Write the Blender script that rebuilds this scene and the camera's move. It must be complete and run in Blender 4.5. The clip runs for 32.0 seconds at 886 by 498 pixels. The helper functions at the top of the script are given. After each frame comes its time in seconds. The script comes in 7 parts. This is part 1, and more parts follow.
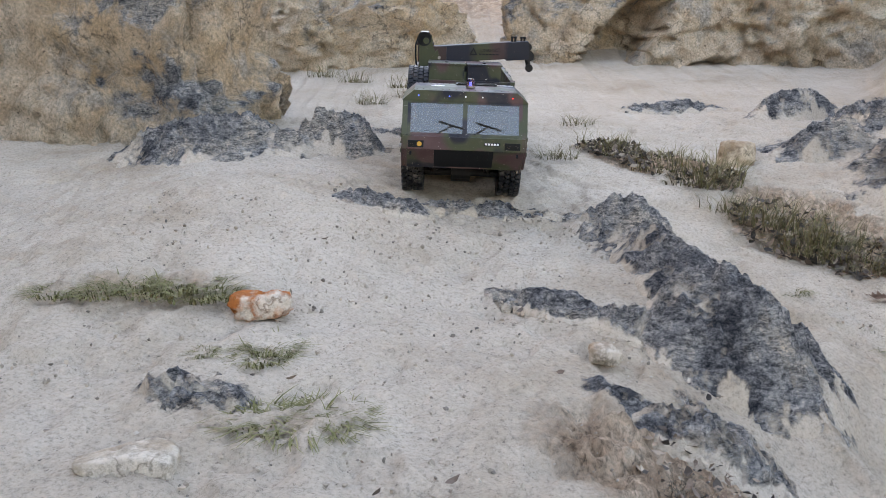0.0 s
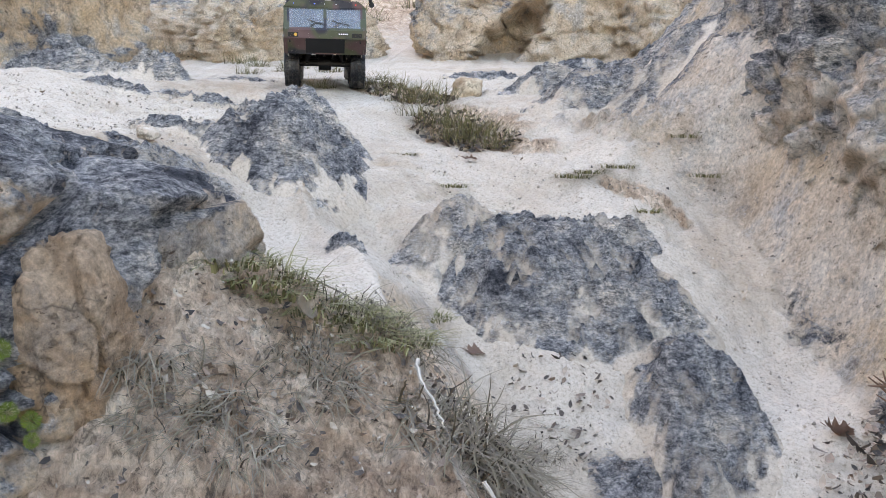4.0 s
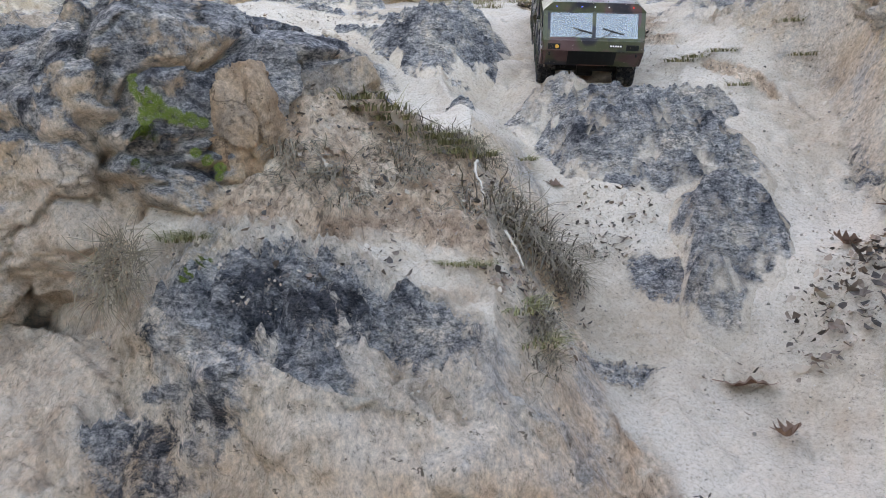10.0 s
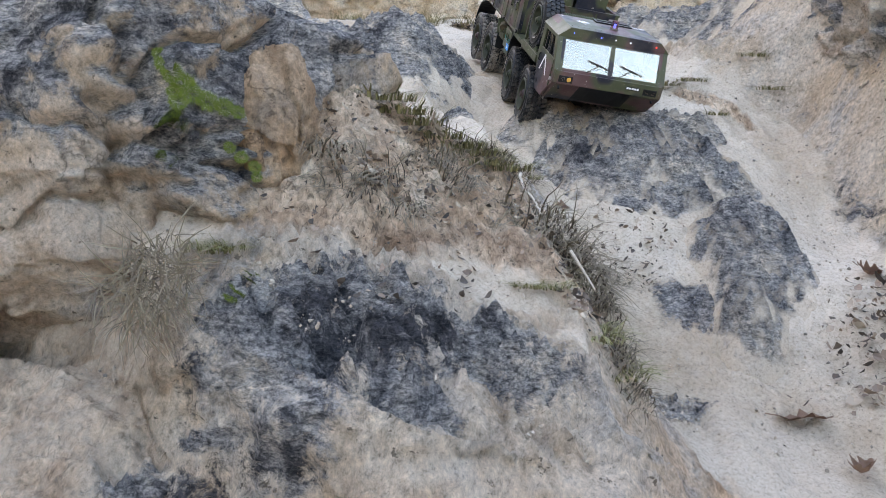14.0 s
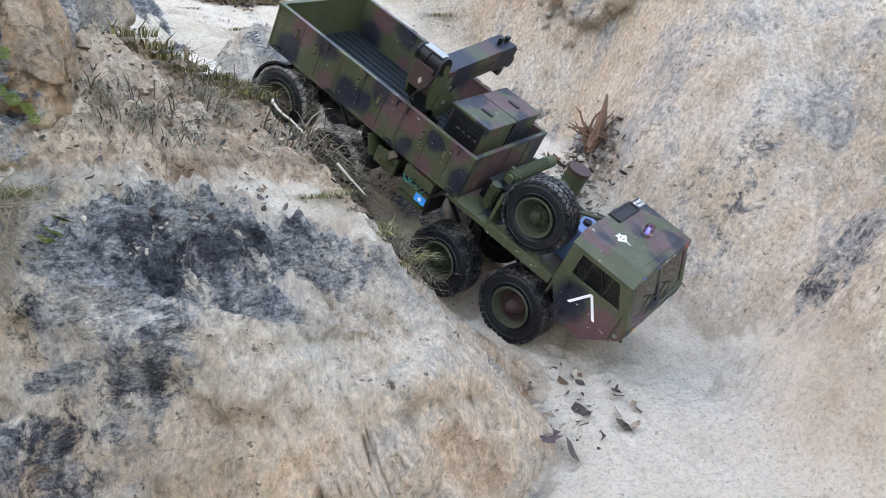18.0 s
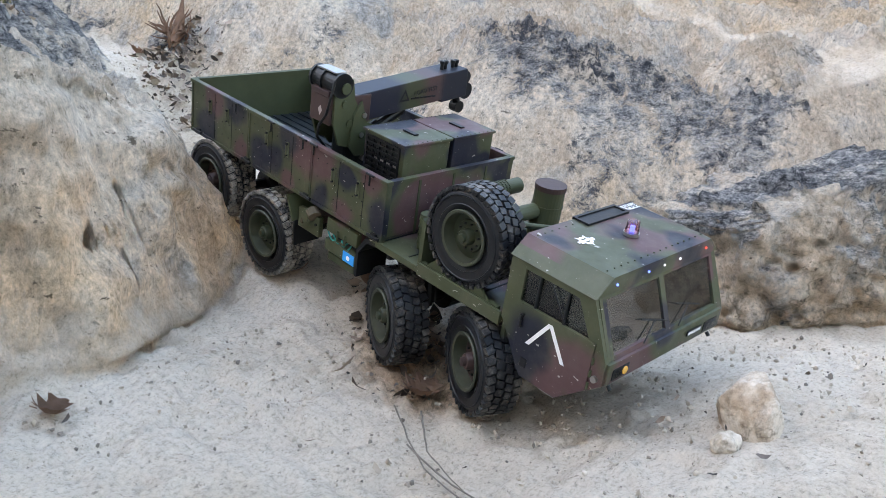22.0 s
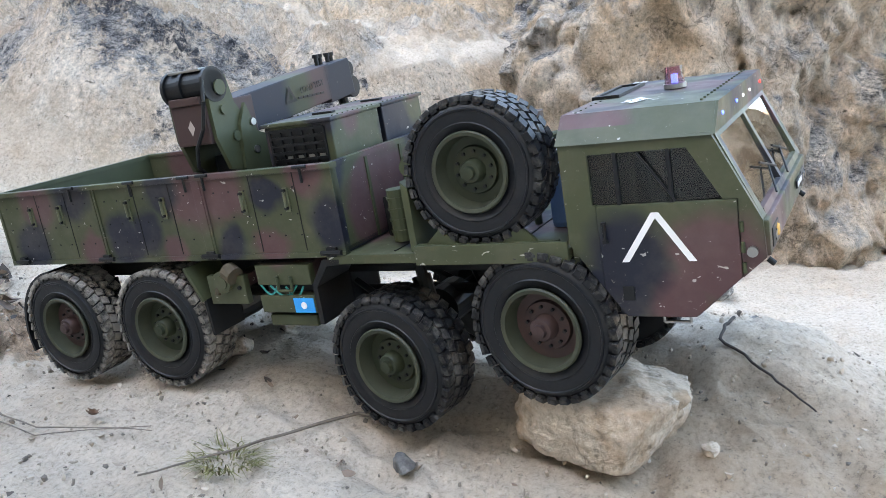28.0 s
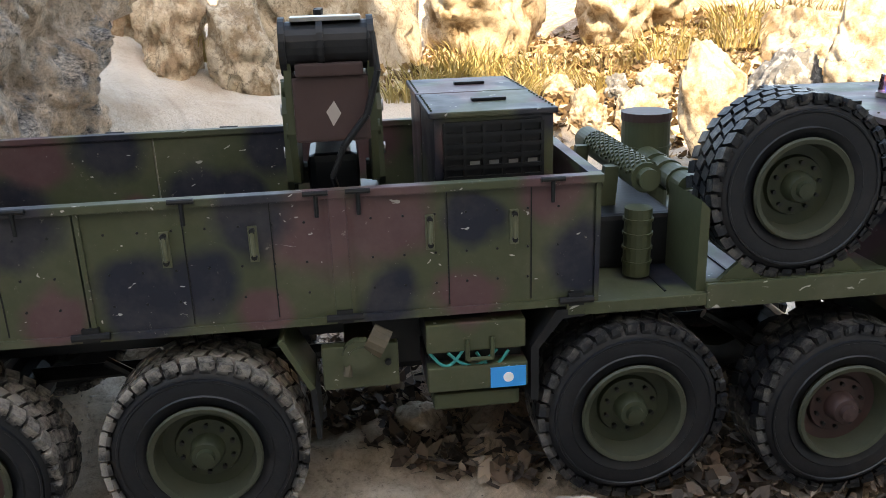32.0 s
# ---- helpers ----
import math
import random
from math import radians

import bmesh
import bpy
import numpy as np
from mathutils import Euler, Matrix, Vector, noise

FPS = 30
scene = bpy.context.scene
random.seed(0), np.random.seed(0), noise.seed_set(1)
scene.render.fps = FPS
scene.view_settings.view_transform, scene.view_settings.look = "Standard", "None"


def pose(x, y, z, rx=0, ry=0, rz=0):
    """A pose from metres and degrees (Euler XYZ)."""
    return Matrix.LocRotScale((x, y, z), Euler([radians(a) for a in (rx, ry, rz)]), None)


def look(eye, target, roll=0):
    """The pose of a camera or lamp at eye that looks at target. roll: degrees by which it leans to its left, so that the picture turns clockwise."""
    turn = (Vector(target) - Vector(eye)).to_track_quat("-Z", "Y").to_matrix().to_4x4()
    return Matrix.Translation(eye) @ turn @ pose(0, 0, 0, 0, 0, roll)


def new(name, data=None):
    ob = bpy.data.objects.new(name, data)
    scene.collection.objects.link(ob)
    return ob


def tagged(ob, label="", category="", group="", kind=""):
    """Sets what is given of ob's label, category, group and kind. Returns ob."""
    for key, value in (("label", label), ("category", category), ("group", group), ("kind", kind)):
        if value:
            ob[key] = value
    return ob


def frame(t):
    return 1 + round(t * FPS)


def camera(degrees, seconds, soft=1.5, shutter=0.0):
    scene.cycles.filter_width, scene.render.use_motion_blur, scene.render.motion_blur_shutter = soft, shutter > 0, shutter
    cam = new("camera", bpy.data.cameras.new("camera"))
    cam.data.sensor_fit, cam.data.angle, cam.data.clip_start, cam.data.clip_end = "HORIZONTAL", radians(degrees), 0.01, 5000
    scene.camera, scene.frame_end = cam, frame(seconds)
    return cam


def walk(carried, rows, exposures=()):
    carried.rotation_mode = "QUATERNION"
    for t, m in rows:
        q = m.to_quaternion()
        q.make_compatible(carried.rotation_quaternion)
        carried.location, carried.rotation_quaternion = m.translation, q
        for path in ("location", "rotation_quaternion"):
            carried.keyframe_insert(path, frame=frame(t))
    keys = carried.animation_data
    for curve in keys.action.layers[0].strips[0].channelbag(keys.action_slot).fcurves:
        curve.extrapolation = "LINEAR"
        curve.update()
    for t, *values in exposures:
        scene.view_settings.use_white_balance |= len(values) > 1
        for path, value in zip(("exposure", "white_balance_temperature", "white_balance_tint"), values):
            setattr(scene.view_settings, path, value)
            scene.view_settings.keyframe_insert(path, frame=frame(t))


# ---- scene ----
cam = camera(55.9, 32.0, soft=0.8)
PATH = [
    (0.0, pose(0.000, 0.000, 0.000, 78.00, -0.00, 0.00)),
    (0.5, pose(0.096, 0.002, -0.004, 78.40, -0.32, 0.89)),
    (1.0, pose(0.159, 0.006, -0.001, 78.61, 0.10, 1.92)),
    (1.5, pose(0.228, -0.008, -0.010, 78.81, 0.97, 2.66)),
    (2.0, pose(0.312, -0.042, -0.040, 80.91, 1.06, 2.13)),
    (2.5, pose(0.417, -0.151, -0.103, 82.01, -0.30, 2.42)),
    (3.0, pose(0.552, -0.299, -0.182, 82.11, -0.58, 2.58)),
    (3.5, pose(0.705, -0.422, -0.241, 81.63, -1.14, 4.74)),
    (4.0, pose(0.771, -0.429, -0.289, 82.36, -1.07, 6.05)),
    (4.5, pose(0.843, -0.448, -0.319, 82.89, -0.58, 7.38)),
    (6.5, pose(1.041, -0.682, -0.380, 83.91, 1.78, 16.79)),
    (7.0, pose(1.086, -0.708, -0.386, 83.41, 0.61, 18.56)),
    (7.5, pose(1.086, -0.722, -0.396, 81.40, 0.94, 19.71)),
    (8.0, pose(1.083, -0.710, -0.395, 80.90, 0.62, 21.20)),
    (8.5, pose(1.071, -0.729, -0.400, 81.28, 0.82, 22.18)),
    (9.0, pose(1.077, -0.733, -0.405, 79.55, 0.86, 21.87)),
    (9.5, pose(1.074, -0.731, -0.409, 79.22, 0.68, 21.50)),
    (10.0, pose(1.068, -0.735, -0.414, 79.38, 0.93, 22.26)),
    (10.5, pose(1.059, -0.727, -0.419, 79.90, 1.56, 22.34)),
    (11.0, pose(1.062, -0.710, -0.438, 82.57, 2.68, 21.81)),
    (11.5, pose(1.035, -0.697, -0.450, 86.64, 2.55, 20.11)),
    (12.0, pose(1.026, -0.703, -0.452, 86.85, 2.10, 18.87)),
    (12.5, pose(1.011, -0.710, -0.456, 87.08, 1.69, 19.36)),
    (13.0, pose(0.975, -0.718, -0.461, 83.81, 0.98, 19.91)),
    (13.5, pose(0.876, -0.692, -0.457, 82.15, -0.91, 16.12)),
    (15.5, pose(0.648, -0.751, -0.448, 80.42, -1.35, 3.76)),
    (16.0, pose(0.648, -0.761, -0.449, 79.41, -1.02, 2.88)),
    (16.5, pose(0.645, -0.772, -0.456, 79.00, -0.37, -1.25)),
    (17.0, pose(0.654, -0.798, -0.462, 78.92, 1.26, -4.15)),
    (17.5, pose(0.642, -0.805, -0.467, 78.54, 1.76, -9.57)),
    (18.0, pose(0.624, -0.813, -0.477, 78.00, 1.57, -13.40)),
    (18.5, pose(0.588, -0.874, -0.492, 76.52, 0.98, -13.79)),
    (19.0, pose(0.540, -0.912, -0.512, 76.28, 1.64, -15.05)),
    (19.5, pose(0.516, -0.945, -0.578, 75.94, 0.65, -21.96)),
    (20.0, pose(0.474, -0.944, -0.661, 77.90, 0.84, -29.49)),
    (20.5, pose(0.435, -0.946, -0.741, 79.08, 1.09, -34.88)),
    (21.0, pose(0.360, -0.862, -0.752, 79.37, 0.04, -46.44)),
    (21.5, pose(0.312, -0.839, -0.745, 80.72, 0.25, -50.66)),
    (22.0, pose(0.249, -0.848, -0.758, 80.88, 0.22, -51.65)),
    (22.5, pose(0.243, -0.833, -0.758, 81.06, -0.19, -50.20)),
    (23.0, pose(0.207, -0.859, -0.768, 81.20, 0.32, -48.67)),
    (23.5, pose(0.231, -0.879, -0.773, 81.57, 0.19, -50.35)),
    (24.0, pose(0.225, -0.902, -0.781, 81.57, -0.02, -55.09)),
    (24.5, pose(0.204, -0.918, -0.783, 79.83, 0.14, -57.19)),
    (25.0, pose(0.204, -0.949, -0.786, 79.75, -0.35, -61.70)),
    (25.5, pose(0.192, -0.980, -0.785, 79.89, -0.42, -64.56)),
    (26.0, pose(0.192, -1.016, -0.784, 79.56, -1.37, -71.49)),
    (26.5, pose(0.195, -1.018, -0.777, 79.61, -1.36, -72.77)),
    (28.5, pose(0.186, -1.031, -0.784, 80.19, -0.47, -74.70)),
    (29.0, pose(0.186, -1.034, -0.780, 79.56, -0.31, -75.49)),
    (29.5, pose(0.183, -1.039, -0.776, 79.72, -0.35, -76.28)),
    (30.0, pose(0.189, -1.071, -0.772, 79.10, -0.24, -80.02)),
    (30.5, pose(0.197, -1.077, -0.781, 78.10, -0.71, -93.19)),
    (31.0, pose(0.193, -1.074, -0.784, 80.10, 0.55, -103.59)),
    (31.5, pose(0.187, -1.070, -0.788, 79.55, -0.86, -116.57)),
    (32.0, pose(0.180, -1.064, -0.791, 79.55, 0.86, -122.96)),
]
walk(cam, PATH, [(0, 2.66, 9000, 17), (1, 2.68, 8900, 17), (3, 2.68, 8550, 16), (4, 3.17, 8700, 17), (7, 3.02, 8700, 16), (8, 3.0, 8700, 16), (10, 3.05, 8700, 16), (11, 3.0, 8650, 16), (12, 2.40, 8600, 16), (13, 2.84, 8650, 16), (16, 3.30, 8600, 15), (18, 3.5, 8600, 13), (19, 3.52, 8400, 12), (20, 3.58, 8150, 10), (21, 3.52, 8100, 9), (22, 3.44, 8150, 10), (23, 3.48, 8150, 11), (26, 3.6, 8000, 8), (28.5, 3.58, 7950, 8), (29.5, 3.72, 8200, 8), (30, 3.85, 8400, 8), (30.5, 3.65, 8400, 8), (31, 3.3, 7500, 7), (32, 2.8, 8800, 10)])

world = bpy.data.worlds.new("sky")
scene.world = world
world.use_nodes = True
wn = world.node_tree
sky = wn.nodes.new("ShaderNodeTexSky")
sky.sky_type, sky.sun_disc = "NISHITA", False
SUN_ELEVATION, SUN_TURN = radians(33), radians(-62)
sky.sun_elevation, sky.sun_rotation = SUN_ELEVATION, SUN_TURN
wn.links.new(sky.outputs[0], wn.nodes["Background"].inputs[0])
wn.nodes["Background"].inputs[1].default_value = 0.15
sun = new("sun", bpy.data.lights.new("sun", "SUN"))
sun.data.energy, sun.data.angle, sun.data.color = 2.3, radians(0.5), (1.0, 0.9, 0.76)
sun_way = Vector((math.sin(SUN_TURN) * math.cos(SUN_ELEVATION), math.cos(SUN_TURN) * math.cos(SUN_ELEVATION), math.sin(SUN_ELEVATION)))
sun.matrix_world = look(sun_way * 20, (0, 0, 0))
# ---- materials ----
class Nodes:
    """A small hand for building node materials."""

    def __init__(self, name):
        self.mat = bpy.data.materials.new(name)
        self.mat.use_nodes = True
        self.tree = self.mat.node_tree
        self.shader = self.tree.nodes["Principled BSDF"]
        self.coords = self.tree.nodes.new("ShaderNodeTexCoord").outputs["Object"]

    def node(self, kind, **values):
        n = self.tree.nodes.new(kind)
        for key, value in values.items():
            n.inputs[key.replace("_", " ")].default_value = value
        return n

    def link(self, a, b):
        self.tree.links.new(a, b)

    def noise(self, scale, detail=4, rough=0.55, warp=0.0, stretch=None):
        n = self.node("ShaderNodeTexNoise", Scale=scale, Detail=detail, Roughness=rough, Distortion=warp)
        if stretch:
            m = self.node("ShaderNodeMapping")
            m.inputs["Scale"].default_value = stretch
            self.link(self.coords, m.inputs[0])
            self.link(m.outputs[0], n.inputs["Vector"])
        else:
            self.link(self.coords, n.inputs["Vector"])
        return n.outputs["Fac"]

    def ramp(self, fac, *stops):
        r = self.node("ShaderNodeValToRGB")
        e = r.color_ramp.elements
        while len(e) < len(stops):
            e.new(0.5)
        for point, (place, colour) in zip(e, stops):
            point.position = place
            point.color = (colour,) * 3 + (1,) if isinstance(colour, (int, float)) else (*colour, 1)
        self.link(fac, r.inputs[0])
        return r.outputs[0]

    def mix(self, fac, a, b, how="MIX"):
        n = self.tree.nodes.new("ShaderNodeMix")
        n.data_type, n.blend_type = "RGBA", how
        for value, slot in ((fac, 0), (a, 6), (b, 7)):
            if isinstance(value, (int, float)):
                n.inputs[slot].default_value = value
            elif isinstance(value, tuple):
                n.inputs[slot].default_value = (*value, 1)
            else:
                self.link(value, n.inputs[slot])
        return n.outputs[2]

    def math(self, how, a, b=0.0, clamp=True):
        n = self.tree.nodes.new("ShaderNodeMath")
        n.operation = how
        n.use_clamp = clamp and how in ("ADD", "MULTIPLY", "SUBTRACT")
        for value, slot in ((a, 0), (b, 1)):
            if isinstance(value, (int, float)):
                n.inputs[slot].default_value = value
            else:
                self.link(value, n.inputs[slot])
        return n.outputs[0]

    def field(self, name):
        n = self.tree.nodes.new("ShaderNodeAttribute")
        n.attribute_name = name
        return n.outputs["Fac"]

    def random(self):
        return self.tree.nodes.new("ShaderNodeObjectInfo").outputs["Random"]

    def finish(self, colour, rough=0.8, metal=0.0, bumps=(), specular=0.5):
        if isinstance(colour, tuple):
            self.shader.inputs["Base Color"].default_value = (*colour, 1)
        else:
            self.link(colour, self.shader.inputs["Base Color"])
        if isinstance(rough, (int, float)):
            self.shader.inputs["Roughness"].default_value = rough
        else:
            self.link(rough, self.shader.inputs["Roughness"])
        self.shader.inputs["Metallic"].default_value = metal
        self.shader.inputs["Specular IOR Level"].default_value = specular
        last = None
        for height, strength, distance in bumps:
            b = self.node("ShaderNodeBump", Strength=strength, Distance=distance)
            self.link(height, b.inputs["Height"])
            if last:
                self.link(last, b.inputs["Normal"])
            last = b.outputs[0]
        if last:
            self.link(last, self.shader.inputs["Normal"])
        return self.mat


def paint_plain(name, colour, rough=0.5, metal=0.0, vary=0.12, scale=60):
    n = Nodes(name)
    f = n.noise(scale, 5)
    c = n.mix(f, tuple(v * (1 - vary) for v in colour), tuple(min(1, v * (1 + vary)) for v in colour))
    return n.finish(c, rough, metal, [(n.noise(scale * 4, 3), 0.15, 0.001)], 0.3)


def cracks(n, scale, warp=0.35, thin=0.012):
    """Dark crack lines between irregular blocks: 1 in the crack."""
    m = n.tree.nodes.new("ShaderNodeVectorMath")
    m.operation = "MULTIPLY_ADD"
    w = n.node("ShaderNodeTexNoise", Scale=scale * 1.7, Detail=5, Roughness=0.65)
    n.link(n.coords, w.inputs["Vector"])
    n.link(w.outputs["Color"], m.inputs[0])
    m.inputs[1].default_value = (warp / scale * 4,) * 3
    n.link(n.coords, m.inputs[2])
    v = n.node("ShaderNodeTexVoronoi", Scale=scale)
    v.feature = "DISTANCE_TO_EDGE"
    n.link(m.outputs[0], v.inputs["Vector"])
    line = n.ramp(v.outputs["Distance"], (0.0, 1.0), (thin, 0.6), (thin * 3.5, 0.0))
    return n.math("MULTIPLY", line, n.ramp(n.noise(scale * 0.7, 3), (0.42, 0.0), (0.58, 1.0)))


def sand_colours(n):
    """Pale quartz sand with buff patches and fine dark specks."""
    c = n.ramp(n.noise(3.5, 6, 0.65), (0.3, (0.385, 0.30, 0.22)), (0.47, (0.485, 0.408, 0.325)), (0.72, (0.575, 0.50, 0.415)))
    grey = n.ramp(n.noise(13, 7, 0.72), (0.56, 0.0), (0.72, 0.4))
    c = n.mix(grey, c, (0.36, 0.32, 0.28))
    fine = n.ramp(n.noise(210, 6, 0.8), (0.34, 0.55), (0.47, 0.97), (0.64, 1.16))
    c = n.mix(0.95, c, fine, "MULTIPLY")
    speck = n.ramp(n.noise(125, 4, 0.7), (0.64, 0.0), (0.67, 0.75))
    return n.mix(speck, c, (0.19, 0.155, 0.125))


def soil_colours(n):
    """Pinkish brown sandy earth, washed downhill in streaks, with roots and litter."""
    c = n.ramp(n.noise(22, 7, 0.7, 0.3, (1.0, 0.7, 0.5)), (0.32, (0.235, 0.15, 0.10)), (0.46, (0.42, 0.295, 0.205)), (0.58, (0.56, 0.425, 0.31)), (0.70, (0.65, 0.545, 0.43)))
    fine = n.ramp(n.noise(140, 7, 0.8, 0.5, (1.0, 0.7, 0.5)), (0.37, 0.3), (0.48, 0.95), (0.62, 1.45))
    c = n.mix(0.9, c, fine, "MULTIPLY")
    root = n.ramp(n.noise(48, 5, 0.7, 1.2, (1.0, 0.5, 0.4)), (0.62, 0.0), (0.67, 0.75))
    return n.mix(root, c, (0.075, 0.06, 0.045))


def rock_colours(n, run=0.42, cracked=0.0):
    """Buff sandstone with ochre, pale wash and grey, fine-grained and pitted; run: below 1 the tints run downwards."""
    c = n.ramp(n.noise(15, 8, 0.70, 0.2, (1.0, 1.0, run)), (0.30, (0.38, 0.28, 0.20)), (0.42, (0.54, 0.425, 0.32)), (0.54, (0.655, 0.55, 0.44)), (0.70, (0.71, 0.635, 0.545)))
    ochre = n.ramp(n.noise(3.4, 5, 0.6, 0.3), (0.49, 0.0), (0.64, 0.5))
    c = n.mix(ochre, c, (0.60, 0.42, 0.25))
    pale = n.ramp(n.noise(5.2, 7, 0.7, 0.3, (1.0, 1.0, run)), (0.53, 0.0), (0.66, 0.45))
    c = n.mix(pale, c, (0.74, 0.685, 0.615))
    grey = n.ramp(n.noise(7.5, 8, 0.74, 0.2, (1.0, 1.0, run)), (0.53, 0.0), (0.62, 0.7))
    c = n.mix(grey, c, n.ramp(n.noise(80, 7, 0.78, 0.1), (0.38, (0.10, 0.10, 0.105)), (0.50, (0.31, 0.30, 0.295)), (0.62, (0.52, 0.495, 0.46))))
    fine = n.ramp(n.noise(150, 8, 0.82, 0.1, (1.0, 1.0, 0.5 + 0.5 * run)), (0.36, 0.35), (0.45, 0.82), (0.53, 1.05), (0.63, 1.42))
    c = n.mix(0.85, c, fine, "MULTIPLY")
    pit = n.ramp(n.noise(58, 5, 0.70, 0.3, (1.0, 1.0, 1.4)), (0.335, 0.85), (0.37, 0.0))
    c = n.mix(pit, c, (0.10, 0.08, 0.06))
    if cracked:
        c = n.mix(n.math("MULTIPLY", cracks(n, 6.5), cracked), c, (0.07, 0.055, 0.045))
    return c


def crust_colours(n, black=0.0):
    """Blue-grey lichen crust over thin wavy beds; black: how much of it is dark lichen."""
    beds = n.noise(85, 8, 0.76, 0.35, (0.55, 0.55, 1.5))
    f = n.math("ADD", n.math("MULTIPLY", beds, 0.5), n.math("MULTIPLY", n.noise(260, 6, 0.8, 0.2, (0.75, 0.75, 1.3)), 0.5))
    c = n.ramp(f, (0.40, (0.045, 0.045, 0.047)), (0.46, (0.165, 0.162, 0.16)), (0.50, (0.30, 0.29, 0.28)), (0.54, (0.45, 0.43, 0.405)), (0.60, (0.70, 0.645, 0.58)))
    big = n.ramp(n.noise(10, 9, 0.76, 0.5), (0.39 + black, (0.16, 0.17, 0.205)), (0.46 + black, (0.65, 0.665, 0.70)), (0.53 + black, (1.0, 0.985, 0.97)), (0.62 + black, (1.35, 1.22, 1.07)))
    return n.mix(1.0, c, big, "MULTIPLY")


def rough_bumps(n, amount=None):
    """Relief about a middle level, so that a change of amount leaves no step."""
    coarse, fine = n.noise(36, 9, 0.74, 0.4, (0.7, 0.7, 1.6)), n.noise(170, 7, 0.8, 0.2, (0.8, 0.8, 1.2))
    if amount is not None:
        coarse = n.math("MULTIPLY", n.math("SUBTRACT", coarse, 0.5, False), amount, False)
        fine = n.math("MULTIPLY", n.math("SUBTRACT", fine, 0.5, False), n.math("ADD", amount, 0.1), False)
    return [(coarse, 1.0, 0.014), (fine, 1.0, 0.006)]


def land_material():
    n = Nodes("sand_and_rock")
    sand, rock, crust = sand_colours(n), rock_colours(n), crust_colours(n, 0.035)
    edge = n.math("MULTIPLY", n.math("SUBTRACT", n.noise(20, 8, 0.78), 0.5), 1.7)
    low = n.math("MULTIPLY", n.math("SUBTRACT", 0.5, n.noise(20, 8, 0.78)), 1.7)
    s = n.ramp(n.math("SUBTRACT", n.math("ADD", n.field("soil_and_shade"), edge), low), (0.22, 0.0), (0.85, 1.0))
    r = n.ramp(n.math("SUBTRACT", n.math("ADD", n.field("rock"), edge), low), (0.22, 0.0), (0.80, 1.0))
    up = n.math("MULTIPLY", n.math("SUBTRACT", n.noise(30, 9, 0.82, 0.4), 0.5), 2.4)
    down = n.math("MULTIPLY", n.math("SUBTRACT", 0.5, n.noise(30, 9, 0.82, 0.4)), 2.4)
    k = n.ramp(n.math("SUBTRACT", n.math("ADD", n.field("crust"), up), down), (0.36, 0.0), (0.60, 1.0))
    c = n.mix(k, n.mix(r, n.mix(s, sand, soil_colours(n)), rock), crust)
    amount = n.math("ADD", n.math("MULTIPLY", n.math("MAXIMUM", n.math("MAXIMUM", r, k), n.math("MULTIPLY", s, 0.6)), 0.70), 0.30)
    churned = n.noise(62, 6, 0.72, 0.3)
    return n.finish(c, 0.93, 0, rough_bumps(n, amount) + [(churned, 0.6, 0.0016)], 0.2)


def rock_material(name, crust_at=0.55, tone=(1, 1, 1), mossy=False, sandy=False, patch=22, blend=0.09, black=0.0):
    n = Nodes(name)
    c = n.mix(1.0, sand_colours(n) if sandy else rock_colours(n, 0.85, 0.7), tone, "MULTIPLY")
    up = n.math("MULTIPLY", n.math("SUBTRACT", n.noise(patch, 9, 0.74, 0.4), 0.5), 2.3)
    down = n.math("MULTIPLY", n.math("SUBTRACT", 0.5, n.noise(patch, 9, 0.74, 0.4)), 2.3)
    k = n.ramp(n.math("SUBTRACT", n.math("ADD", n.field("crust"), up), down), (crust_at - blend, 0.0), (crust_at + blend, 1.0))
    c = n.mix(k, c, crust_colours(n, black))
    if mossy:
        m = n.ramp(n.math("ADD", n.field("moss"), n.math("MULTIPLY", n.math("SUBTRACT", n.noise(60, 5, 0.7), 0.5), 0.8)), (0.5, 0.0), (0.6, 1.0))
        c = n.mix(m, c, n.ramp(n.noise(160, 4), (0.35, (0.025, 0.035, 0.006)), (0.65, (0.10, 0.14, 0.015))))
    amount = n.math("ADD", n.math("MULTIPLY", k, 0.80), 0.20) if sandy else None
    return n.finish(c, 0.9, 0, rough_bumps(n, amount), 0.2)


M_LAND = land_material()
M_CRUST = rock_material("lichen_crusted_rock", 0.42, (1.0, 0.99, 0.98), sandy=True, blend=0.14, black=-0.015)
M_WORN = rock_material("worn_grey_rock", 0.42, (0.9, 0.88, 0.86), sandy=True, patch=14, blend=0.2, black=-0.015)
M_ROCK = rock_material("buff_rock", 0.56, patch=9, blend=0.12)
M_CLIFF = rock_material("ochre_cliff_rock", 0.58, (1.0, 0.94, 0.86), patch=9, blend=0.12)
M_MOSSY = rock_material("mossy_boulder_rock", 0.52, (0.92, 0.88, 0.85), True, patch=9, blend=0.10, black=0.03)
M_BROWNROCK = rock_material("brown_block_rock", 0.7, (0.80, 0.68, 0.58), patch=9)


# ---- the ground ----
def lattice(ix, iy, seed):
    h = (ix.astype(np.int64) * 374761393 + iy.astype(np.int64) * 668265263 + seed * 1442695041) & 0xFFFFFFFF
    h = ((h ^ (h >> 13)) * 1274126177) & 0xFFFFFFFF
    return ((h ^ (h >> 16)) & 0xFFFF) / 32767.5 - 1.0


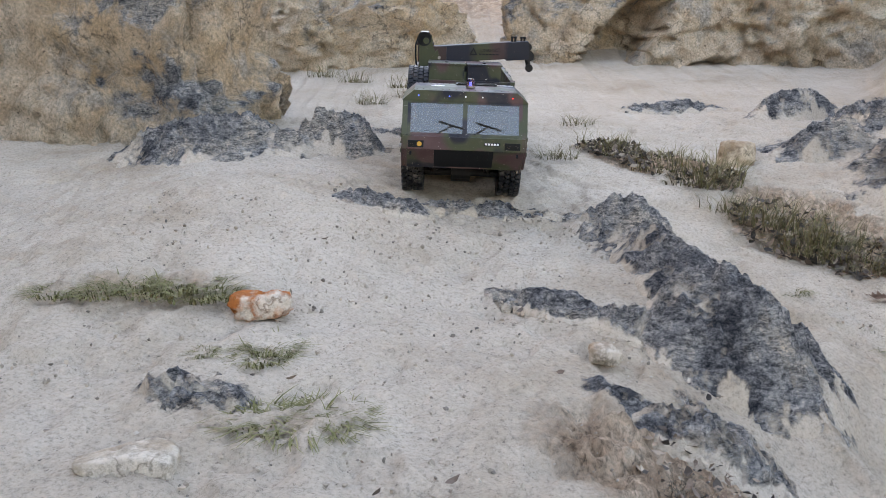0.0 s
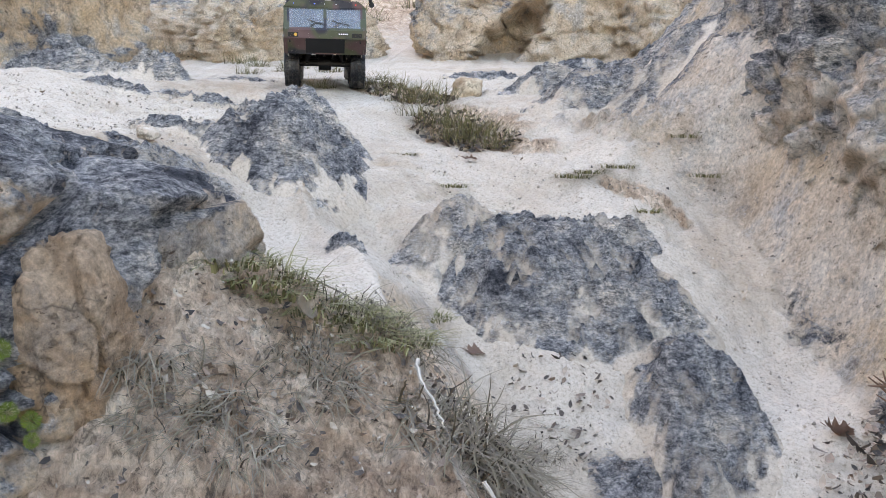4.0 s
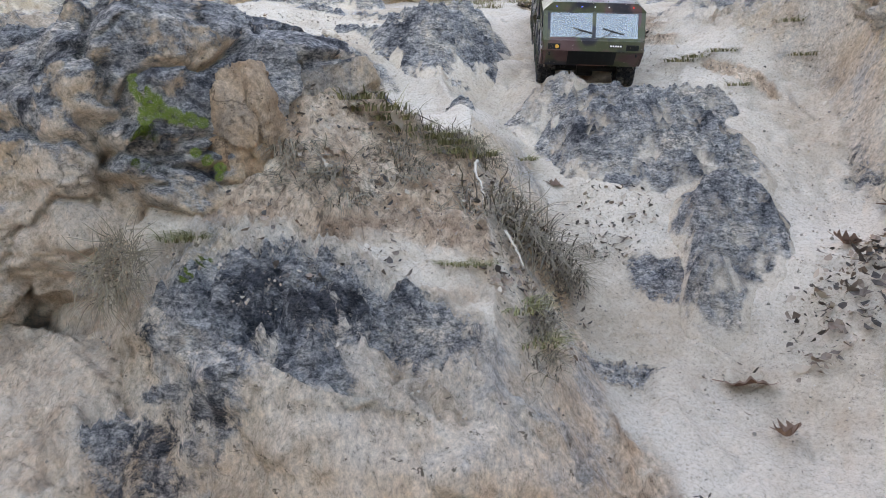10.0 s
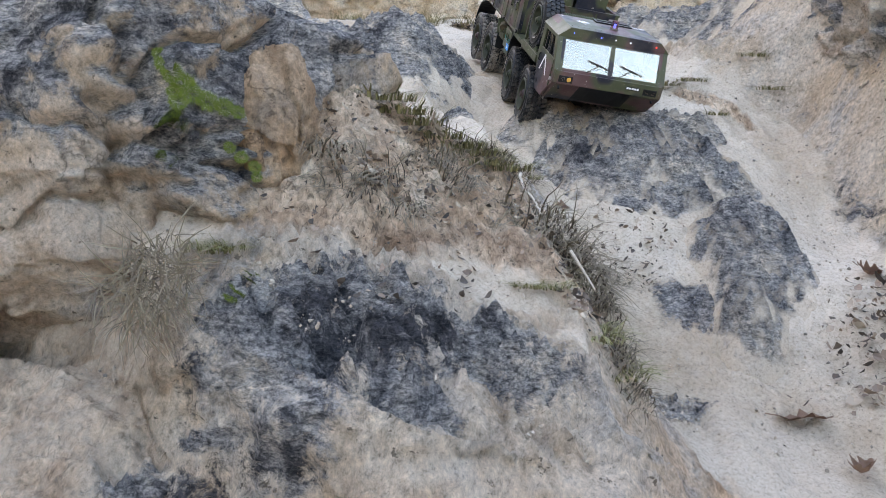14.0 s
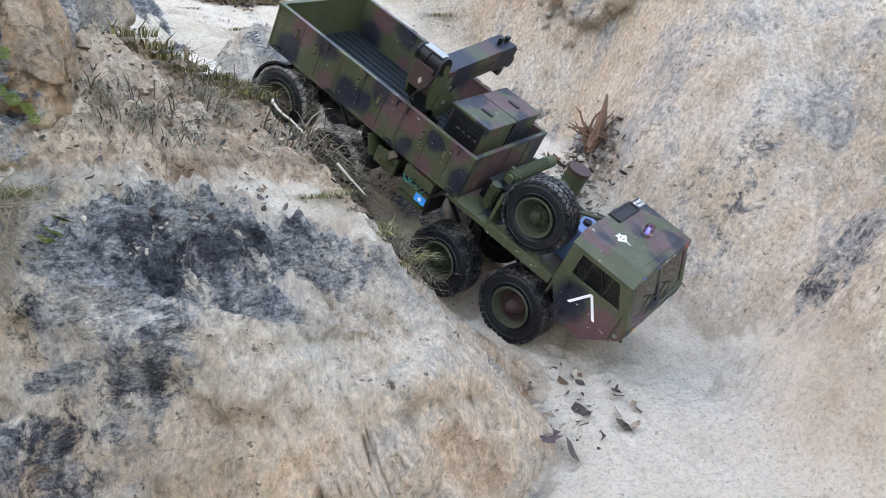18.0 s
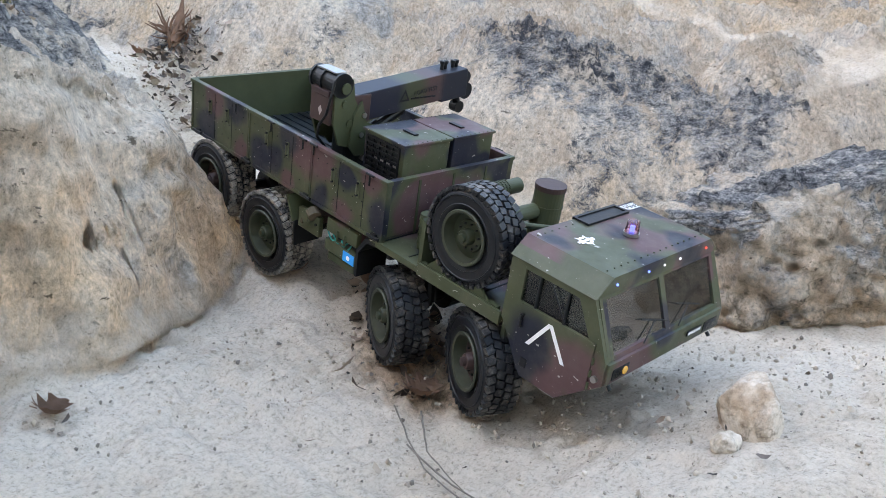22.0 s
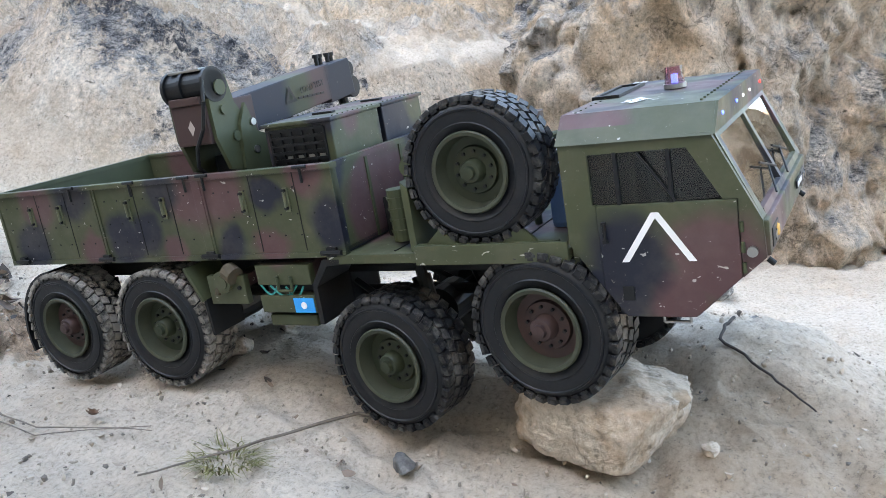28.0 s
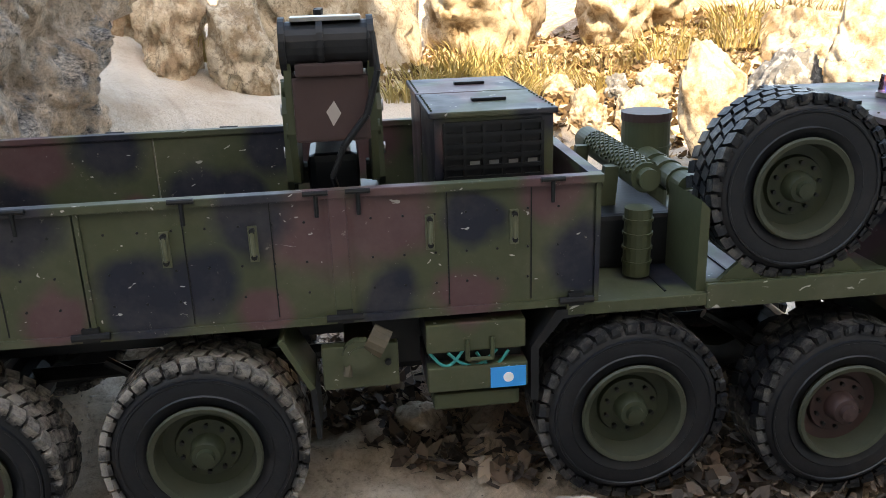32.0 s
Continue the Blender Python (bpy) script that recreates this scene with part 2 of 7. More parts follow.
def grain(x, y, seed=0):
    ix, iy = np.floor(x), np.floor(y)
    fx, fy = x - ix, y - iy
    fx, fy = fx * fx * (3 - 2 * fx), fy * fy * (3 - 2 * fy)
    a, b = lattice(ix, iy, seed), lattice(ix + 1, iy, seed)
    c, d = lattice(ix, iy + 1, seed), lattice(ix + 1, iy + 1, seed)
    return (a + (b - a) * fx) * (1 - fy) + (c + (d - c) * fx) * fy


def fbm(x, y, size, octaves=4, seed=0, fall=0.5):
    total, amp = 0.0, 1.0
    for k in range(octaves):
        total = total + amp * grain(x / size + 17.3 * k, y / size - 9.1 * k, seed + k)
        size, amp = size * 0.5, amp * fall
    return total


def smooth(a, b, v):
    t = np.clip((v - a) / (b - a), 0, 1)
    return t * t * (3 - 2 * t)


def soft_max(a, b, k):
    h = np.clip(0.5 + 0.5 * (a - b) / k, 0, 1)
    return b + (a - b) * h + k * h * (1 - h)


def along(v, places, heights, soft):
    return sum(np.interp(v + soft * s, places, heights) for s in (-1, -0.5, 0, 0.5, 1)) / 5


def bed(x, y):
    """The sandy bed: the upper terrace, the steep gully and the flat floor below."""
    z = along(y, (-6, -0.4, -0.12, 0, 0.3, 0.5, 0.85, 1.0, 1.2, 1.4, 1.6, 1.85, 2.4, 3.2, 4.5, 7, 8.6, 12),
              (-1.08, -1.05, -1.01, -0.955, -0.82, -0.67, -0.46, -0.40, -0.325, -0.25, -0.185, -0.15, -0.09, 0.04, 0.35, 1.05, 1.42, 1.5), 0.08)
    return z


def hill(x, y):
    """The bank beside the gully, with its steep front over the floor."""
    top = -0.612 + 0.47 * (y - 0.03) - 0.22 * (x - 0.45)
    top = np.minimum(top, -0.30 + 0.06 * (y - 0.6))
    edge = along(y, (-0.2, 0.0, 0.1, 0.2, 0.43, 0.7, 1.0), (0.84, 0.82, 0.78, 0.75, 0.64, 0.52, 0.3), 0.05)
    over = np.maximum(0, x - edge)
    top = top - 1.1 * over - 1.5 * over ** 2
    face = along(x, (-1.5, 0.0, 0.30, 0.37, 0.42, 0.46, 0.55, 0.65, 0.75, 0.9, 1.2), (0.20, 0.14, 0.04, -0.01, -0.05, -0.06, -0.066, -0.083, -0.025, 0.03, 0.1), 0.02)
    front = smooth(-0.10, 0.035, y - face)
    return -1.3 + (top + 1.3) * front


def side(x, y):
    """The rock slope that closes the gully on the far bank."""
    foot = along(y, (-6, -1.5, -0.9, -0.5, -0.2, 0.1, 0.35, 0.6, 0.8, 1.0, 1.3, 1.8, 2.6, 4), (2.6, 2.4, 1.9, 1.35, 1.22, 1.2, 1.2, 1.24, 1.21, 1.13, 0.98, 0.95, 1.3, 2.0), 0.07)
    h = along(y, (-6, -0.9, -0.5, 0, 0.6, 1.0, 1.5, 2.5), (0.35, 0.3, 0.32, 0.42, 0.5, 0.5, 0.32, 0.3), 0.2)
    d = x - foot
    return h * (0.72 * smooth(-0.03, 0.26, d) + 0.28 * smooth(0.15, 0.9, d)) + 0.18 * np.maximum(0, d - 0.5)


def rough_land(x, y):
    return soft_max(bed(x, y), hill(x, y), 0.07) + side(x, y)


# gentle swells and hollows: x, y, reach, height
BANK_SWELLS = (
    (0.44, 0.64, 0.15, -0.095),
    (0.68, 0.04, 0.15, 0.01),
    (0.44, 0.28, 0.15, 0.037),
    (0.40, 0.35, 0.10, 0.08),
    (0.68, -0.32, 0.15, -0.03),
    (0.8, 0.04, 0.09, -0.06),
    (0.44, 0.76, 0.09, -0.079),
)
TERRACE_SWELLS = (
    (1.28, 0.88, 0.25, -0.037),
    (-0.28, 1.24, 0.25, 0.089),
    (0.68, 0.88, 0.09, 0.07),
    (1.04, 1.24, 0.09, 0.058),
    (0.32, 0.88, 0.09, -0.024),
    (0.44, 1.0, 0.09, 0.042),
    (1.16, 1.12, 0.09, -0.081),
    (0.68, 1.0, 0.09, -0.053),
)
FAR_SWELLS = (
    (1.76, -0.56, 0.25, 0.1),
    (1.52, 0.28, 0.15, -0.117),
    (1.28, -0.08, 0.25, 0.038),
    (2.0, -0.68, 0.15, 0.055),
    (1.04, -0.68, 0.15, 0.044),
    (1.04, 0.4, 0.09, -0.044),
    (0.92, 0.28, 0.09, 0.049),
    (1.28, 0.52, 0.09, 0.029),
    (0.92, 0.04, 0.09, 0.047),
    (1.16, 0.76, 0.09, -0.055),
    (1.4, 0.16, 0.09, -0.058),
    (0.78, 0.28, 0.22, -0.048),
    (1.44, -0.32, 0.1, -0.04),
    (1.2, 0.82, 0.15, -0.032),
    (0.9, 0.04, 0.1, -0.015),
    (0.90, -0.12, 0.1, 0.02),
    (0.80, -0.72, 0.14, 0.018),
    (0.90, -1.05, 0.11, 0.045),
    (0.72, -1.24, 0.14, 0.022),
    (0.72, -0.14, 0.1, 0.021),
    (-0.06, 1.0, 0.15, -0.027),
    (1.32, 0.22, 0.1, -0.046),
    (0.6, 1.72, 0.15, -0.02),
    (0.72, 0.7, 0.1, 0.023),
    (1.54, 0.02, 0.14, 0.03),
    (0.36, 0.4, 0.15, -0.017),
    (0.54, 1.0, 0.1, 0.015),
    (4.0, -0.1, 0.8, 1.3),
    (0.62, 1.38, 0.11, -0.034),
    (-0.05, 1.48, 0.10, -0.012),
    (-0.5, 6.4, 0.5, 0.30),
    (-1.4, 6.4, 0.5, 0.19),
    (-2.3, 6.2, 0.5, 0.25),
)


def land(x, y):
    """The height of the ground."""
    z = rough_land(x, y)
    for cx, cy, r, h in BANK_SWELLS + TERRACE_SWELLS + FAR_SWELLS:
        z = z + h * np.exp(-((x - cx) ** 2 + (y - cy) ** 2) / (2 * r * r))
    # sand apron under the mossy boulder, the churned floor where the truck climbs out
    apron = np.maximum(-0.695 - 0.60 * np.maximum(0, 0.03 - y) - 1.3 * np.maximum(0, -0.16 - y) + 0.03 * fbm(x, y, 0.25, 3, 71), z - 0.02)
    z = z + (apron - z) * smooth(0.475, 0.385, x) * smooth(0.14, 0.0, y) * smooth(-0.95, -0.5, x)
    z = z + 0.05 * np.exp(-((x - 0.62) ** 2 + (y + 1.5) ** 2) / 0.08) + 0.05 * np.exp(-((x - 0.94) ** 2 + (y + 1.1) ** 2) / 0.02)
    # the tall unseen hillside, added and shaped to keep the sun off the gully
    tall = (3.3 + 3.4 * smooth(1.5, 2.3, y)) * smooth(3.2, 2.2, y + 0.9 * x)
    z = z + tall * smooth(-1.5, -3.4, x + 0.12 * y + 0.15 * fbm(x, y, 0.8, 3, 5)) + 0.8 * smooth(-2.6, -5.5, y + 0.3 * x)
    # rising ground all round, out to the skyline
    far = np.maximum(0, np.hypot(x - 0.6, y - 0.8) - 5.5)
    return z + 0.03 * np.minimum(far, 14)


def ellipse(x, y, cx, cy, rx, ry, turn=0.0):
    c, s = math.cos(radians(turn)), math.sin(radians(turn))
    u, v = (x - cx) * c + (y - cy) * s, -(x - cx) * s + (y - cy) * c
    return np.sqrt((u / rx) ** 2 + (v / ry) ** 2)


def lines(low, high, fine_low, fine_high, step):
    fine = np.arange(fine_low, fine_high + step / 2, step)
    out, d = [fine_high], step
    while out[-1] < high:
        d *= 1.13
        out.append(out[-1] + d)
    back, d = [fine_low], step
    while back[-1] > low:
        d *= 1.13
        back.append(back[-1] - d)
    return np.concatenate([back[:0:-1], fine, out[1:]])


def fields(x, y, z, slope):
    """How rocky, how earthy or shade-browned, and how crusted the ground is."""
    rock = smooth(0.7, 1.4, slope)
    for cx, cy, rx, ry, turn in ((0.56, 0.0, 0.36, 0.13, 8), (0.80, 0.02, 0.16, 0.10, 30), (1.55, -0.1, 0.32, 0.42, 0), (1.45, 0.55, 0.25, 0.6, 0), (1.2, 1.6, 0.4, 0.5, 0), (2.9, 0.1, 1.0, 0.42, -12), (2.2, -0.35, 0.42, 0.34, -60), (1.9, -0.52, 0.16, 0.10, -30), (1.62, -0.40, 0.09, 0.07, 0)):
        rock = np.maximum(rock, 1 - smooth(0.75, 1.15, ellipse(x, y, cx, cy, rx, ry, turn)))
    rock = rock * (1 - smooth(0.40, 0.30, x) * smooth(0.2, 0.05, y) * smooth(-0.6, -0.3, x))
    rock = rock * (1 - 0.9 * np.exp(-((x - 1.24) / 0.08) ** 2) * smooth(-0.35, -0.15, y) * smooth(0.22, 0.08, y))
    rock = rock * (1 - 0.62 * smooth(-0.88, -1.0, z) * smooth(0.2, 0.0, y) * smooth(1.0, 0.9, x) * smooth(-0.5, -0.3, y))
    soil_and_shade = np.zeros_like(x)
    for cx, cy, rx, ry, turn in ((0.52, 0.24, 0.24, 0.22, -35), (0.68, 0.33, 0.14, 0.16, 25), (0.36, 0.46, 0.20, 0.12, -20), (0.22, 0.62, 0.16, 0.10, -25), (0.64, 1.45, 0.15, 0.12, -30), (0.45, 1.66, 0.16, 0.07, -30), (0.74, 1.30, 0.10, 0.06, -30), (0.3, 6.5, 6.0, 2.6, 0), (0.88, 0.16, 0.10, 0.08, 0), (0.60, -1.55, 0.45, 0.25, 0), (0.92, -0.30, 0.08, 0.10, 0), (0.97, 1.08, 0.10, 0.03, -30)):
        soil_and_shade = np.maximum(soil_and_shade, 1 - smooth(0.6, 1.25, ellipse(x, y, cx, cy, rx, ry, turn)))
    soil_and_shade = soil_and_shade * (1 - 0.85 * (1 - smooth(0.5, 1.2, ellipse(x, y, 0.66, 0.165, 0.09, 0.04, 25))))
    # last patch: tan sand, browned further to paint shade under the boulder's overhang
    for cx, cy, rx, ry, most in ((-0.36, 0.925, 0.15, 0.05, 0.42), (-0.14, 0.665, 0.09, 0.05, 0.3), (0.12, -0.13, 0.36, 0.30, 0.62)):
        soil_and_shade = np.maximum(soil_and_shade, most * (1 - smooth(0.6, 1.25, ellipse(x, y, cx, cy, rx, ry))))
    soil_and_shade = np.maximum(soil_and_shade, smooth(4.5, 6.5, np.hypot(x - 0.6, y - 0.8)))
    crust = np.zeros_like(x)
    for cx, cy, rx, ry, turn in CRUSTS:
        wide, most = (1.4, 0.82) if cx > 1.15 and cy < 1.2 else (1.0, 1.0)
        crust = np.maximum(crust, most * (1 - smooth(0.3, 1.25, ellipse(x, y, cx, cy, rx * wide, ry * wide, turn))))
    bank = smooth(0.75, 0.62, x) * smooth(0.3, 0.2, y)
    return rock, soil_and_shade, crust * (0.72 + 0.10 * bank) * (1 - (0.75 - 0.5 * bank) * smooth(1.1, 2.2, slope))


CRUSTS = (
    (0.55, 0.035, 0.13, 0.09, 20), (0.68, 0.08, 0.13, 0.055, 15), (0.47, -0.01, 0.08, 0.06, 0), (0.42, -0.075, 0.07, 0.045, 20), (0.51, -0.045, 0.09, 0.035, 0), (0.865, 0.35, 0.075, 0.026, 20), (0.79, 0.29, 0.05, 0.02, 30), (0.62, -0.02, 0.06, 0.04, 0),
    (1.34, 0.34, 0.08, 0.07, 0), (1.45, -0.10, 0.10, 0.12, 0), (1.50, -0.26, 0.12, 0.16, 10), (1.52, -0.42, 0.10, 0.09, 0), (1.40, -0.24, 0.07, 0.07, 0), (1.25, 0.62, 0.05, 0.07, 0), (1.36, 0.10, 0.06, 0.06, 0),
    (1.28, 1.19, 0.16, 0.16, 0), (1.22, 1.42, 0.14, 0.12, 0), (1.25, 0.85, 0.08, 0.07, 0), (0.97, 1.62, 0.20, 0.14, 20), (0.80, 1.80, 0.20, 0.10, 10), (1.05, 1.40, 0.14, 0.12, 0), (1.1, 1.75, 0.14, 0.1, 0), (-0.09, 1.27, 0.08, 0.03, 5), (0.14, 1.35, 0.18, 0.035, 5), (0.13, 0.985, 0.10, 0.035, -25), (0.27, 1.22, 0.06, 0.08, 0),
    (0.52, 0.68, 0.05, 0.03, -50), (0.29, 0.79, 0.08, 0.03, -15), (-0.21, 0.70, 0.06, 0.03, 0), (0.18, 0.74, 0.07, 0.03, -35), (0.90, 0.52, 0.06, 0.05, 0),
    (-0.30, 1.72, 0.22, 0.10, 0), (-0.12, 1.95, 0.10, 0.05, -25), (0.0, 1.84, 0.12, 0.025, -25),
)


def grid_mesh(name, xs, ys, zz, material, attributes=(), push=0.0):
    nx, ny = len(xs), len(ys)
    gx, gy = np.meshgrid(xs, ys)
    me = bpy.data.meshes.new(name)
    idx = np.arange(nx * ny).reshape(ny, nx)
    quads = np.stack([idx[:-1, :-1], idx[:-1, 1:], idx[1:, 1:], idx[1:, :-1]], -1).reshape(-1, 4)
    me.vertices.add(nx * ny)
    me.vertices.foreach_set("co", np.stack([gx, gy + push, zz], -1).astype(np.float32).ravel())
    me.loops.add(quads.size)
    me.loops.foreach_set("vertex_index", quads.ravel().astype(np.int32))
    me.polygons.add(len(quads))
    me.polygons.foreach_set("loop_start", np.arange(0, quads.size, 4, dtype=np.int32))
    me.polygons.foreach_set("use_smooth", np.ones(len(quads), dtype=bool))
    me.update(calc_edges=True)
    for key, values in attributes:
        me.attributes.new(key, "FLOAT", "POINT").data.foreach_set("value", values.astype(np.float32).ravel())
    me.materials.append(material)
    return me


def build_ground():
    xs, ys = lines(-30, 40, -0.7, 1.9, 0.0046), lines(-30, 45, -1.75, 2.0, 0.0048)
    ys = np.unique(np.concatenate([ys, np.arange(-0.25, 0.16, 0.0019)]))
    ys = ys[np.concatenate([[True], np.diff(ys) > 0.0009])]
    gx, gy = np.meshgrid(xs, ys)
    z = land(gx, gy)
    slope = np.hypot(np.gradient(z, xs, axis=1), np.gradient(z, ys, axis=0))
    rock, soil_and_shade, crust = fields(gx, gy, z, slope)
    near = smooth(9, 3, np.hypot(gx - 0.7, gy))
    # steep faces are worn into hollows, the flatter ground is lumpy
    steep = smooth(1.1, 2.8, slope) * near
    flat = 1 - 0.88 * smooth(0.7, 1.6, slope)
    lumps = fbm(gx, gy, 0.16, 5, 3, 0.55)
    ridged = 1 - np.abs(fbm(gx, gy, 0.11, 6, 11, 0.66))
    z = z + flat * lumps * (0.006 + 0.010 * rock + 0.006 * soil_and_shade) + near * flat * (ridged - 0.55) * rock * 0.030
    z = z + flat * crust * (0.014 * (0.8 - np.abs(fbm(gx, gy, 0.045, 5, 21, 0.7))) + 0.008 * (0.6 - np.abs(fbm(gx, 2.2 * gy, 0.018, 3, 23, 0.7))))
    z = z + near * flat * (0.0028 + 0.005 * soil_and_shade + 0.006 * rock) * fbm(gx, gy, 0.026, 4, 31, 0.75)
    z = z - near * flat * 0.008 * smooth(0.2, 0.8, fbm(gx, gy, 0.06, 3, 37)) * (1 - rock)
    shelves = np.abs(fbm(0.3 * gx, z + 0.03 * fbm(gx, z, 0.1, 2, 91), 0.06, 3, 93, 0.6))
    burrow = np.exp(-((gx - 0.667) / 0.012) ** 2 - ((z + 0.875) / 0.009) ** 2)
    out = steep * (0.022 * fbm(gx, z, 0.16, 4, 51, 0.5) + 0.009 * np.abs(fbm(gx, 0.7 * z, 0.055, 4, 57, 0.6)) + 0.004 * fbm(gx, z, 0.022, 3, 59, 0.7) + 0.012 * shelves - 0.03 * burrow)
    me = grid_mesh("ground", xs, ys, z, M_LAND, (("rock", rock), ("soil_and_shade", soil_and_shade), ("crust", crust)), -out)
    return tagged(new("ground", me), "pale quartz sand slope and gully floor between rocky banks", "ground", kind="structure")


build_ground()


# ---- boulders and outcrops ----
def lattice3(ix, iy, iz, seed):
    return lattice(ix + iz.astype(np.int64) * 57, iy - iz.astype(np.int64) * 131, seed)


def grain3(p, size, seed):
    q = p / size + seed * 1.37
    i = np.floor(q)
    f = q - i
    f = f * f * (3 - 2 * f)
    total = 0.0
    for dx in (0, 1):
        for dy in (0, 1):
            for dz in (0, 1):
                w = (f[:, 0] if dx else 1 - f[:, 0]) * (f[:, 1] if dy else 1 - f[:, 1]) * (f[:, 2] if dz else 1 - f[:, 2])
                total = total + w * lattice3(i[:, 0] + dx, i[:, 1] + dy, i[:, 2] + dz, seed)
    return total


def fbm3(p, size, octaves=4, seed=0, fall=0.5):
    return sum(fall ** k * grain3(p, size * 0.5 ** k, seed + 3 * k) for k in range(octaves))


def blocky(co, size, seed):
    """Parts a stone into uneven blocks: each vertex's block, a push for its face, and the way to the nearest joint."""
    rng = np.random.RandomState(seed)
    warp = np.stack([fbm3(co + 3.1 * k, size * 0.7, 3, seed + 23 + k) for k in range(3)], 1) * size * 0.28
    p = co + warp
    lo, hi = p.min(0), p.max(0)
    count = int(min(420, max(8, np.prod((hi - lo) / size) * 1.1)))
    seeds = lo + (hi - lo) * rng.rand(count, 3)
    which, gap = np.empty(len(p), int), np.empty(len(p))
    for i in range(0, len(p), 20000):
        d = np.sqrt(((p[i:i + 20000, None] - seeds[None]) ** 2).sum(2))
        near = np.argpartition(d, 1, axis=1)[:, :2]
        two = np.take_along_axis(d, near, 1)
        first = np.argmin(two, 1)
        which[i:i + 20000] = np.take_along_axis(near, first[:, None], 1)[:, 0]
        gap[i:i + 20000] = np.abs(two[:, 1] - two[:, 0])
    off, tilt = rng.normal(0, 1, count), rng.normal(0, 0.9, (count, 3))
    push = off[which] + ((p - seeds[which]) * tilt[which]).sum(1) / size
    return rng.rand(count)[which], np.clip(push, -1.8, 1.8), gap / size


def stone_mesh(name, size, seed, material, cuts=5, facets=16, rough=0.05, crust_up=0.6, bite=0.86, layers=0.0, dents=(), moss=(), planes=(), grooves=(), blocks=()):
    """A weathered stone: a ball cut by planes into a block, then worn, layered and cracked, with a crust on its upper faces."""
    rng = np.random.RandomState(seed)
    bm = bmesh.new()
    bmesh.ops.create_icosphere(bm, subdivisions=cuts, radius=1.0)
    me = bpy.data.meshes.new(name)
    bm.to_mesh(me)
    bm.free()
    n = len(me.vertices)
    co = np.empty(n * 3, np.float32)
    me.vertices.foreach_get("co", co)
    co = co.reshape(-1, 3).astype(np.float64)
    co /= (np.abs(co) ** 4).sum(1, keepdims=True) ** 0.25
    cut = [(rng.normal(size=3), rng.uniform(bite - 0.14, bite + 0.12)) for k in range(facets)] + [(np.array(v[:3]), v[3]) for v in planes]
    for v, limit in cut:
        v = v / np.linalg.norm(v)
        over = np.maximum(0, co @ v - limit)
        co -= (over * 0.93)[:, None] * v
    co *= np.array(size) / 2
    scale = float(np.mean(size))
    away = co / (np.linalg.norm(co, axis=1, keepdims=True) + 1e-9)
    big = fbm3(co, scale * 0.45, 3, seed)
    worn = np.abs(fbm3(co, scale * 0.22, 6, seed + 5, 0.70))
    push = scale * rough * (0.8 * big - 1.1 * worn + 0.4)
    if layers:
        push = push + layers * (0.35 * fbm3(co * np.array((0.5, 0.5, 1.6)), 0.10, 6, seed + 11, 0.75) + 0.5 * fbm3(co, 0.04, 4, seed + 13, 0.75))
    for gx, gy, gz, at, wide, deep in grooves:
        v = np.array((gx, gy, gz), float)
        d = co @ (v / np.linalg.norm(v)) - at + 0.03 * fbm3(co, 0.09, 4, seed + 17, 0.6)
        push = push - deep * np.exp(-(d / wide) ** 2)
    tone = np.zeros(n)
    for k, (wide, high, joint) in enumerate(blocks):
        pick, lift, gap = blocky(co, wide, seed + 41 + k)
        push = push + high * lift * smooth(0.0, 0.07, gap) - joint * np.exp(-(gap / 0.028) ** 2)
        tone = tone + (pick - 0.5) * (0.9 if k == 0 else 0.5)
    co += away * push[:, None]
    for cx, cz, rx, rz, turn, deep in dents:
        c, s = math.cos(radians(turn)), math.sin(radians(turn))
        u, v = (co[:, 0] - cx) * c + (co[:, 2] - cz) * s, -(co[:, 0] - cx) * s + (co[:, 2] - cz) * c
        e = np.sqrt((u / rx) ** 2 + (v / rz) ** 2) + 0.12 * fbm3(co, 0.2, 3, seed + 19)
        co[:, 1] += deep * smooth(1.0, 0.84, e) * (co[:, 1] < 0)
    me.vertices.foreach_set("co", co.astype(np.float32).ravel())
    me.update()
    facing = np.empty(n * 3, np.float32)
    me.vertex_normals.foreach_get("vector", facing)
    up = 0.75 * co[:, 2] / (size[2] * 0.5) + 0.45 * facing[2::3] + 0.7 * big + tone
    me.polygons.foreach_set("use_smooth", np.ones(len(me.polygons), dtype=bool))
    me.attributes.new("crust", "FLOAT", "POINT").data.foreach_set("value", np.clip(crust_up * (0.32 + 0.68 * up), 0, 1).astype(np.float32))
    if moss:
        m = np.zeros(n)
        for cx, cy, cz, r in moss:
            m = np.maximum(m, 1 - np.linalg.norm((co - np.array((cx, cy, cz))) * np.array((1, 0.5, 0.8)), axis=1) / r)
        me.attributes.new("moss", "FLOAT", "POINT").data.foreach_set("value", np.clip(0.25 + m, 0, 1).astype(np.float32) * (m > -0.6))
    me.update()
    me.materials.append(material)
    return me


def ground_z(x, y):
    return float(land(np.array([x]), np.array([y]))[0])


def stone(name, x, y, size, seed, material, label, turn=0, sink=0.3, z=None, **shape):
    ob = new(name, stone_mesh(name, size, seed, material, **shape))
    base = ground_z(x, y) if z is None else z
    ob.matrix_world = pose(x, y, base + size[2] * (0.5 - sink), 0, 0, turn)
    return tagged(ob, label, "rock")


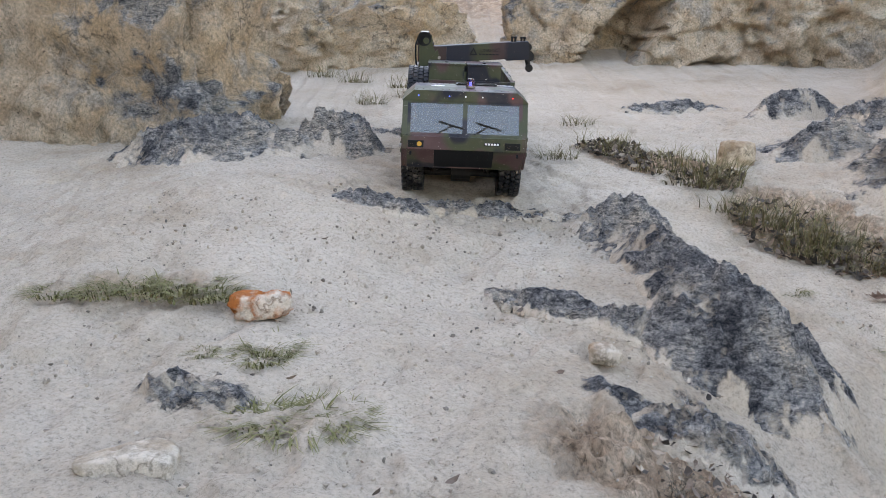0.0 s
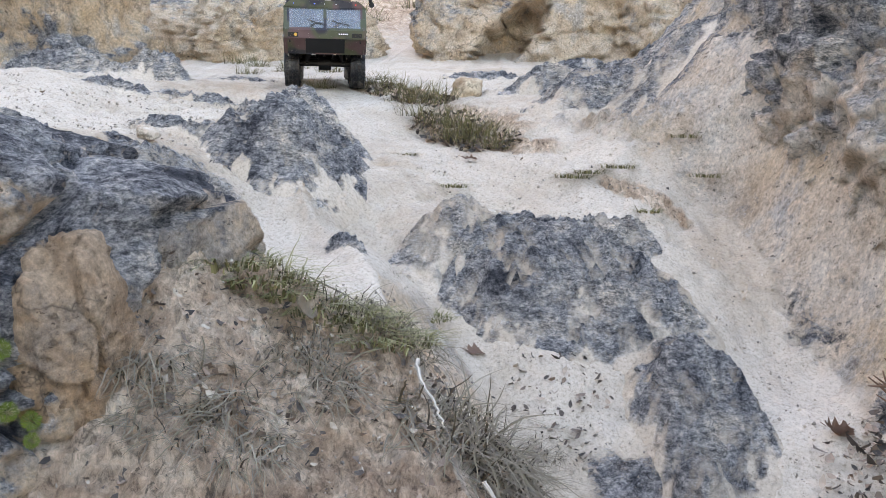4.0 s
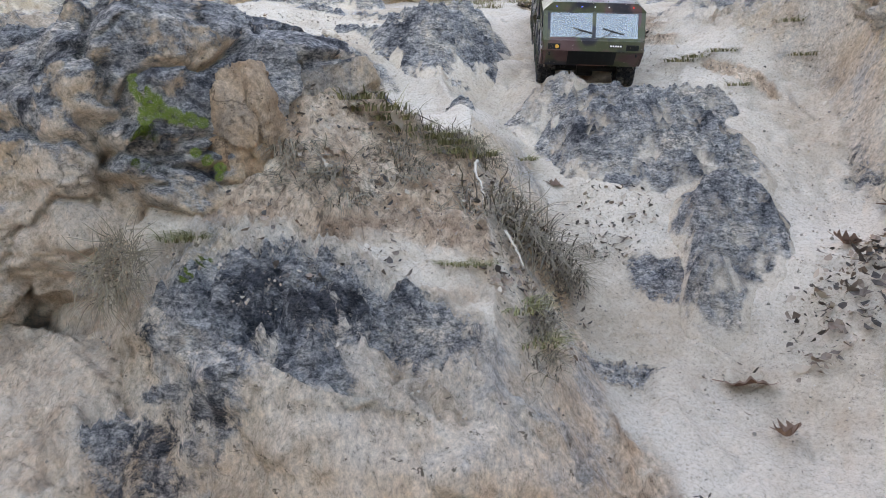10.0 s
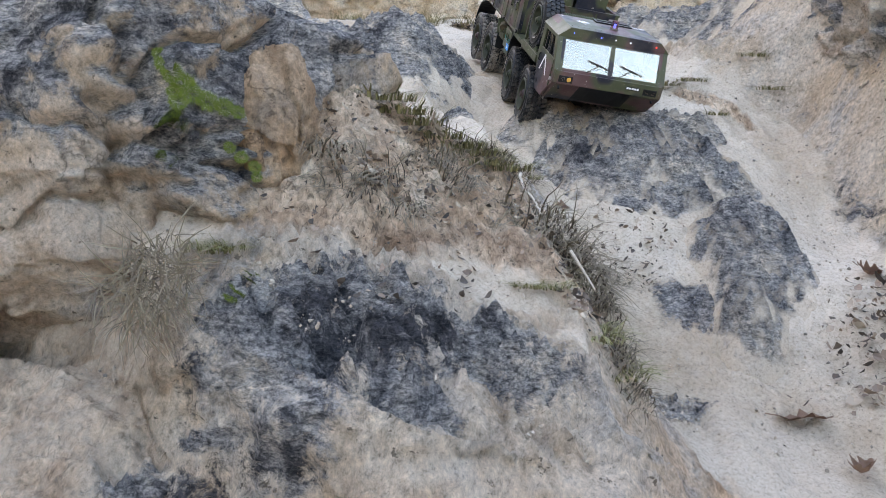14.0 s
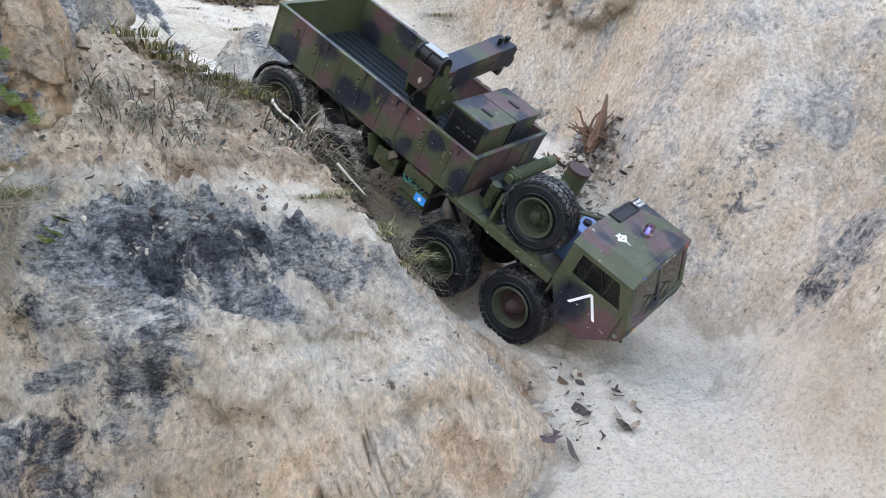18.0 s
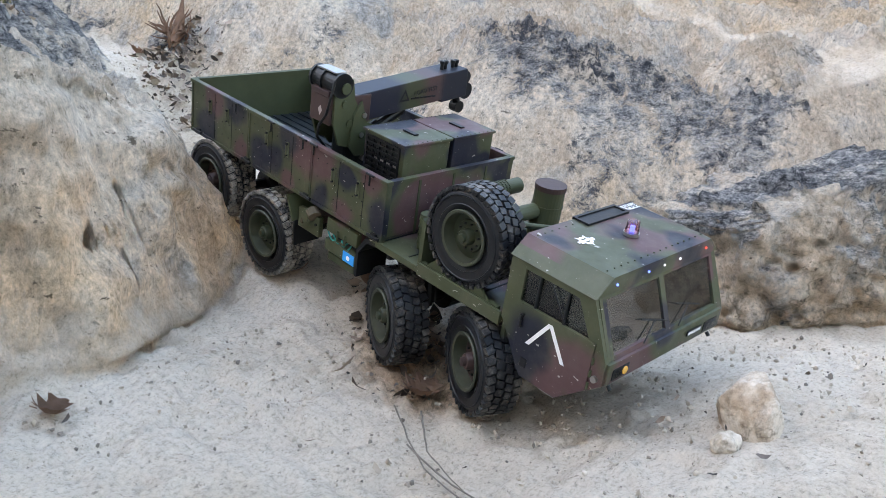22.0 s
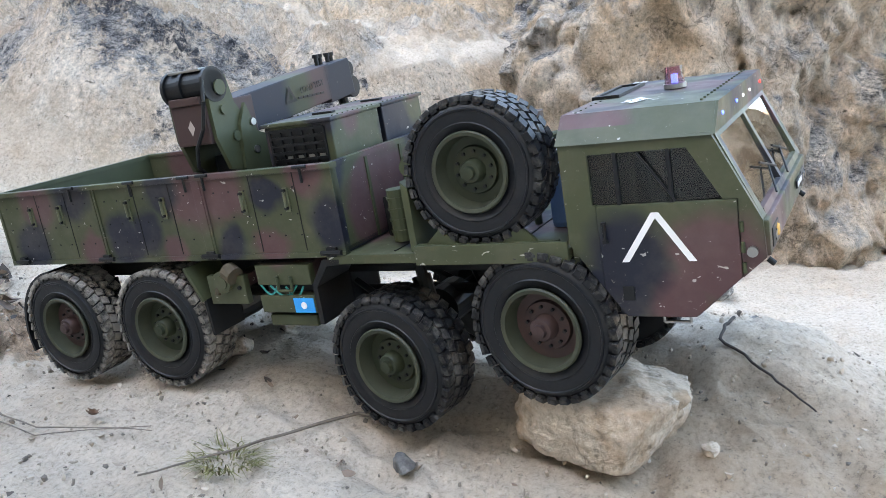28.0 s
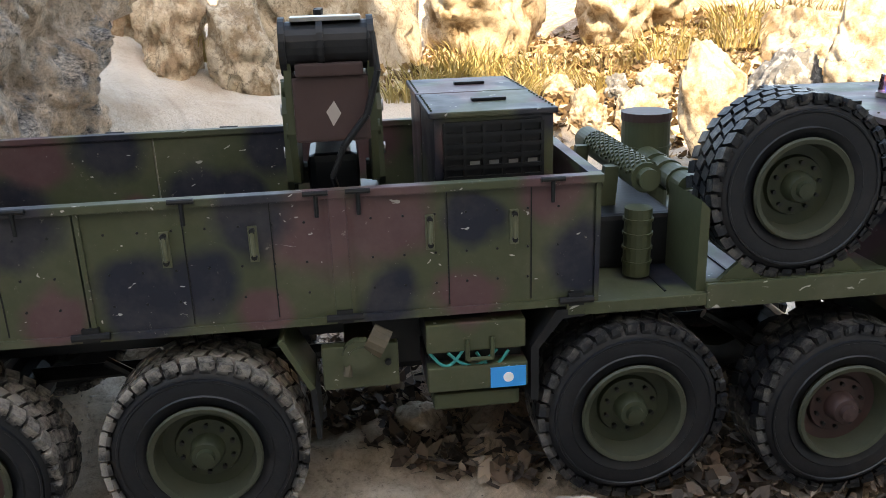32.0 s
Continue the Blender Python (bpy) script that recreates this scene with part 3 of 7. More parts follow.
def outcrop(name, spots, height, seed, label, material=None, crusty=1.0):
    """A hump of layered bedrock that breaks through the sand and follows its slope; spots are ellipses x, y, rx, ry, turn."""
    cx, cy = spots[0][0], spots[0][1]
    step = 0.0044
    r = max(math.hypot(q[0] - cx, q[1] - cy) + max(q[2], q[3]) * 1.3 for q in spots)
    xs, ys = np.arange(-r, r, step), np.arange(-r, r, step)
    gx, gy = np.meshgrid(xs, ys)
    wx, wy = gx + cx, gy + cy
    e = 9.0 + 0 * wx
    for q in spots:
        d = ellipse(wx, wy, *q)
        h = np.clip(0.5 + 0.5 * (e - d) / 0.3, 0, 1)
        e = e + (d - e) * h - 0.3 * h * (1 - h)
    e = e + 0.16 * fbm(wx, wy, 0.15, 3, seed, 0.5)
    ragged = e + 0.24 * fbm(wx, wy, 0.05, 5, seed + 3, 0.72)
    e = e + 0.07 * fbm(wx, wy, 0.04, 3, seed + 13, 0.6)
    dome = height * 1.12 * np.clip(1 - np.clip(e, 0, 1) ** 2.2, 0, 1) ** 1.25 - 0.14 * np.maximum(0, e - 1.0)
    # thin beds, worn back one over the other
    beds = 0.010
    q = (dome + 0.014 * fbm(wx, wy, 0.12, 3, seed + 7)) / beds
    stairs = beds * (np.floor(q) + smooth(0.45, 1.0, q - np.floor(q))) - 0.5 * beds
    inside = smooth(1.0, 0.6, e)
    ridges = 1 - np.abs(fbm(wx, wy + 0.4 * wx, 0.07, 5, seed + 5, 0.66))
    knobs = 1 - np.abs(fbm(wx, 1.8 * wy, 0.024, 4, seed + 9, 0.7))
    z = land(wx, wy) + dome + inside * 0.55 * (stairs - dome) + inside * (0.018 * ridges + 0.014 * knobs - 0.018)
    pockets = smooth(0.25, 0.75, fbm(wx, wy, 0.13, 4, seed + 31, 0.6))
    crust = smooth(1.14, 0.74, ragged) * (0.36 + 0.42 * ridges + 0.24 * knobs) * crusty * (1 - 0.55 * pockets)
    base = ground_z(cx, cy)
    me = grid_mesh(name, xs, ys, z - base, material or M_CRUST, (("crust", crust),))
    prune(me, e < 1.2)
    ob = new(name, me)
    ob.matrix_world = pose(cx, cy, base)
    return tagged(ob, label, "rock")


def prune(me, keep):
    bm = bmesh.new()
    bm.from_mesh(me)
    flags = keep.ravel()
    bmesh.ops.delete(bm, geom=[v for v in bm.verts if not flags[v.index]], context="VERTS")
    bm.to_mesh(me)
    bm.free()


outcrop("rock_outcrop", [(0.365, 1.08, 0.112, 0.225, 12), (0.375, 0.955, 0.138, 0.105, 0), (0.30, 1.30, 0.10, 0.06, 0)], 0.06, 41, "broad dark lichen-crusted rock hump in pale sand")
outcrop("rock_outcrop", [(0.135, 0.975, 0.095, 0.032, -30), (0.21, 0.94, 0.06, 0.03, -20)], 0.016, 44, "low dark rock patch in pale sand")
outcrop("rock_outcrop", [(-0.09, 1.265, 0.075, 0.035, 5), (0.08, 1.33, 0.13, 0.025, 12)], 0.010, 46, "flat dark rock sheet breaking the sand")
outcrop("rock_outcrop", [(0.87, 0.79, 0.20, 0.13, -18), (0.78, 0.76, 0.14, 0.10, -10), (0.90, 0.91, 0.10, 0.05, 10)], 0.050, 42, "broad grey crusted rock hump in the gully", M_WORN, 0.92)
outcrop("rock_outcrop", [(0.985, 0.62, 0.095, 0.125, 10), (0.985, 0.50, 0.05, 0.06, 0)], 0.062, 49, "lower step of the grey crusted rock hump", M_WORN, 0.92)
outcrop("rock_outcrop", [(0.645, 0.825, 0.085, 0.085, 0)], 0.03, 43, "small grey crusted rock hump", M_WORN, 0.92)
outcrop("rock_outcrop", [(0.52, 0.68, 0.055, 0.026, -50)], 0.012, 54, "small dark slab flush with the sand")
outcrop("rock_outcrop", [(0.27, 0.715, 0.09, 0.05, 0), (0.36, 0.65, 0.12, 0.038, -42)], 0.022, 47, "weathered rock ledge in the bank", crusty=0.62)
outcrop("rock_outcrop", [(-0.45, 1.66, 0.20, 0.12, 0), (-0.22, 1.72, 0.11, 0.07, -15)], 0.07, 45, "low blue-black rock beside the cliff")
outcrop("rock_outcrop", [(0.90, 1.58, 0.17, 0.14, 30), (0.80, 1.76, 0.16, 0.08, 10), (1.03, 1.45, 0.12, 0.11, 0)], 0.06, 48, "low dark rock shelf on the bank", M_WORN, 0.85)
outcrop("rock_outcrop", [(1.08, 2.02, 0.20, 0.10, 20), (0.92, 2.2, 0.14, 0.05, 15)], 0.06, 51, "layered grey rock ledge under the cliff")
outcrop("rock_outcrop", [(1.30, 1.80, 0.16, 0.16, 30), (1.42, 2.15, 0.18, 0.12, 30)], 0.10, 52, "stepped grey rock slope beside the terrace", M_ROCK, 0.5)
outcrop("rock_outcrop", [(0.62, 2.3, 0.14, 0.04, 10)], 0.02, 53, "low grey ledge across the sand")
outcrop("rock_outcrop", [(-0.235, 0.71, 0.06, 0.035, 10)], 0.014, 50, "small grey rock rising from the sand")
outcrop("rock_outcrop", [(2.16, -0.22, 0.30, 0.17, -60), (2.28, -0.52, 0.26, 0.17, -65), (2.5, -0.1, 0.3, 0.2, -20)], 0.15, 61, "rough ochre rock slope beyond the sand path", M_CLIFF, 0.5)
outcrop("rock_outcrop", [(1.66, -0.40, 0.10, 0.07, -30)], 0.05, 62, "low pale rock beside the sand path", M_ROCK, 0.5)
mossy = stone("boulder", 0.02, 0.25, (0.98, 0.58, 0.50), 3, M_MOSSY, "large cracked boulder with dark crust and green moss", z=-0.78, sink=0.0, cuts=7, facets=7, bite=1.0, rough=0.014, crust_up=0.88, layers=0.005,
              planes=((0.93, -0.30, 0.12, 0.80), (0.1, -1, 0.12, 0.93), (0.1, -0.7, 0.75, 0.98), (0.6, -0.1, 0.9, 1.02), (0.5, -0.6, -0.6, 1.0)), blocks=((0.19, 0.017, 0.020), (0.075, 0.006, 0.006)),
              grooves=((0.75, 0, 0.55, 0.30, 0.006, 0.030), (0.5, 0.0, -0.8, 0.155, 0.005, 0.022), (0.25, 0, 0.95, 0.15, 0.006, 0.022)),
              moss=((0.345, -0.245, 0.065, 0.05), (0.375, -0.245, 0.01, 0.03)))
stone("rock", 0.406, 0.205, (0.078, 0.125, 0.150), 15, M_BROWNROCK, "brown sandstone block leaning on the mossy boulder", z=-0.525, sink=0.0, turn=-8, cuts=6, facets=5, bite=1.0, rough=0.02, crust_up=0.25, layers=0.006, blocks=((0.08, 0.006, 0.006),), planes=((0.5, -0.6, 0.7, 0.95),))
stone("boulder", -0.86, 2.20, (0.95, 0.85, 1.05), 5, M_CLIFF, "ochre cliff block with a dark grey top", blocks=((0.22, 0.016, 0.012), (0.08, 0.006, 0.004)), z=-0.2, sink=0.42, cuts=6, facets=14, rough=0.04, crust_up=0.92, layers=0.02, grooves=((0.9, 0.3, 0.1, 0.22, 0.01, 0.04), (0.3, 0.2, 1, 0.10, 0.01, 0.03)))
stone("boulder", -1.25, 1.35, (0.6, 0.5, 0.6), 25, M_CRUST, "dark grey crusted rock mass", blocks=((0.18, 0.014, 0.012), (0.07, 0.005, 0.004)), z=-0.2, sink=0.45, cuts=6, facets=14, rough=0.06, crust_up=0.7, layers=0.02)
stone("boulder", 1.60, 1.25, (1.02, 1.35, 1.05), 6, M_ROCK, "buff rock wall with a grey crusted top", blocks=((0.26, 0.028, 0.010), (0.09, 0.009, 0.004)), z=-0.42, sink=0.42, turn=22, cuts=7, facets=12, rough=0.035, crust_up=0.85, layers=0.02, grooves=((0.2, 0.8, 0.5, -0.1, 0.012, 0.03), (0.1, 0.9, -0.4, 0.15, 0.01, 0.03)))
stone("cliff", 1.30, 3.45, (2.0, 0.9, 1.7), 8, M_CLIFF, "ochre cliff with a shallow cave", blocks=((0.35, 0.03, 0.02), (0.11, 0.009, 0.006)), z=0.0, sink=0.35, cuts=7, facets=12, rough=0.035, crust_up=0.55, layers=0.03, dents=((-0.64, -0.14, 0.22, 0.085, 48, 0.24), (-0.40, -0.28, 0.16, 0.05, 20, 0.12)))
stone("cliff", -0.50, 3.25, (1.3, 0.5, 0.50), 9, M_CLIFF, "low ochre cliff behind the terrace", blocks=((0.2, 0.02, 0.015), (0.08, 0.006, 0.005)), sink=0.42, cuts=6, facets=12, rough=0.05, crust_up=0.6, layers=0.03)
stone("cliff", -1.9, 3.6, (1.6, 0.8, 1.3), 10, M_CLIFF, "ochre cliff behind the terrace with a grey top", blocks=((0.3, 0.03, 0.02), (0.1, 0.008, 0.006)), sink=0.42, cuts=6, facets=12, rough=0.05, crust_up=0.6, layers=0.03)
stone("boulder", 2.14, -1.09, (1.15, 0.8, 1.5), 12, M_ROCK, "tall grey and buff boulder", blocks=((0.26, 0.022, 0.016), (0.09, 0.010, 0.008)), z=-0.95, sink=0.35, cuts=7, facets=14, rough=0.03, crust_up=0.8, layers=0.012)
stone("boulder", 1.42, -0.53, (0.40, 0.25, 0.34), 14, M_ROCK, "pale rock with a dark slanting crest", blocks=((0.10, 0.006, 0.004), (0.04, 0.003, 0.002)), sink=0.38, z=-1.0, turn=-46, cuts=6, facets=10, rough=0.04, crust_up=0.95, layers=0.016, planes=((-0.35, -0.1, 1, 0.62),))


# ---- the truck: x ahead, y to its left, z up, from the ground under the first axle ----
def part(name, bm, material, parent, label=""):
    me = bpy.data.meshes.new(name)
    bmesh.ops.recalc_face_normals(bm, faces=bm.faces)
    bm.to_mesh(me)
    bm.free()
    me.materials.append(material)
    ob = new(name, me)
    ob.parent = parent
    if label:
        ob["label"] = label
    if name == "rivets":
        ob["kind"] = "stuff"
    return ob


def group_part(name):
    ob = new(name)
    ob.parent = truck
    return ob


def bevel_new(bm, verts, bevel):
    if bevel:
        edges = list({e for v in verts for e in v.link_edges})
        bmesh.ops.bevel(bm, geom=edges, offset=bevel, segments=2, affect="EDGES", profile=0.6)


def box(bm, x0, y0, z0, x1, y1, z1, bevel=0.0, turn=None):
    m = Matrix.LocRotScale(((x0 + x1) / 2, (y0 + y1) / 2, (z0 + z1) / 2), turn, (abs(x1 - x0), abs(y1 - y0), abs(z1 - z0)))
    bevel_new(bm, bmesh.ops.create_cube(bm, size=1.0, matrix=m)["verts"], bevel)
    return bm


def prism(bm, outline, y0, y1, bevel=0.0):
    """A slab with a side outline in x and z, from y0 to y1."""
    a = [bm.verts.new((x, y0, z)) for x, z in outline]
    b = [bm.verts.new((x, y1, z)) for x, z in outline]
    n = len(outline)
    bm.faces.new(a)
    bm.faces.new(b[::-1])
    for i in range(n):
        bm.faces.new((a[i], b[i], b[(i + 1) % n], a[(i + 1) % n]))
    bevel_new(bm, a + b, bevel)
    return bm


def rod(bm, p, q, r, sides=12, r2=None):
    p, q = Vector(p), Vector(q)
    d = q - p
    m = Matrix.Translation((p + q) / 2) @ d.to_track_quat("Z", "Y").to_matrix().to_4x4()
    bmesh.ops.create_cone(bm, cap_ends=True, segments=sides, radius1=r, radius2=r if r2 is None else r2, depth=d.length, matrix=m)
    return bm


def lathe(bm, outline, sides=40):
    """Turns an outline of (radius, y) round the y axis."""
    rings = []
    for k in range(sides):
        a = 2 * math.pi * k / sides
        rings.append([bm.verts.new((r * math.cos(a), y, r * math.sin(a))) for r, y in outline])
    for k in range(sides):
        p, q = rings[k], rings[(k + 1) % sides]
        for i in range(len(outline) - 1):
            bm.faces.new((p[i], q[i], q[i + 1], p[i + 1]))
    return bm


def smooth_faces(bm):
    for f in bm.faces:
        f.smooth = True
    return bm


# soft sprayed blotches on the sides: x, z, radius
DARK_SPOTS = ((-0.315, 0.178, 0.024), (-0.369, 0.143, 0.027), (-0.340, 0.147, 0.022), (-0.425, 0.180, 0.026), (-0.207, 0.172, 0.017), (-0.249, 0.133, 0.020), (-0.150, 0.148, 0.026), (-0.49, 0.14, 0.028), (0.062, 0.118, 0.034), (0.05, 0.09, 0.03))
BROWN_SPOTS = ((-0.283, 0.172, 0.030), (-0.251, 0.176, 0.028), (-0.311, 0.130, 0.016), (-0.210, 0.131, 0.019), (-0.168, 0.185, 0.020), (-0.411, 0.136, 0.018), (-0.473, 0.178, 0.028), (0.115, 0.115, 0.034), (0.09, 0.09, 0.025))


def spots(n, wobble, places):
    """A mask of soft round blotches seen from the side."""
    total = None
    for x, z, r in places:
        m = n.node("ShaderNodeVectorMath")
        m.operation = "MULTIPLY_ADD"
        n.link(wobble, m.inputs[0])
        m.inputs[1].default_value = (1 / r, 0, 1 / r)
        m.inputs[2].default_value = (-x / r, 0, -z / r)
        size = n.node("ShaderNodeVectorMath")
        size.operation = "LENGTH"
        n.link(m.outputs[0], size.inputs[0])
        one = n.ramp(size.outputs["Value"], (0.62, 1.0), (1.0, 0.0))
        total = one if total is None else n.math("MAXIMUM", total, one)
    return total


def camouflage():
    n = Nodes("camouflage_paint")
    green = n.mix(n.noise(60, 4), (0.042, 0.049, 0.025), (0.063, 0.071, 0.036))
    jolt = n.node("ShaderNodeVectorMath")
    jolt.operation = "MULTIPLY_ADD"
    w = n.node("ShaderNodeTexNoise", Scale=34.0, Detail=3.0)
    n.link(n.coords, w.inputs["Vector"])
    n.link(w.outputs["Color"], jolt.inputs[0])
    jolt.inputs[1].default_value = (0.022, 0.022, 0.022)
    add = n.node("ShaderNodeVectorMath")
    add.operation = "SUBTRACT"
    n.link(n.coords, add.inputs[0])
    add.inputs[1].default_value = (0.011, 0.011, 0.011)
    n.link(add.outputs[0], jolt.inputs[2])
    axes = n.tree.nodes.new("ShaderNodeSeparateXYZ")
    n.link(n.coords, axes.inputs[0])
    outer = n.math("GREATER_THAN", n.math("ABSOLUTE", axes.outputs[1]), 0.088)
    elsewhere = n.math("SUBTRACT", 1.0, outer)
    dark = n.math("MULTIPLY", spots(n, jolt.outputs[0], DARK_SPOTS), outer)
    brown = n.math("MULTIPLY", spots(n, jolt.outputs[0], BROWN_SPOTS), outer)
    dark = n.math("ADD", dark, n.math("MULTIPLY", n.ramp(n.noise(19, 2, 0.35), (0.50, 0.0), (0.57, 1.0)), elsewhere))
    m2 = n.node("ShaderNodeMapping")
    m2.inputs["Location"].default_value = (4.1, 2.2, 1.3)
    n.link(n.coords, m2.inputs[0])
    n.coords = m2.outputs[0]
    brown = n.math("ADD", brown, n.math("MULTIPLY", n.ramp(n.noise(17, 2, 0.35), (0.46, 0.0), (0.54, 1.0)), elsewhere))
    c = n.mix(brown, green, (0.085, 0.044, 0.046))
    c = n.mix(dark, c, (0.010, 0.012, 0.022))
    scuff = n.ramp(n.noise(170, 6, 0.8, 0.3), (0.635, 0.0), (0.675, 1.0))
    c = n.mix(n.math("MULTIPLY", scuff, 0.5), c, (0.30, 0.27, 0.22))
    scratch = n.ramp(n.noise(55, 5, 0.7, 1.5, (0.5, 1.0, 1.6)), (0.70, 0.0), (0.73, 0.7))
    c = n.mix(scratch, c, (0.36, 0.34, 0.31))
    speck = n.ramp(n.noise(190, 2, 0.5, 0.6, (0.8, 1.0, 1.3)), (0.715, 0.0), (0.74, 0.9))
    c = n.mix(speck, c, (0.42, 0.40, 0.36))
    dust = n.ramp(n.noise(24, 5, 0.7), (0.45, 0.0), (0.75, 0.13))
    c = n.mix(dust, c, (0.28, 0.24, 0.19))
    return n.finish(c, n.ramp(n.noise(40, 4), (0.3, 0.38), (0.7, 0.6)), 0, [(n.noise(300, 3), 0.08, 0.0005)], 0.35)


def boom_paint():
    """Blue-black root, olive middle, red-brown and a dark tip along the boom."""
    n = Nodes("dark_boom_paint")
    axes = n.tree.nodes.new("ShaderNodeSeparateXYZ")
    n.link(n.coords, axes.inputs[0])
    u = n.math("ADD", n.math("MULTIPLY", n.math("ADD", axes.outputs[1], 0.06), 5.0), n.math("MULTIPLY", n.noise(40, 2), 0.06))
    c = n.ramp(u, (0.40, (0.012, 0.014, 0.024)), (0.48, (0.045, 0.05, 0.027)), (0.57, (0.045, 0.05, 0.027)), (0.64, (0.062, 0.034, 0.034)), (0.74, (0.055, 0.032, 0.032)), (0.78, (0.010, 0.012, 0.020)))
    c = n.mix(n.ramp(n.noise(150, 6, 0.8), (0.64, 0.0), (0.7, 0.5)), c, (0.25, 0.23, 0.2))
    return n.finish(c, 0.5, 0, [(n.noise(300, 3), 0.08, 0.0005)], 0.3)


def tyre_rubber(name, mud):
    n = Nodes(name)
    c = n.mix(n.noise(80, 5), (0.005, 0.006, 0.008), (0.011, 0.012, 0.015))
    dust = n.ramp(n.noise(34, 7, 0.8), (0.52 - 0.16 * mud, 0.0), (0.66 - 0.16 * mud, 0.95))
    dust = n.math("MULTIPLY", dust, n.math("ADD", n.math("MULTIPLY", n.field("tread"), mud), 0.02))
    c = n.mix(dust, c, (0.44, 0.40, 0.35))
    return n.finish(c, 0.42, 0, [(n.noise(260, 4), 0.25, 0.0008)], 0.3)


def clear_glass(name, tint=(0.9, 0.95, 0.95), rough=0.02, ior=1.45, dust=0.0):
    """A thin pane: clear, glossy towards grazing angles, filmed with dust."""
    n = Nodes(name)
    clear = n.tree.nodes.new("ShaderNodeBsdfTransparent")
    clear.inputs["Color"].default_value = (*tint, 1)
    gloss = n.node("ShaderNodeBsdfGlossy", Roughness=rough)
    film = n.tree.nodes.new("ShaderNodeBsdfDiffuse")
    film.inputs["Color"].default_value = (0.42, 0.38, 0.32, 1)
    edge = n.node("ShaderNodeFresnel", IOR=ior)
    dirty, pane = n.tree.nodes.new("ShaderNodeMixShader"), n.tree.nodes.new("ShaderNodeMixShader")
    n.link(n.ramp(n.noise(45, 6, 0.7), (0.35, 0.4 * dust), (0.7, 1.6 * dust)), dirty.inputs[0])
    n.link(clear.outputs[0], dirty.inputs[1])
    n.link(film.outputs[0], dirty.inputs[2])
    n.link(edge.outputs[0], pane.inputs[0])
    n.link(dirty.outputs[0], pane.inputs[1])
    n.link(gloss.outputs[0], pane.inputs[2])
    n.link(pane.outputs[0], n.tree.nodes["Material Output"].inputs["Surface"])
    return n.mat


def glow(name, colour, strength):
    n = Nodes(name)
    n.shader.inputs["Emission Color"].default_value = (*colour, 1)
    n.shader.inputs["Emission Strength"].default_value = strength
    return n.finish(colour, 0.25)


M_CAMO = camouflage()
M_GREEN = paint_plain("olive_paint", (0.050, 0.058, 0.030), 0.5, scale=45, vary=0.25)
M_DARKGREEN = paint_plain("dark_green_paint", (0.028, 0.034, 0.019), 0.5, scale=45, vary=0.3)
M_LATCH = paint_plain("worn_olive_paint", (0.10, 0.105, 0.065), 0.5, scale=90, vary=0.6)
M_RIM = paint_plain("dusty_rim_paint", (0.042, 0.046, 0.030), 0.55, scale=70, vary=0.4)
M_BROWN = paint_plain("red_brown_paint", (0.05, 0.029, 0.027), 0.5, scale=45, vary=0.25)
M_BLACK = paint_plain("black_plastic", (0.008, 0.0085, 0.0095), 0.45, vary=0.3)
M_FLOOR = paint_plain("dark_bed_lining", (0.014, 0.018, 0.022), 0.38, vary=0.35, scale=25)
M_STEEL = paint_plain("dull_steel", (0.35, 0.34, 0.32), 0.35, 0.9)
M_WHITE = paint_plain("white_decal", (0.8, 0.8, 0.8), 0.5, vary=0.05)
M_STICKER = paint_plain("worn_sticker", (0.36, 0.31, 0.28), 0.6, vary=0.3)
M_BLUE = paint_plain("sky_blue_decal", (0.01, 0.30, 0.72), 0.45, vary=0.06)
M_TANK = paint_plain("pale_blue_plastic", (0.12, 0.20, 0.36), 0.3)
M_CABLE = paint_plain("teal_cable", (0.02, 0.22, 0.20), 0.5)
M_DUSTY = paint_plain("earth_caked_paint", (0.085, 0.068, 0.045), 0.85, vary=0.5, scale=90)
M_TYRE = tyre_rubber("dusty_tyre_rubber", 0.24)
M_MUDTYRE = tyre_rubber("muddy_tyre_rubber", 0.66)
M_BOOM = boom_paint()
M_PANE = clear_glass("windscreen_glass", (0.80, 0.84, 0.85), 0.01, 2.0, 0.07)
M_SIDEPANE = clear_glass("side_window_glass", (0.40, 0.43, 0.42), 0.02, 1.5, 0.015)
M_LENS = clear_glass("lamp_lens", (0.95, 0.95, 0.95))
M_AMBER = glow("amber_lamp", (0.55, 0.30, 0.06), 0.015)
M_GLOW_BLUE = glow("blue_lamp", (0.08, 0.16, 1.0), 0.4)
M_GLOW_RED = glow("red_lamp", (1.0, 0.05, 0.04), 0.25)
M_GLOW_WHITE = glow("white_lamp", (0.85, 0.9, 1.0), 0.12)
M_DOME = clear_glass("beacon_dome", (0.85, 0.6, 0.72), 0.1)

truck = tagged(new("military_truck"), "eight-wheeled camouflage model truck with crane, dusty and scuffed", "truck")
HALF = 0.096


def lettering(name, text, size, material, parent, m):
    cu = bpy.data.curves.new(name, "FONT")
    cu.body, cu.size, cu.align_x, cu.align_y, cu.extrude = text, size, "CENTER", "CENTER", 0.0002
    ob = new(name, cu)
    me = bpy.data.meshes.new_from_object(ob)
    bpy.data.objects.remove(ob)
    me.materials.append(material)
    ob = new(name, me)
    ob.parent = parent
    ob.matrix_local = m
    return ob


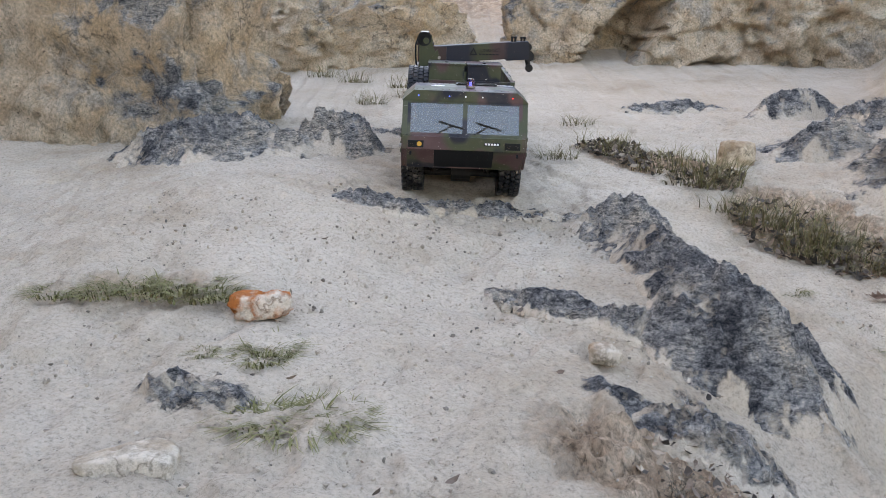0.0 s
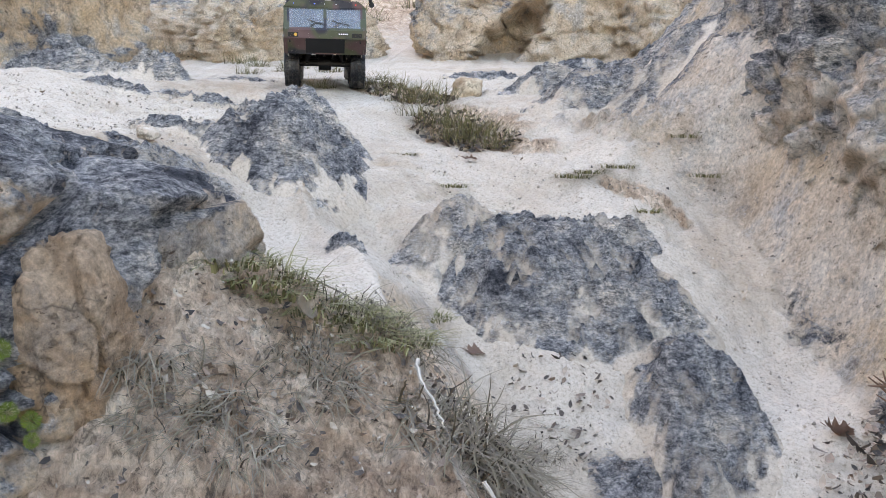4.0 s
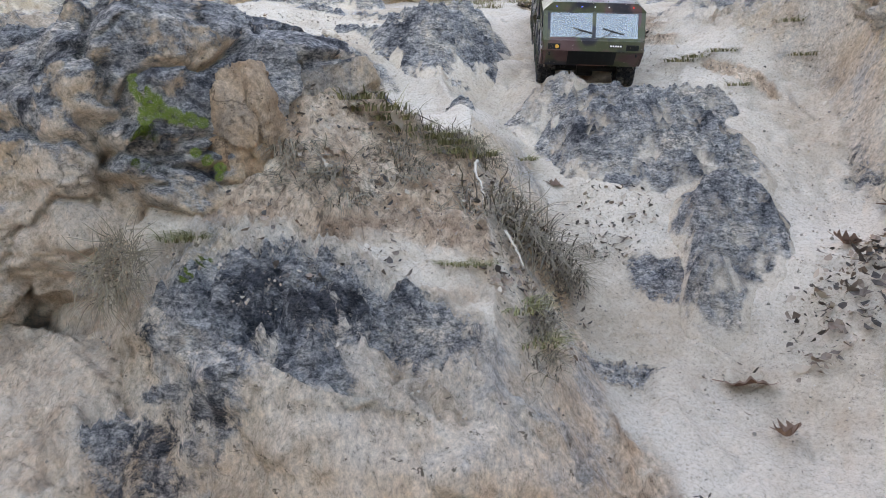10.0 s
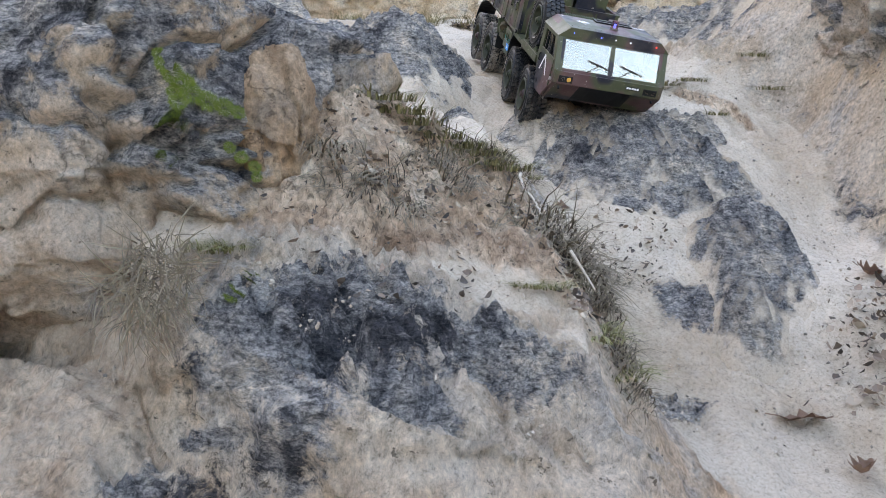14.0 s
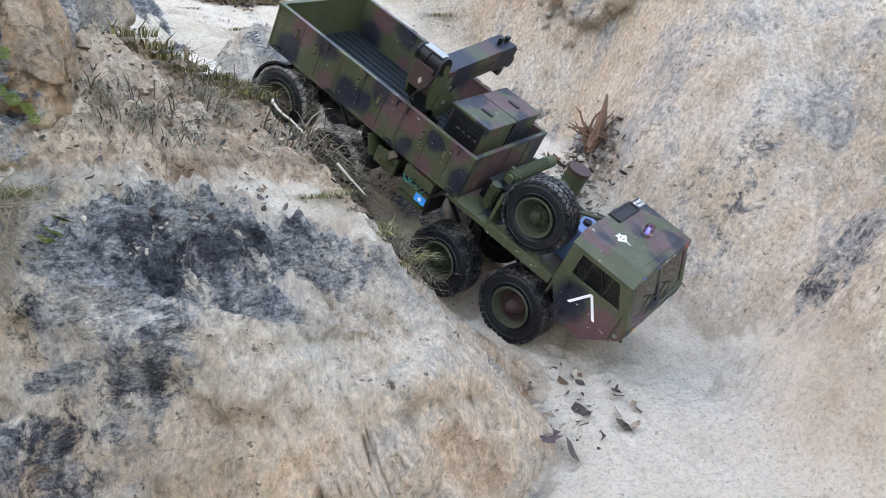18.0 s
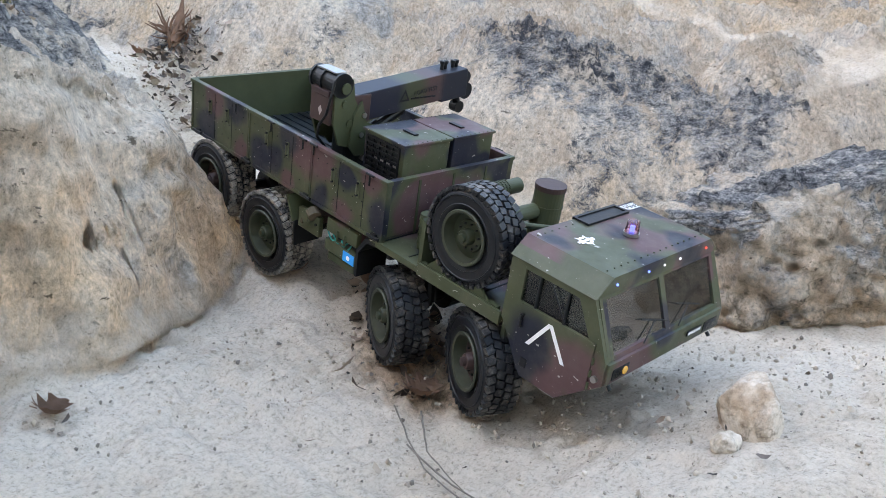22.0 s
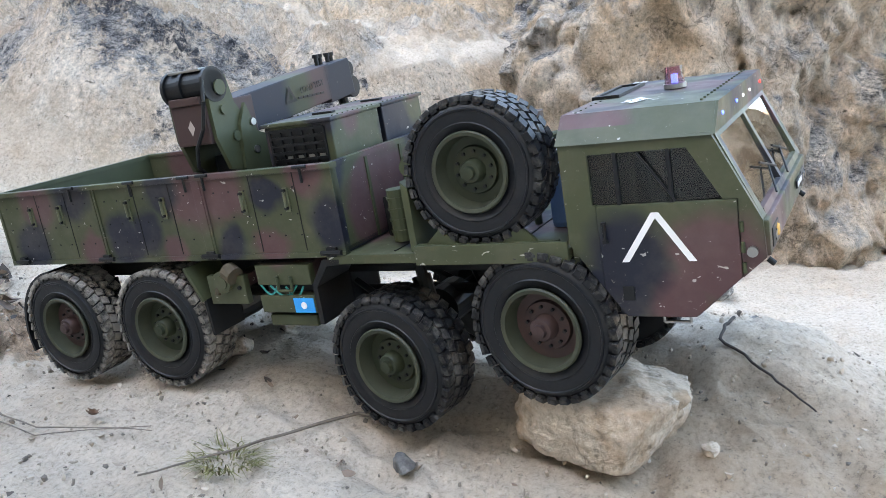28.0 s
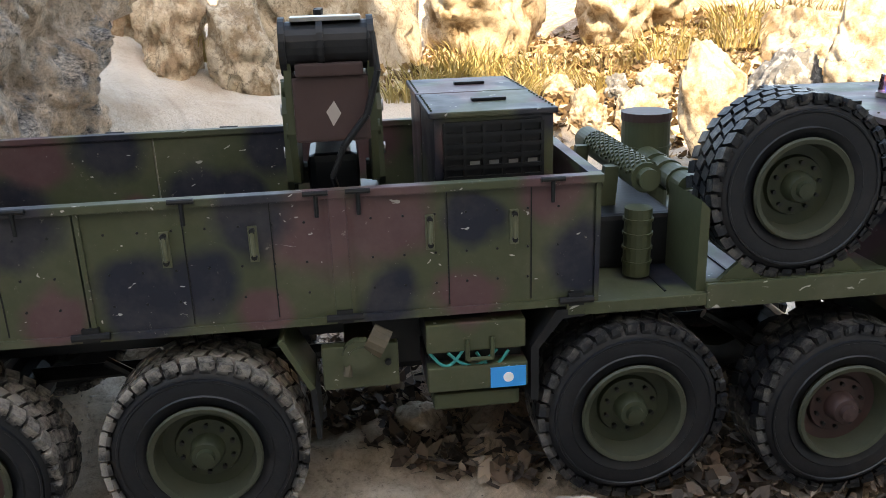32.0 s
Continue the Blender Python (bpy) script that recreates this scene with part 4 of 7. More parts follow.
def build_cab():
    cab = group_part("cab")
    for s in (-1, 1):
        bm = bmesh.new()
        y0, y1 = s * HALF, s * (HALF - 0.004)
        prism(bm, [(0.0267, 0.126), (0.030, 0.121), (0.046, 0.097), (0.046, 0.150), (0.0267, 0.150)], y0, y1)
        prism(bm, [(0.1275, 0.104), (0.1405, 0.1155), (0.1397, 0.137), (0.1335, 0.150), (0.1275, 0.150)], y0, y1)
        prism(bm, [(0.0267, 0.150), (0.044, 0.150), (0.044, 0.188), (0.0267, 0.188)], y0, y1)
        prism(bm, [(0.044, 0.1805), (0.102, 0.1805), (0.1155, 0.188), (0.044, 0.188)], y0, y1)
        prism(bm, [(0.1195, 0.150), (0.1335, 0.150), (0.1155, 0.188), (0.102, 0.1805)], y0, y1)
        part("side_frame", bm, M_CAMO, cab)
    part("back_wall", box(bmesh.new(), 0.0267, -0.092, 0.100, 0.0305, 0.092, 0.188), M_CAMO, cab)
    part("cab_floor", box(bmesh.new(), 0.0305, -0.091, 0.079, 0.100, 0.091, 0.083), M_CAMO, cab)
    bm = bmesh.new()
    # front: lower rail, upper rail, posts of the windscreen
    for s in (-1, 1):
        prism(bm, [(0.136, 0.138), (0.1397, 0.137), (0.1165, 0.188), (0.1125, 0.188)], s * 0.092, s * 0.083)
    prism(bm, [(0.136, 0.138), (0.1397, 0.137), (0.1165, 0.188), (0.1125, 0.188)], -0.0035, 0.0035)
    prism(bm, [(0.1345, 0.1405), (0.1385, 0.1405), (0.1400, 0.136), (0.1345, 0.136)], -0.083, 0.083)
    prism(bm, [(0.1135, 0.188), (0.1165, 0.188), (0.1185, 0.1835), (0.1155, 0.1835)], -0.083, 0.083)
    part("windscreen_frame", bm, M_CAMO, cab)
    bm = bmesh.new()
    box(bm, 0.1355, -0.0935, 0.1155, 0.1425, 0.0935, 0.1362, 0.0012)
    part("front_panel", bm, M_CAMO, cab)
    for s in (-1, 1):
        part("lower_front_panel", prism(bmesh.new(), [(0.1405, 0.1155), (0.137, 0.1155), (0.0965, 0.079), (0.100, 0.079)], s * 0.092, s * 0.046, 0.0006), M_CAMO, cab)
    bm = bmesh.new()
    prism(bm, [(0.136, 0.1155), (0.1385, 0.1155), (0.104, 0.082), (0.100, 0.082)], -0.046, 0.046)
    for k in range(6):
        y = -0.04 + 0.016 * k
        prism(bm, [(0.1375, 0.1155), (0.1392, 0.1155), (0.106, 0.0835), (0.104, 0.0835)], y - 0.002, y + 0.002)
    part("front_grille", bm, M_BLACK, cab, "black slatted grille")
    # roof with sloped sides
    bm = bmesh.new()
    ends = []
    for x, dz in ((0.0255, 0.0), (0.117, -0.001)):
        ends.append([bm.verts.new((x, y, z + dz)) for y, z in ((-0.0975, 0.1875), (-0.079, 0.2035), (0.079, 0.2035), (0.0975, 0.1875))])
    under = [[bm.verts.new((x, y, z)) for y, z in ((-0.094, 0.1865), (-0.077, 0.2), (0.077, 0.2), (0.094, 0.1865))] for x in (0.0255, 0.117)]
    for i in range(3):
        bm.faces.new((ends[0][i], ends[1][i], ends[1][i + 1], ends[0][i + 1]))
        bm.faces.new((under[0][i + 1], under[1][i + 1], under[1][i], under[0][i]))
        for e in (0, 1):
            bm.faces.new((ends[e][i], ends[e][i + 1], under[e][i + 1], under[e][i]))
    bm.faces.new((ends[0][0], ends[1][0], under[1][0], under[0][0]))
    bm.faces.new((ends[0][3], ends[1][3], under[1][3], under[0][3]))
    for x in (0.1145, 0.1185):
        ends.append([bm.verts.new((x, y, z)) for y, z in ((-0.0972, 0.1868), (-0.0785, 0.2024), (0.0785, 0.2024), (0.0972, 0.1868))])
    bm.faces.new(ends[2])
    bm.faces.new(ends[3][::-1])
    for i in range(4):
        bm.faces.new((ends[2][i], ends[2][(i + 1) % 4], ends[3][(i + 1) % 4], ends[3][i]))
    roof = part("roof", bm, M_CAMO, cab)
    bm = bmesh.new()
    for k in range(16):
        for x in (0.0335, 0.1085):
            rod(bm, (x, -0.075 + 0.01 * k, 0.203), (x, -0.075 + 0.01 * k, 0.2040), 0.0008, 6)
    part("rivets", bm, M_GREEN, cab)
    bm = bmesh.new()
    for x0, y0, x1, y1 in ((0.024, -0.014, 0.027, 0.052), (0.040, -0.014, 0.043, 0.052), (0.027, -0.014, 0.040, -0.011), (0.027, 0.049, 0.040, 0.052)):
        box(bm, x0, y0, 0.203, x1, y1, 0.2055)
    box(bm, 0.027, -0.011, 0.2034, 0.040, 0.049, 0.2042)
    part("roof_hatch", bm, M_BLACK, cab, "black framed roof hatch")
    # doors, windows
    for s in (-1, 1):
        y0, y1 = s * (HALF + 0.0012), s * (HALF - 0.003)
        bm = bmesh.new()
        prism(bm, [(0.0465, 0.0975), (0.0585, 0.080), (0.0995, 0.080), (0.127, 0.1045), (0.127, 0.1495), (0.0465, 0.1495)], y0, y1, 0.0005)
        door = part("door", bm, M_CAMO, cab)
        bm = bmesh.new()
        rod(bm, (0.0505, s * (HALF + 0.003), 0.128), (0.0505, s * (HALF + 0.003), 0.139), 0.0011, 8)
        box(bm, 0.049, s * HALF, 0.127, 0.052, s * (HALF + 0.0035), 0.129)
        box(bm, 0.049, s * HALF, 0.138, 0.052, s * (HALF + 0.0035), 0.140)
        part("door_handle", bm, M_BLACK, door)
        bm = bmesh.new()
        for z in (0.110, 0.122, 0.134):
            rod(bm, (0.1285, s * (HALF + 0.001), z - 0.003), (0.1285, s * (HALF + 0.001), z + 0.003), 0.0012, 8)
        part("hinge", bm, M_GREEN, door)
        bm = bmesh.new()
        box(bm, 0.0575, s * HALF, 0.0905, 0.0645, s * (HALF + 0.002), 0.0995, 0.0004)
        part("step_recess", bm, M_BLACK, door)
        # white chevron
        bm = bmesh.new()
        yc = s * (HALF + 0.0015)
        for x in (0.0612, 0.1008):
            prism(bm, [(0.0813 - 0.0022, 0.1445), (0.0813 + 0.0022, 0.1445), (x + 0.0022, 0.1148), (x - 0.0022, 0.1148)], yc, yc + s * 0.0003)
        part("chevron", bm, M_WHITE, door, "white painted chevron")
        bm = bmesh.new()
        prism(bm, [(0.044, 0.1495), (0.1195, 0.1495), (0.102, 0.1810), (0.044, 0.1810)], s * (HALF - 0.0028), s * (HALF - 0.0020))
        pane = part("side_window", bm, M_SIDEPANE, cab, "dusty clear side window")
        pane.visible_shadow = False
        bm = bmesh.new()
        box(bm, 0.0595, s * HALF, 0.1495, 0.0615, s * (HALF - 0.003), 0.181)
        box(bm, 0.0905, s * HALF, 0.1495, 0.0925, s * (HALF - 0.003), 0.181)
        rod(bm, (0.074, s * (HALF + 0.0005), 0.18), (0.094, s * (HALF + 0.0005), 0.1505), 0.0007, 6)
        part("window_frame", bm, M_BLACK, cab)
        bm = bmesh.new()
        rod(bm, (0.1335, s * (HALF - 0.001), 0.1195), (0.1335, s * (HALF + 0.003), 0.1195), 0.003, 14)
        part("side_lamp", bm, M_STEEL, cab, "round dusty marker lamp")
        # windscreen half
        bm = bmesh.new()
        prism(bm, [(0.1355, 0.140), (0.1363, 0.140), (0.1155, 0.1875), (0.1147, 0.1875)], s * 0.0035, s * 0.083)
        pane = part("windscreen", bm, M_PANE, cab, "tinted reflecting windscreen pane")
        pane.visible_shadow = False
        bm = bmesh.new()
        y = s * 0.028 + 0.006
        rod(bm, (0.1405, y - 0.02, 0.140), (0.133, y + 0.004, 0.1535), 0.0007, 6)
        rod(bm, (0.1315, y - 0.018, 0.158), (0.1355, y + 0.022, 0.1475), 0.0008, 6)
        part("wiper", bm, M_BLACK, cab)
        # headlamps
        bm = bmesh.new()
        box(bm, 0.1405, s * 0.062, 0.1185, 0.1432, s * 0.086, 0.1295, 0.0006)
        lamp = part("headlamp", bm, M_BLACK, cab)
        for y in (0.0685, 0.0795):
            bm = bmesh.new()
            rod(bm, (0.142, s * y, 0.124), (0.1443, s * y, 0.124), 0.0042, 16, 0.0034)
            part("lamp_glass", bm, M_AMBER if (y < 0.07 and s < 0) else M_LENS, lamp)
        bm = bmesh.new()
        rod(bm, (0.139, s * 0.082, 0.1105), (0.1425, s * 0.082, 0.1075), 0.0018, 10)
        part("tow_eye", bm, M_BLACK, cab)
        bm = bmesh.new()
        for x in (0.078, 0.094):
            rod(bm, (x, s * 0.088, 0.079), (x, s * 0.088, 0.0735), 0.001, 6)
        rod(bm, (0.078, s * 0.088, 0.0735), (0.094, s * 0.088, 0.0735), 0.0011, 6)
        part("foot_step", bm, M_STEEL, cab)
    # row of small lamps over the windscreen
    for y, mat in ((-0.072, M_GLOW_BLUE), (-0.025, M_GLOW_BLUE), (0.0, M_GLOW_WHITE), (0.026, M_GLOW_WHITE), (0.072, M_GLOW_RED)):
        bm = bmesh.new()
        rod(bm, (0.1180, y, 0.1945), (0.1195, y, 0.1945), 0.0011, 10)
        part("roof_lamp", bm, mat, cab)
    bm = bmesh.new()
    box(bm, 0.1432, 0.030, 0.1245, 0.1442, 0.055, 0.1295)
    plate = part("number_plate", bm, M_BLACK, cab)
    bm = bmesh.new()
    for k in range(5):
        box(bm, 0.1441, 0.0315 + 0.0045 * k, 0.1255, 0.1446, 0.0348 + 0.0045 * k, 0.1285)
    part("plate_marks", bm, M_WHITE, plate, "white plate characters as bars")
    bm = bmesh.new()
    rod(bm, (0.075, 0.008, 0.2035), (0.075, 0.008, 0.2065), 0.0075, 20)
    beacon = part("beacon", bm, M_STEEL, cab, "small round beacon")
    bm = bmesh.new()
    rod(bm, (0.075, 0.008, 0.2065), (0.075, 0.008, 0.2175), 0.0066, 20, 0.0056)
    part("dome", bm, M_DOME, beacon, "clear pinkish beacon dome")
    bm = bmesh.new()
    rod(bm, (0.075, 0.008, 0.2068), (0.075, 0.008, 0.2125), 0.0022, 10)
    part("beacon_lamp", bm, M_GLOW_BLUE, beacon)
    # roof marks: a plain star badge and the two words
    bm = bmesh.new()
    ring = []
    for k in range(20):
        a = math.pi * k / 10
        r = 0.0105 if k % 4 == 0 else (0.0062 if k % 2 else 0.0078)
        ring.append(bm.verts.new((0.062 + r * math.cos(a), -0.043 + r * math.sin(a), 0.2038)))
    inner = []
    for k in range(20):
        a = math.pi * k / 10
        r = 0.0036 if k % 4 else 0.0052
        inner.append(bm.verts.new((0.062 + r * math.cos(a), -0.043 + r * math.sin(a), 0.2038)))
    for k in range(20):
        bm.faces.new((ring[k], ring[(k + 1) % 20], inner[(k + 1) % 20], inner[k]))
    box(bm, 0.0605, -0.054, 0.2036, 0.0635, -0.032, 0.2039)
    part("badge", bm, M_WHITE, roof, "white star-shaped badge")
    lettering("roof_word", "MILITARY", 0.0065, M_WHITE, roof, pose(0.031, 0.065, 0.2038, 0, 0, 90))
    lettering("roof_word", "TRUCK", 0.0065, M_WHITE, roof, pose(0.037, 0.067, 0.2038, 0, 0, 90))
    # inside
    for y in (-0.05, 0.05):
        bm = bmesh.new()
        box(bm, 0.036, y - 0.025, 0.105, 0.075, y + 0.025, 0.118, 0.003)
        box(bm, 0.036, y - 0.025, 0.118, 0.045, y + 0.025, 0.165, 0.003)
        part("seat", bm, M_BLACK, cab)
    bm = bmesh.new()
    box(bm, 0.112, -0.088, 0.118, 0.134, 0.088, 0.139, 0.003)
    part("dashboard", bm, M_GREEN, cab)
    bm = bmesh.new()
    for k in range(20):
        a, b = 2 * math.pi * k / 20, 2 * math.pi * (k + 1) / 20
        rod(bm, (0.1 + 0.008 * math.sin(a), 0.05 + 0.017 * math.cos(a), 0.146 + 0.012 * math.sin(a)), (0.1 + 0.008 * math.sin(b), 0.05 + 0.017 * math.cos(b), 0.146 + 0.012 * math.sin(b)), 0.0014, 6)
    rod(bm, (0.1, 0.05, 0.146), (0.122, 0.05, 0.13), 0.002, 8)
    rod(bm, (0.1, 0.034, 0.146), (0.1, 0.066, 0.146), 0.0012, 6)
    part("steering_wheel", bm, M_BLACK, cab)


def build_bed():
    bed = group_part("load_bed")
    x0, x1, z0, z1 = -0.528, -0.143, 0.1255, 0.1895
    bm = box(bmesh.new(), x0, -0.093, z0 - 0.001, x1, 0.093, z0 + 0.003)
    part("bed_floor", bm, M_FLOOR, bed, "dark ribbed bed floor")
    bm = bmesh.new()
    for k in range(13):
        y = -0.084 + 0.014 * k
        box(bm, x0 + 0.006, y - 0.0025, z0 + 0.003, x1 - 0.08, y + 0.0025, z0 + 0.0048)
    part("floor_ribs", bm, M_FLOOR, bed)
    for x, s in ((x0, 1), (x1, -1)):
        bm = box(bmesh.new(), x, -0.094, z0, x + s * 0.004, 0.094, z1, 0.0005)
        box(bm, x - s * 0.0012, -0.0955, z1 - 0.003, x + s * 0.005, 0.0955, z1 + 0.001)
        end = part("end_board", bm, M_CAMO if s < 0 else M_GREEN, bed)
        for y in (-0.05, 0.0, 0.05):
            part("board_rib", box(bmesh.new(), x - s * 0.001, y - 0.0015, z0, x, y + 0.0015, z1), M_GREEN, end)
    spans = ((x0, -0.3955), (-0.3945, -0.277), (-0.2695, x1))
    latches = (-0.481, -0.4418, -0.355, -0.314, -0.229, -0.187)
    for s in (-1, 1):
        for a, b in spans:
            bm = box(bmesh.new(), a, s * 0.094, z0, b, s * 0.0905, z1, 0.0004)
            for x in (a + 0.0012, b - 0.0012):
                box(bm, x - 0.0012, s * 0.0952, z0, x + 0.0012, s * 0.094, z1)
            board = part("side_board", bm, M_CAMO, bed)
            bm = bmesh.new()
            for z in (z0 + 0.014, z0 + 0.030, z0 + 0.050):
                x = a + 0.012
                while x < b - 0.006:
                    rod(bm, (x, s * 0.0938, z), (x, s * 0.0945, z), 0.0007, 6)
                    x += 0.0155
            part("rivets", bm, M_BLACK, board)
            for x in latches:
                if a < x < b:
                    bm = bmesh.new()
                    box(bm, x - 0.0022, s * 0.094, 0.1575, x + 0.0022, s * 0.0955, 0.1755, 0.0004)
                    rod(bm, (x, s * 0.0968, 0.161), (x, s * 0.0968, 0.173), 0.0012, 8)
                    latch = part("latch", bm, M_LATCH, board, "small worn bar latch")
                    for z in (0.1605, 0.1735):
                        part("screw", rod(bmesh.new(), (x, s * 0.0945, z), (x, s * 0.0977, z), 0.0015, 8), M_BLACK, latch)
                    box_seam = box(bmesh.new(), x + 0.0085, s * 0.0944, z0 + 0.002, x + 0.0091, s * 0.0939, z1 - 0.003)
                    part("seam", box_seam, M_BLACK, board)
        bm = bmesh.new()
        box(bm, x0 - 0.001, s * 0.0965, z1 - 0.003, x1 + 0.001, s * 0.0895, z1 + 0.0012, 0.0006)
        box(bm, x0, s * 0.0955, z0 - 0.0035, x1, s * 0.09, z0 + 0.0005)
        part("top_rail", bm, M_CAMO, bed)
        bm = box(bmesh.new(), -0.2775, s * 0.0958, z0 - 0.001, -0.269, s * 0.09, z1 + 0.0005, 0.0005)
        part("side_post", bm, M_CAMO, bed)
        for x in (-0.395, -0.273, -0.155, -0.51):
            bm = rod(bmesh.new(), (x - 0.009, s * 0.0965, z0), (x + 0.009, s * 0.0965, z0), 0.002, 8)
            box(bm, x - 0.004, s * 0.097, z0 - 0.003, x + 0.004, s * 0.094, z0 + 0.004)
            part("board_hinge", bm, M_BLACK, bed)
        for x in (-0.42, -0.345, -0.283, -0.263, -0.168):
            bm = rod(bmesh.new(), (x, s * 0.0972, 0.1785), (x, s * 0.0972, 0.1905), 0.0011, 8)
            rod(bm, (x - 0.006, s * 0.0972, 0.190), (x + 0.006, s * 0.0972, 0.190), 0.0013, 8)
            part("rail_clip", bm, M_BLACK, bed)


def build_lockers():
    for y0, y1 in ((-0.062, 0.0035), (0.0095, 0.0715)):
        bm = box(bmesh.new(), -0.222, y0, 0.1285, -0.159, y1, 0.2165, 0.001)
        locker = part("generator_box", bm, M_CAMO, truck)
        bm = box(bmesh.new(), -0.2245, y0 - 0.002, 0.2165, -0.157, y1 + 0.002, 0.2195, 0.0008)
        lid = part("lid", bm, M_CAMO, locker)
        bm = box(bmesh.new(), -0.197, (y0 + y1) / 2 - 0.003, 0.2195, -0.178, (y0 + y1) / 2 + 0.003, 0.2213, 0.0005)
        part("lid_handle", bm, M_BLACK, lid)
        bm = bmesh.new()
        for k in range(9):
            for x in (-0.2225, -0.159):
                rod(bm, (x, y0 + 0.004 + k * 0.0068, 0.219), (x, y0 + 0.004 + k * 0.0068, 0.2203), 0.0007, 6)
        part("rivets", bm, M_GREEN, lid)
        if y0 < 0:
            # slotted vent on the outer side
            bm = box(bmesh.new(), -0.2165, y0 - 0.0006, 0.150, -0.1655, y0, 0.2135)
            part("vent", bm, M_BLACK, locker, "black vent plate")
            bm = bmesh.new()
            for k in range(6):
                x = -0.2165 + 0.0102 * k
                box(bm, x - 0.0009, y0 - 0.0022, 0.150, x + 0.0009, y0 - 0.0006, 0.2135)
            for k in range(12):
                z = 0.1505 + 0.0057 * k
                box(bm, -0.2165, y0 - 0.0024, z - 0.0011, -0.1655, y0 - 0.0006, z + 0.0011)
            part("vent_slats", bm, M_BLACK, locker)
            # steel slivers between plate and slats, added to put glints in the vent
            bm = bmesh.new()
            for k in range(4):
                box(bm, -0.2035 + 0.0102 * k, y0 - 0.0012, 0.1905, -0.1985 + 0.0102 * k, y0 - 0.0007, 0.1935)
            part("vent_glints", bm, M_STEEL, locker, "pale metal slivers added behind the vent slats as glints")


def build_crane():
    crane = group_part("crane")
    bm = rod(bmesh.new(), (-0.262, -0.035, 0.129), (-0.262, -0.035, 0.137), 0.031, 28)
    rod(bm, (-0.262, -0.035, 0.137), (-0.262, -0.035, 0.178), 0.016, 20, 0.013)
    part("turret", bm, M_FLOOR, crane)
    bm = bmesh.new()
    for x in (-0.2935, -0.2545):
        verts = [(-0.060, 0.186), (-0.074, 0.190), (-0.083, 0.216), (-0.083, 0.256), (-0.074, 0.264), (-0.060, 0.262), (-0.056, 0.240), (-0.040, 0.214), (-0.034, 0.196), (-0.044, 0.186)]
        a = [bm.verts.new((x, y, z)) for y, z in verts]
        b = [bm.verts.new((x + 0.0035, y, z)) for y, z in verts]
        bm.faces.new(a)
        bm.faces.new(b[::-1])
        for i in range(len(verts)):
            bm.faces.new((a[i], a[(i + 1) % len(verts)], b[(i + 1) % len(verts)], b[i]))
        for y, z, r in ((-0.033, 0.186, 0.006), (-0.062, 0.214, 0.004), (-0.070, 0.236, 0.004), (-0.07, 0.253, 0.006)):
            rod(bm, (x - 0.002, y, z), (x + 0.0055, y, z), r, 14)
    part("side_plate", bm, M_GREEN, crane)
    for x in (-0.2975, -0.2508):
        bm = bmesh.new()
        outline = [(-0.052, 0.176), (-0.062, 0.188), (-0.058, 0.222), (-0.048, 0.238), (-0.040, 0.214), (-0.030, 0.210), (-0.024, 0.202), (0.000, 0.197), (0.004, 0.190), (-0.016, 0.182), (-0.030, 0.176)]
        a = [bm.verts.new((x, y, z)) for y, z in outline]
        b = [bm.verts.new((x + 0.0032, y, z)) for y, z in outline]
        bm.faces.new(a)
        bm.faces.new(b[::-1])
        for i in range(len(outline)):
            bm.faces.new((a[i], a[(i + 1) % len(outline)], b[(i + 1) % len(outline)], b[i]))
        lobe = part("arm_bracket", bm, M_GREEN, crane)
        for y, z in ((-0.046, 0.200), (-0.044, 0.222), (-0.040, 0.172), (-0.008, 0.193)):
            part("pin", rod(bmesh.new(), (x - 0.0015, y, z), (x + 0.0047, y, z), 0.003, 12), M_STEEL, lobe)
    part("slew_column", box(bmesh.new(), -0.287, -0.056, 0.136, -0.2605, -0.016, 0.200, 0.004), M_FLOOR, crane)
    part("motor", rod(bmesh.new(), (-0.274, -0.066, 0.152), (-0.274, -0.079, 0.152), 0.011, 20), M_BLACK, crane)
    bm = box(bmesh.new(), -0.290, -0.086, 0.212, -0.2545, -0.030, 0.243, 0.0015)
    box(bm, -0.288, -0.088, 0.243, -0.2565, -0.055, 0.249, 0.001)
    part("boom_root", bm, M_BROWN, crane, "red-brown boom root box")
    bm = rod(bmesh.new(), (-0.2945, -0.074, 0.256), (-0.2505, -0.074, 0.256), 0.0115, 24)
    for x in (-0.2945, -0.277, -0.2535):
        rod(bm, (x, -0.074, 0.256), (x + 0.003, -0.074, 0.256), 0.0135, 24)
    part("winch_drum", bm, M_BLACK, crane)
    bm = box(bmesh.new(), -0.289, -0.081, 0.2675, -0.256, -0.066, 0.2695, 0.0005)
    part("winch_cover", bm, M_STEEL, crane)
    bm = bmesh.new()
    tilt = Euler((radians(5), 0, radians(3))).to_quaternion()
    box(bm, -0.2905, -0.055, 0.217, -0.2585, 0.095, 0.249, 0.0012, tilt)
    box(bm, -0.2965, 0.085, 0.2215, -0.263, 0.130, 0.256, 0.0012, tilt)
    boom = part("boom", bm, M_BOOM, crane)
    bm = bmesh.new()
    for x in (-0.296, -0.2675):
        rod(bm, (x, 0.131, 0.230), (x + 0.003, 0.131, 0.230), 0.0105, 16)
        rod(bm, (x, 0.128, 0.247), (x + 0.003, 0.128, 0.247), 0.008, 16)
    rod(bm, (-0.295, 0.131, 0.226), (-0.265, 0.131, 0.226), 0.006, 14)
    part("boom_head", bm, M_BLACK, boom)
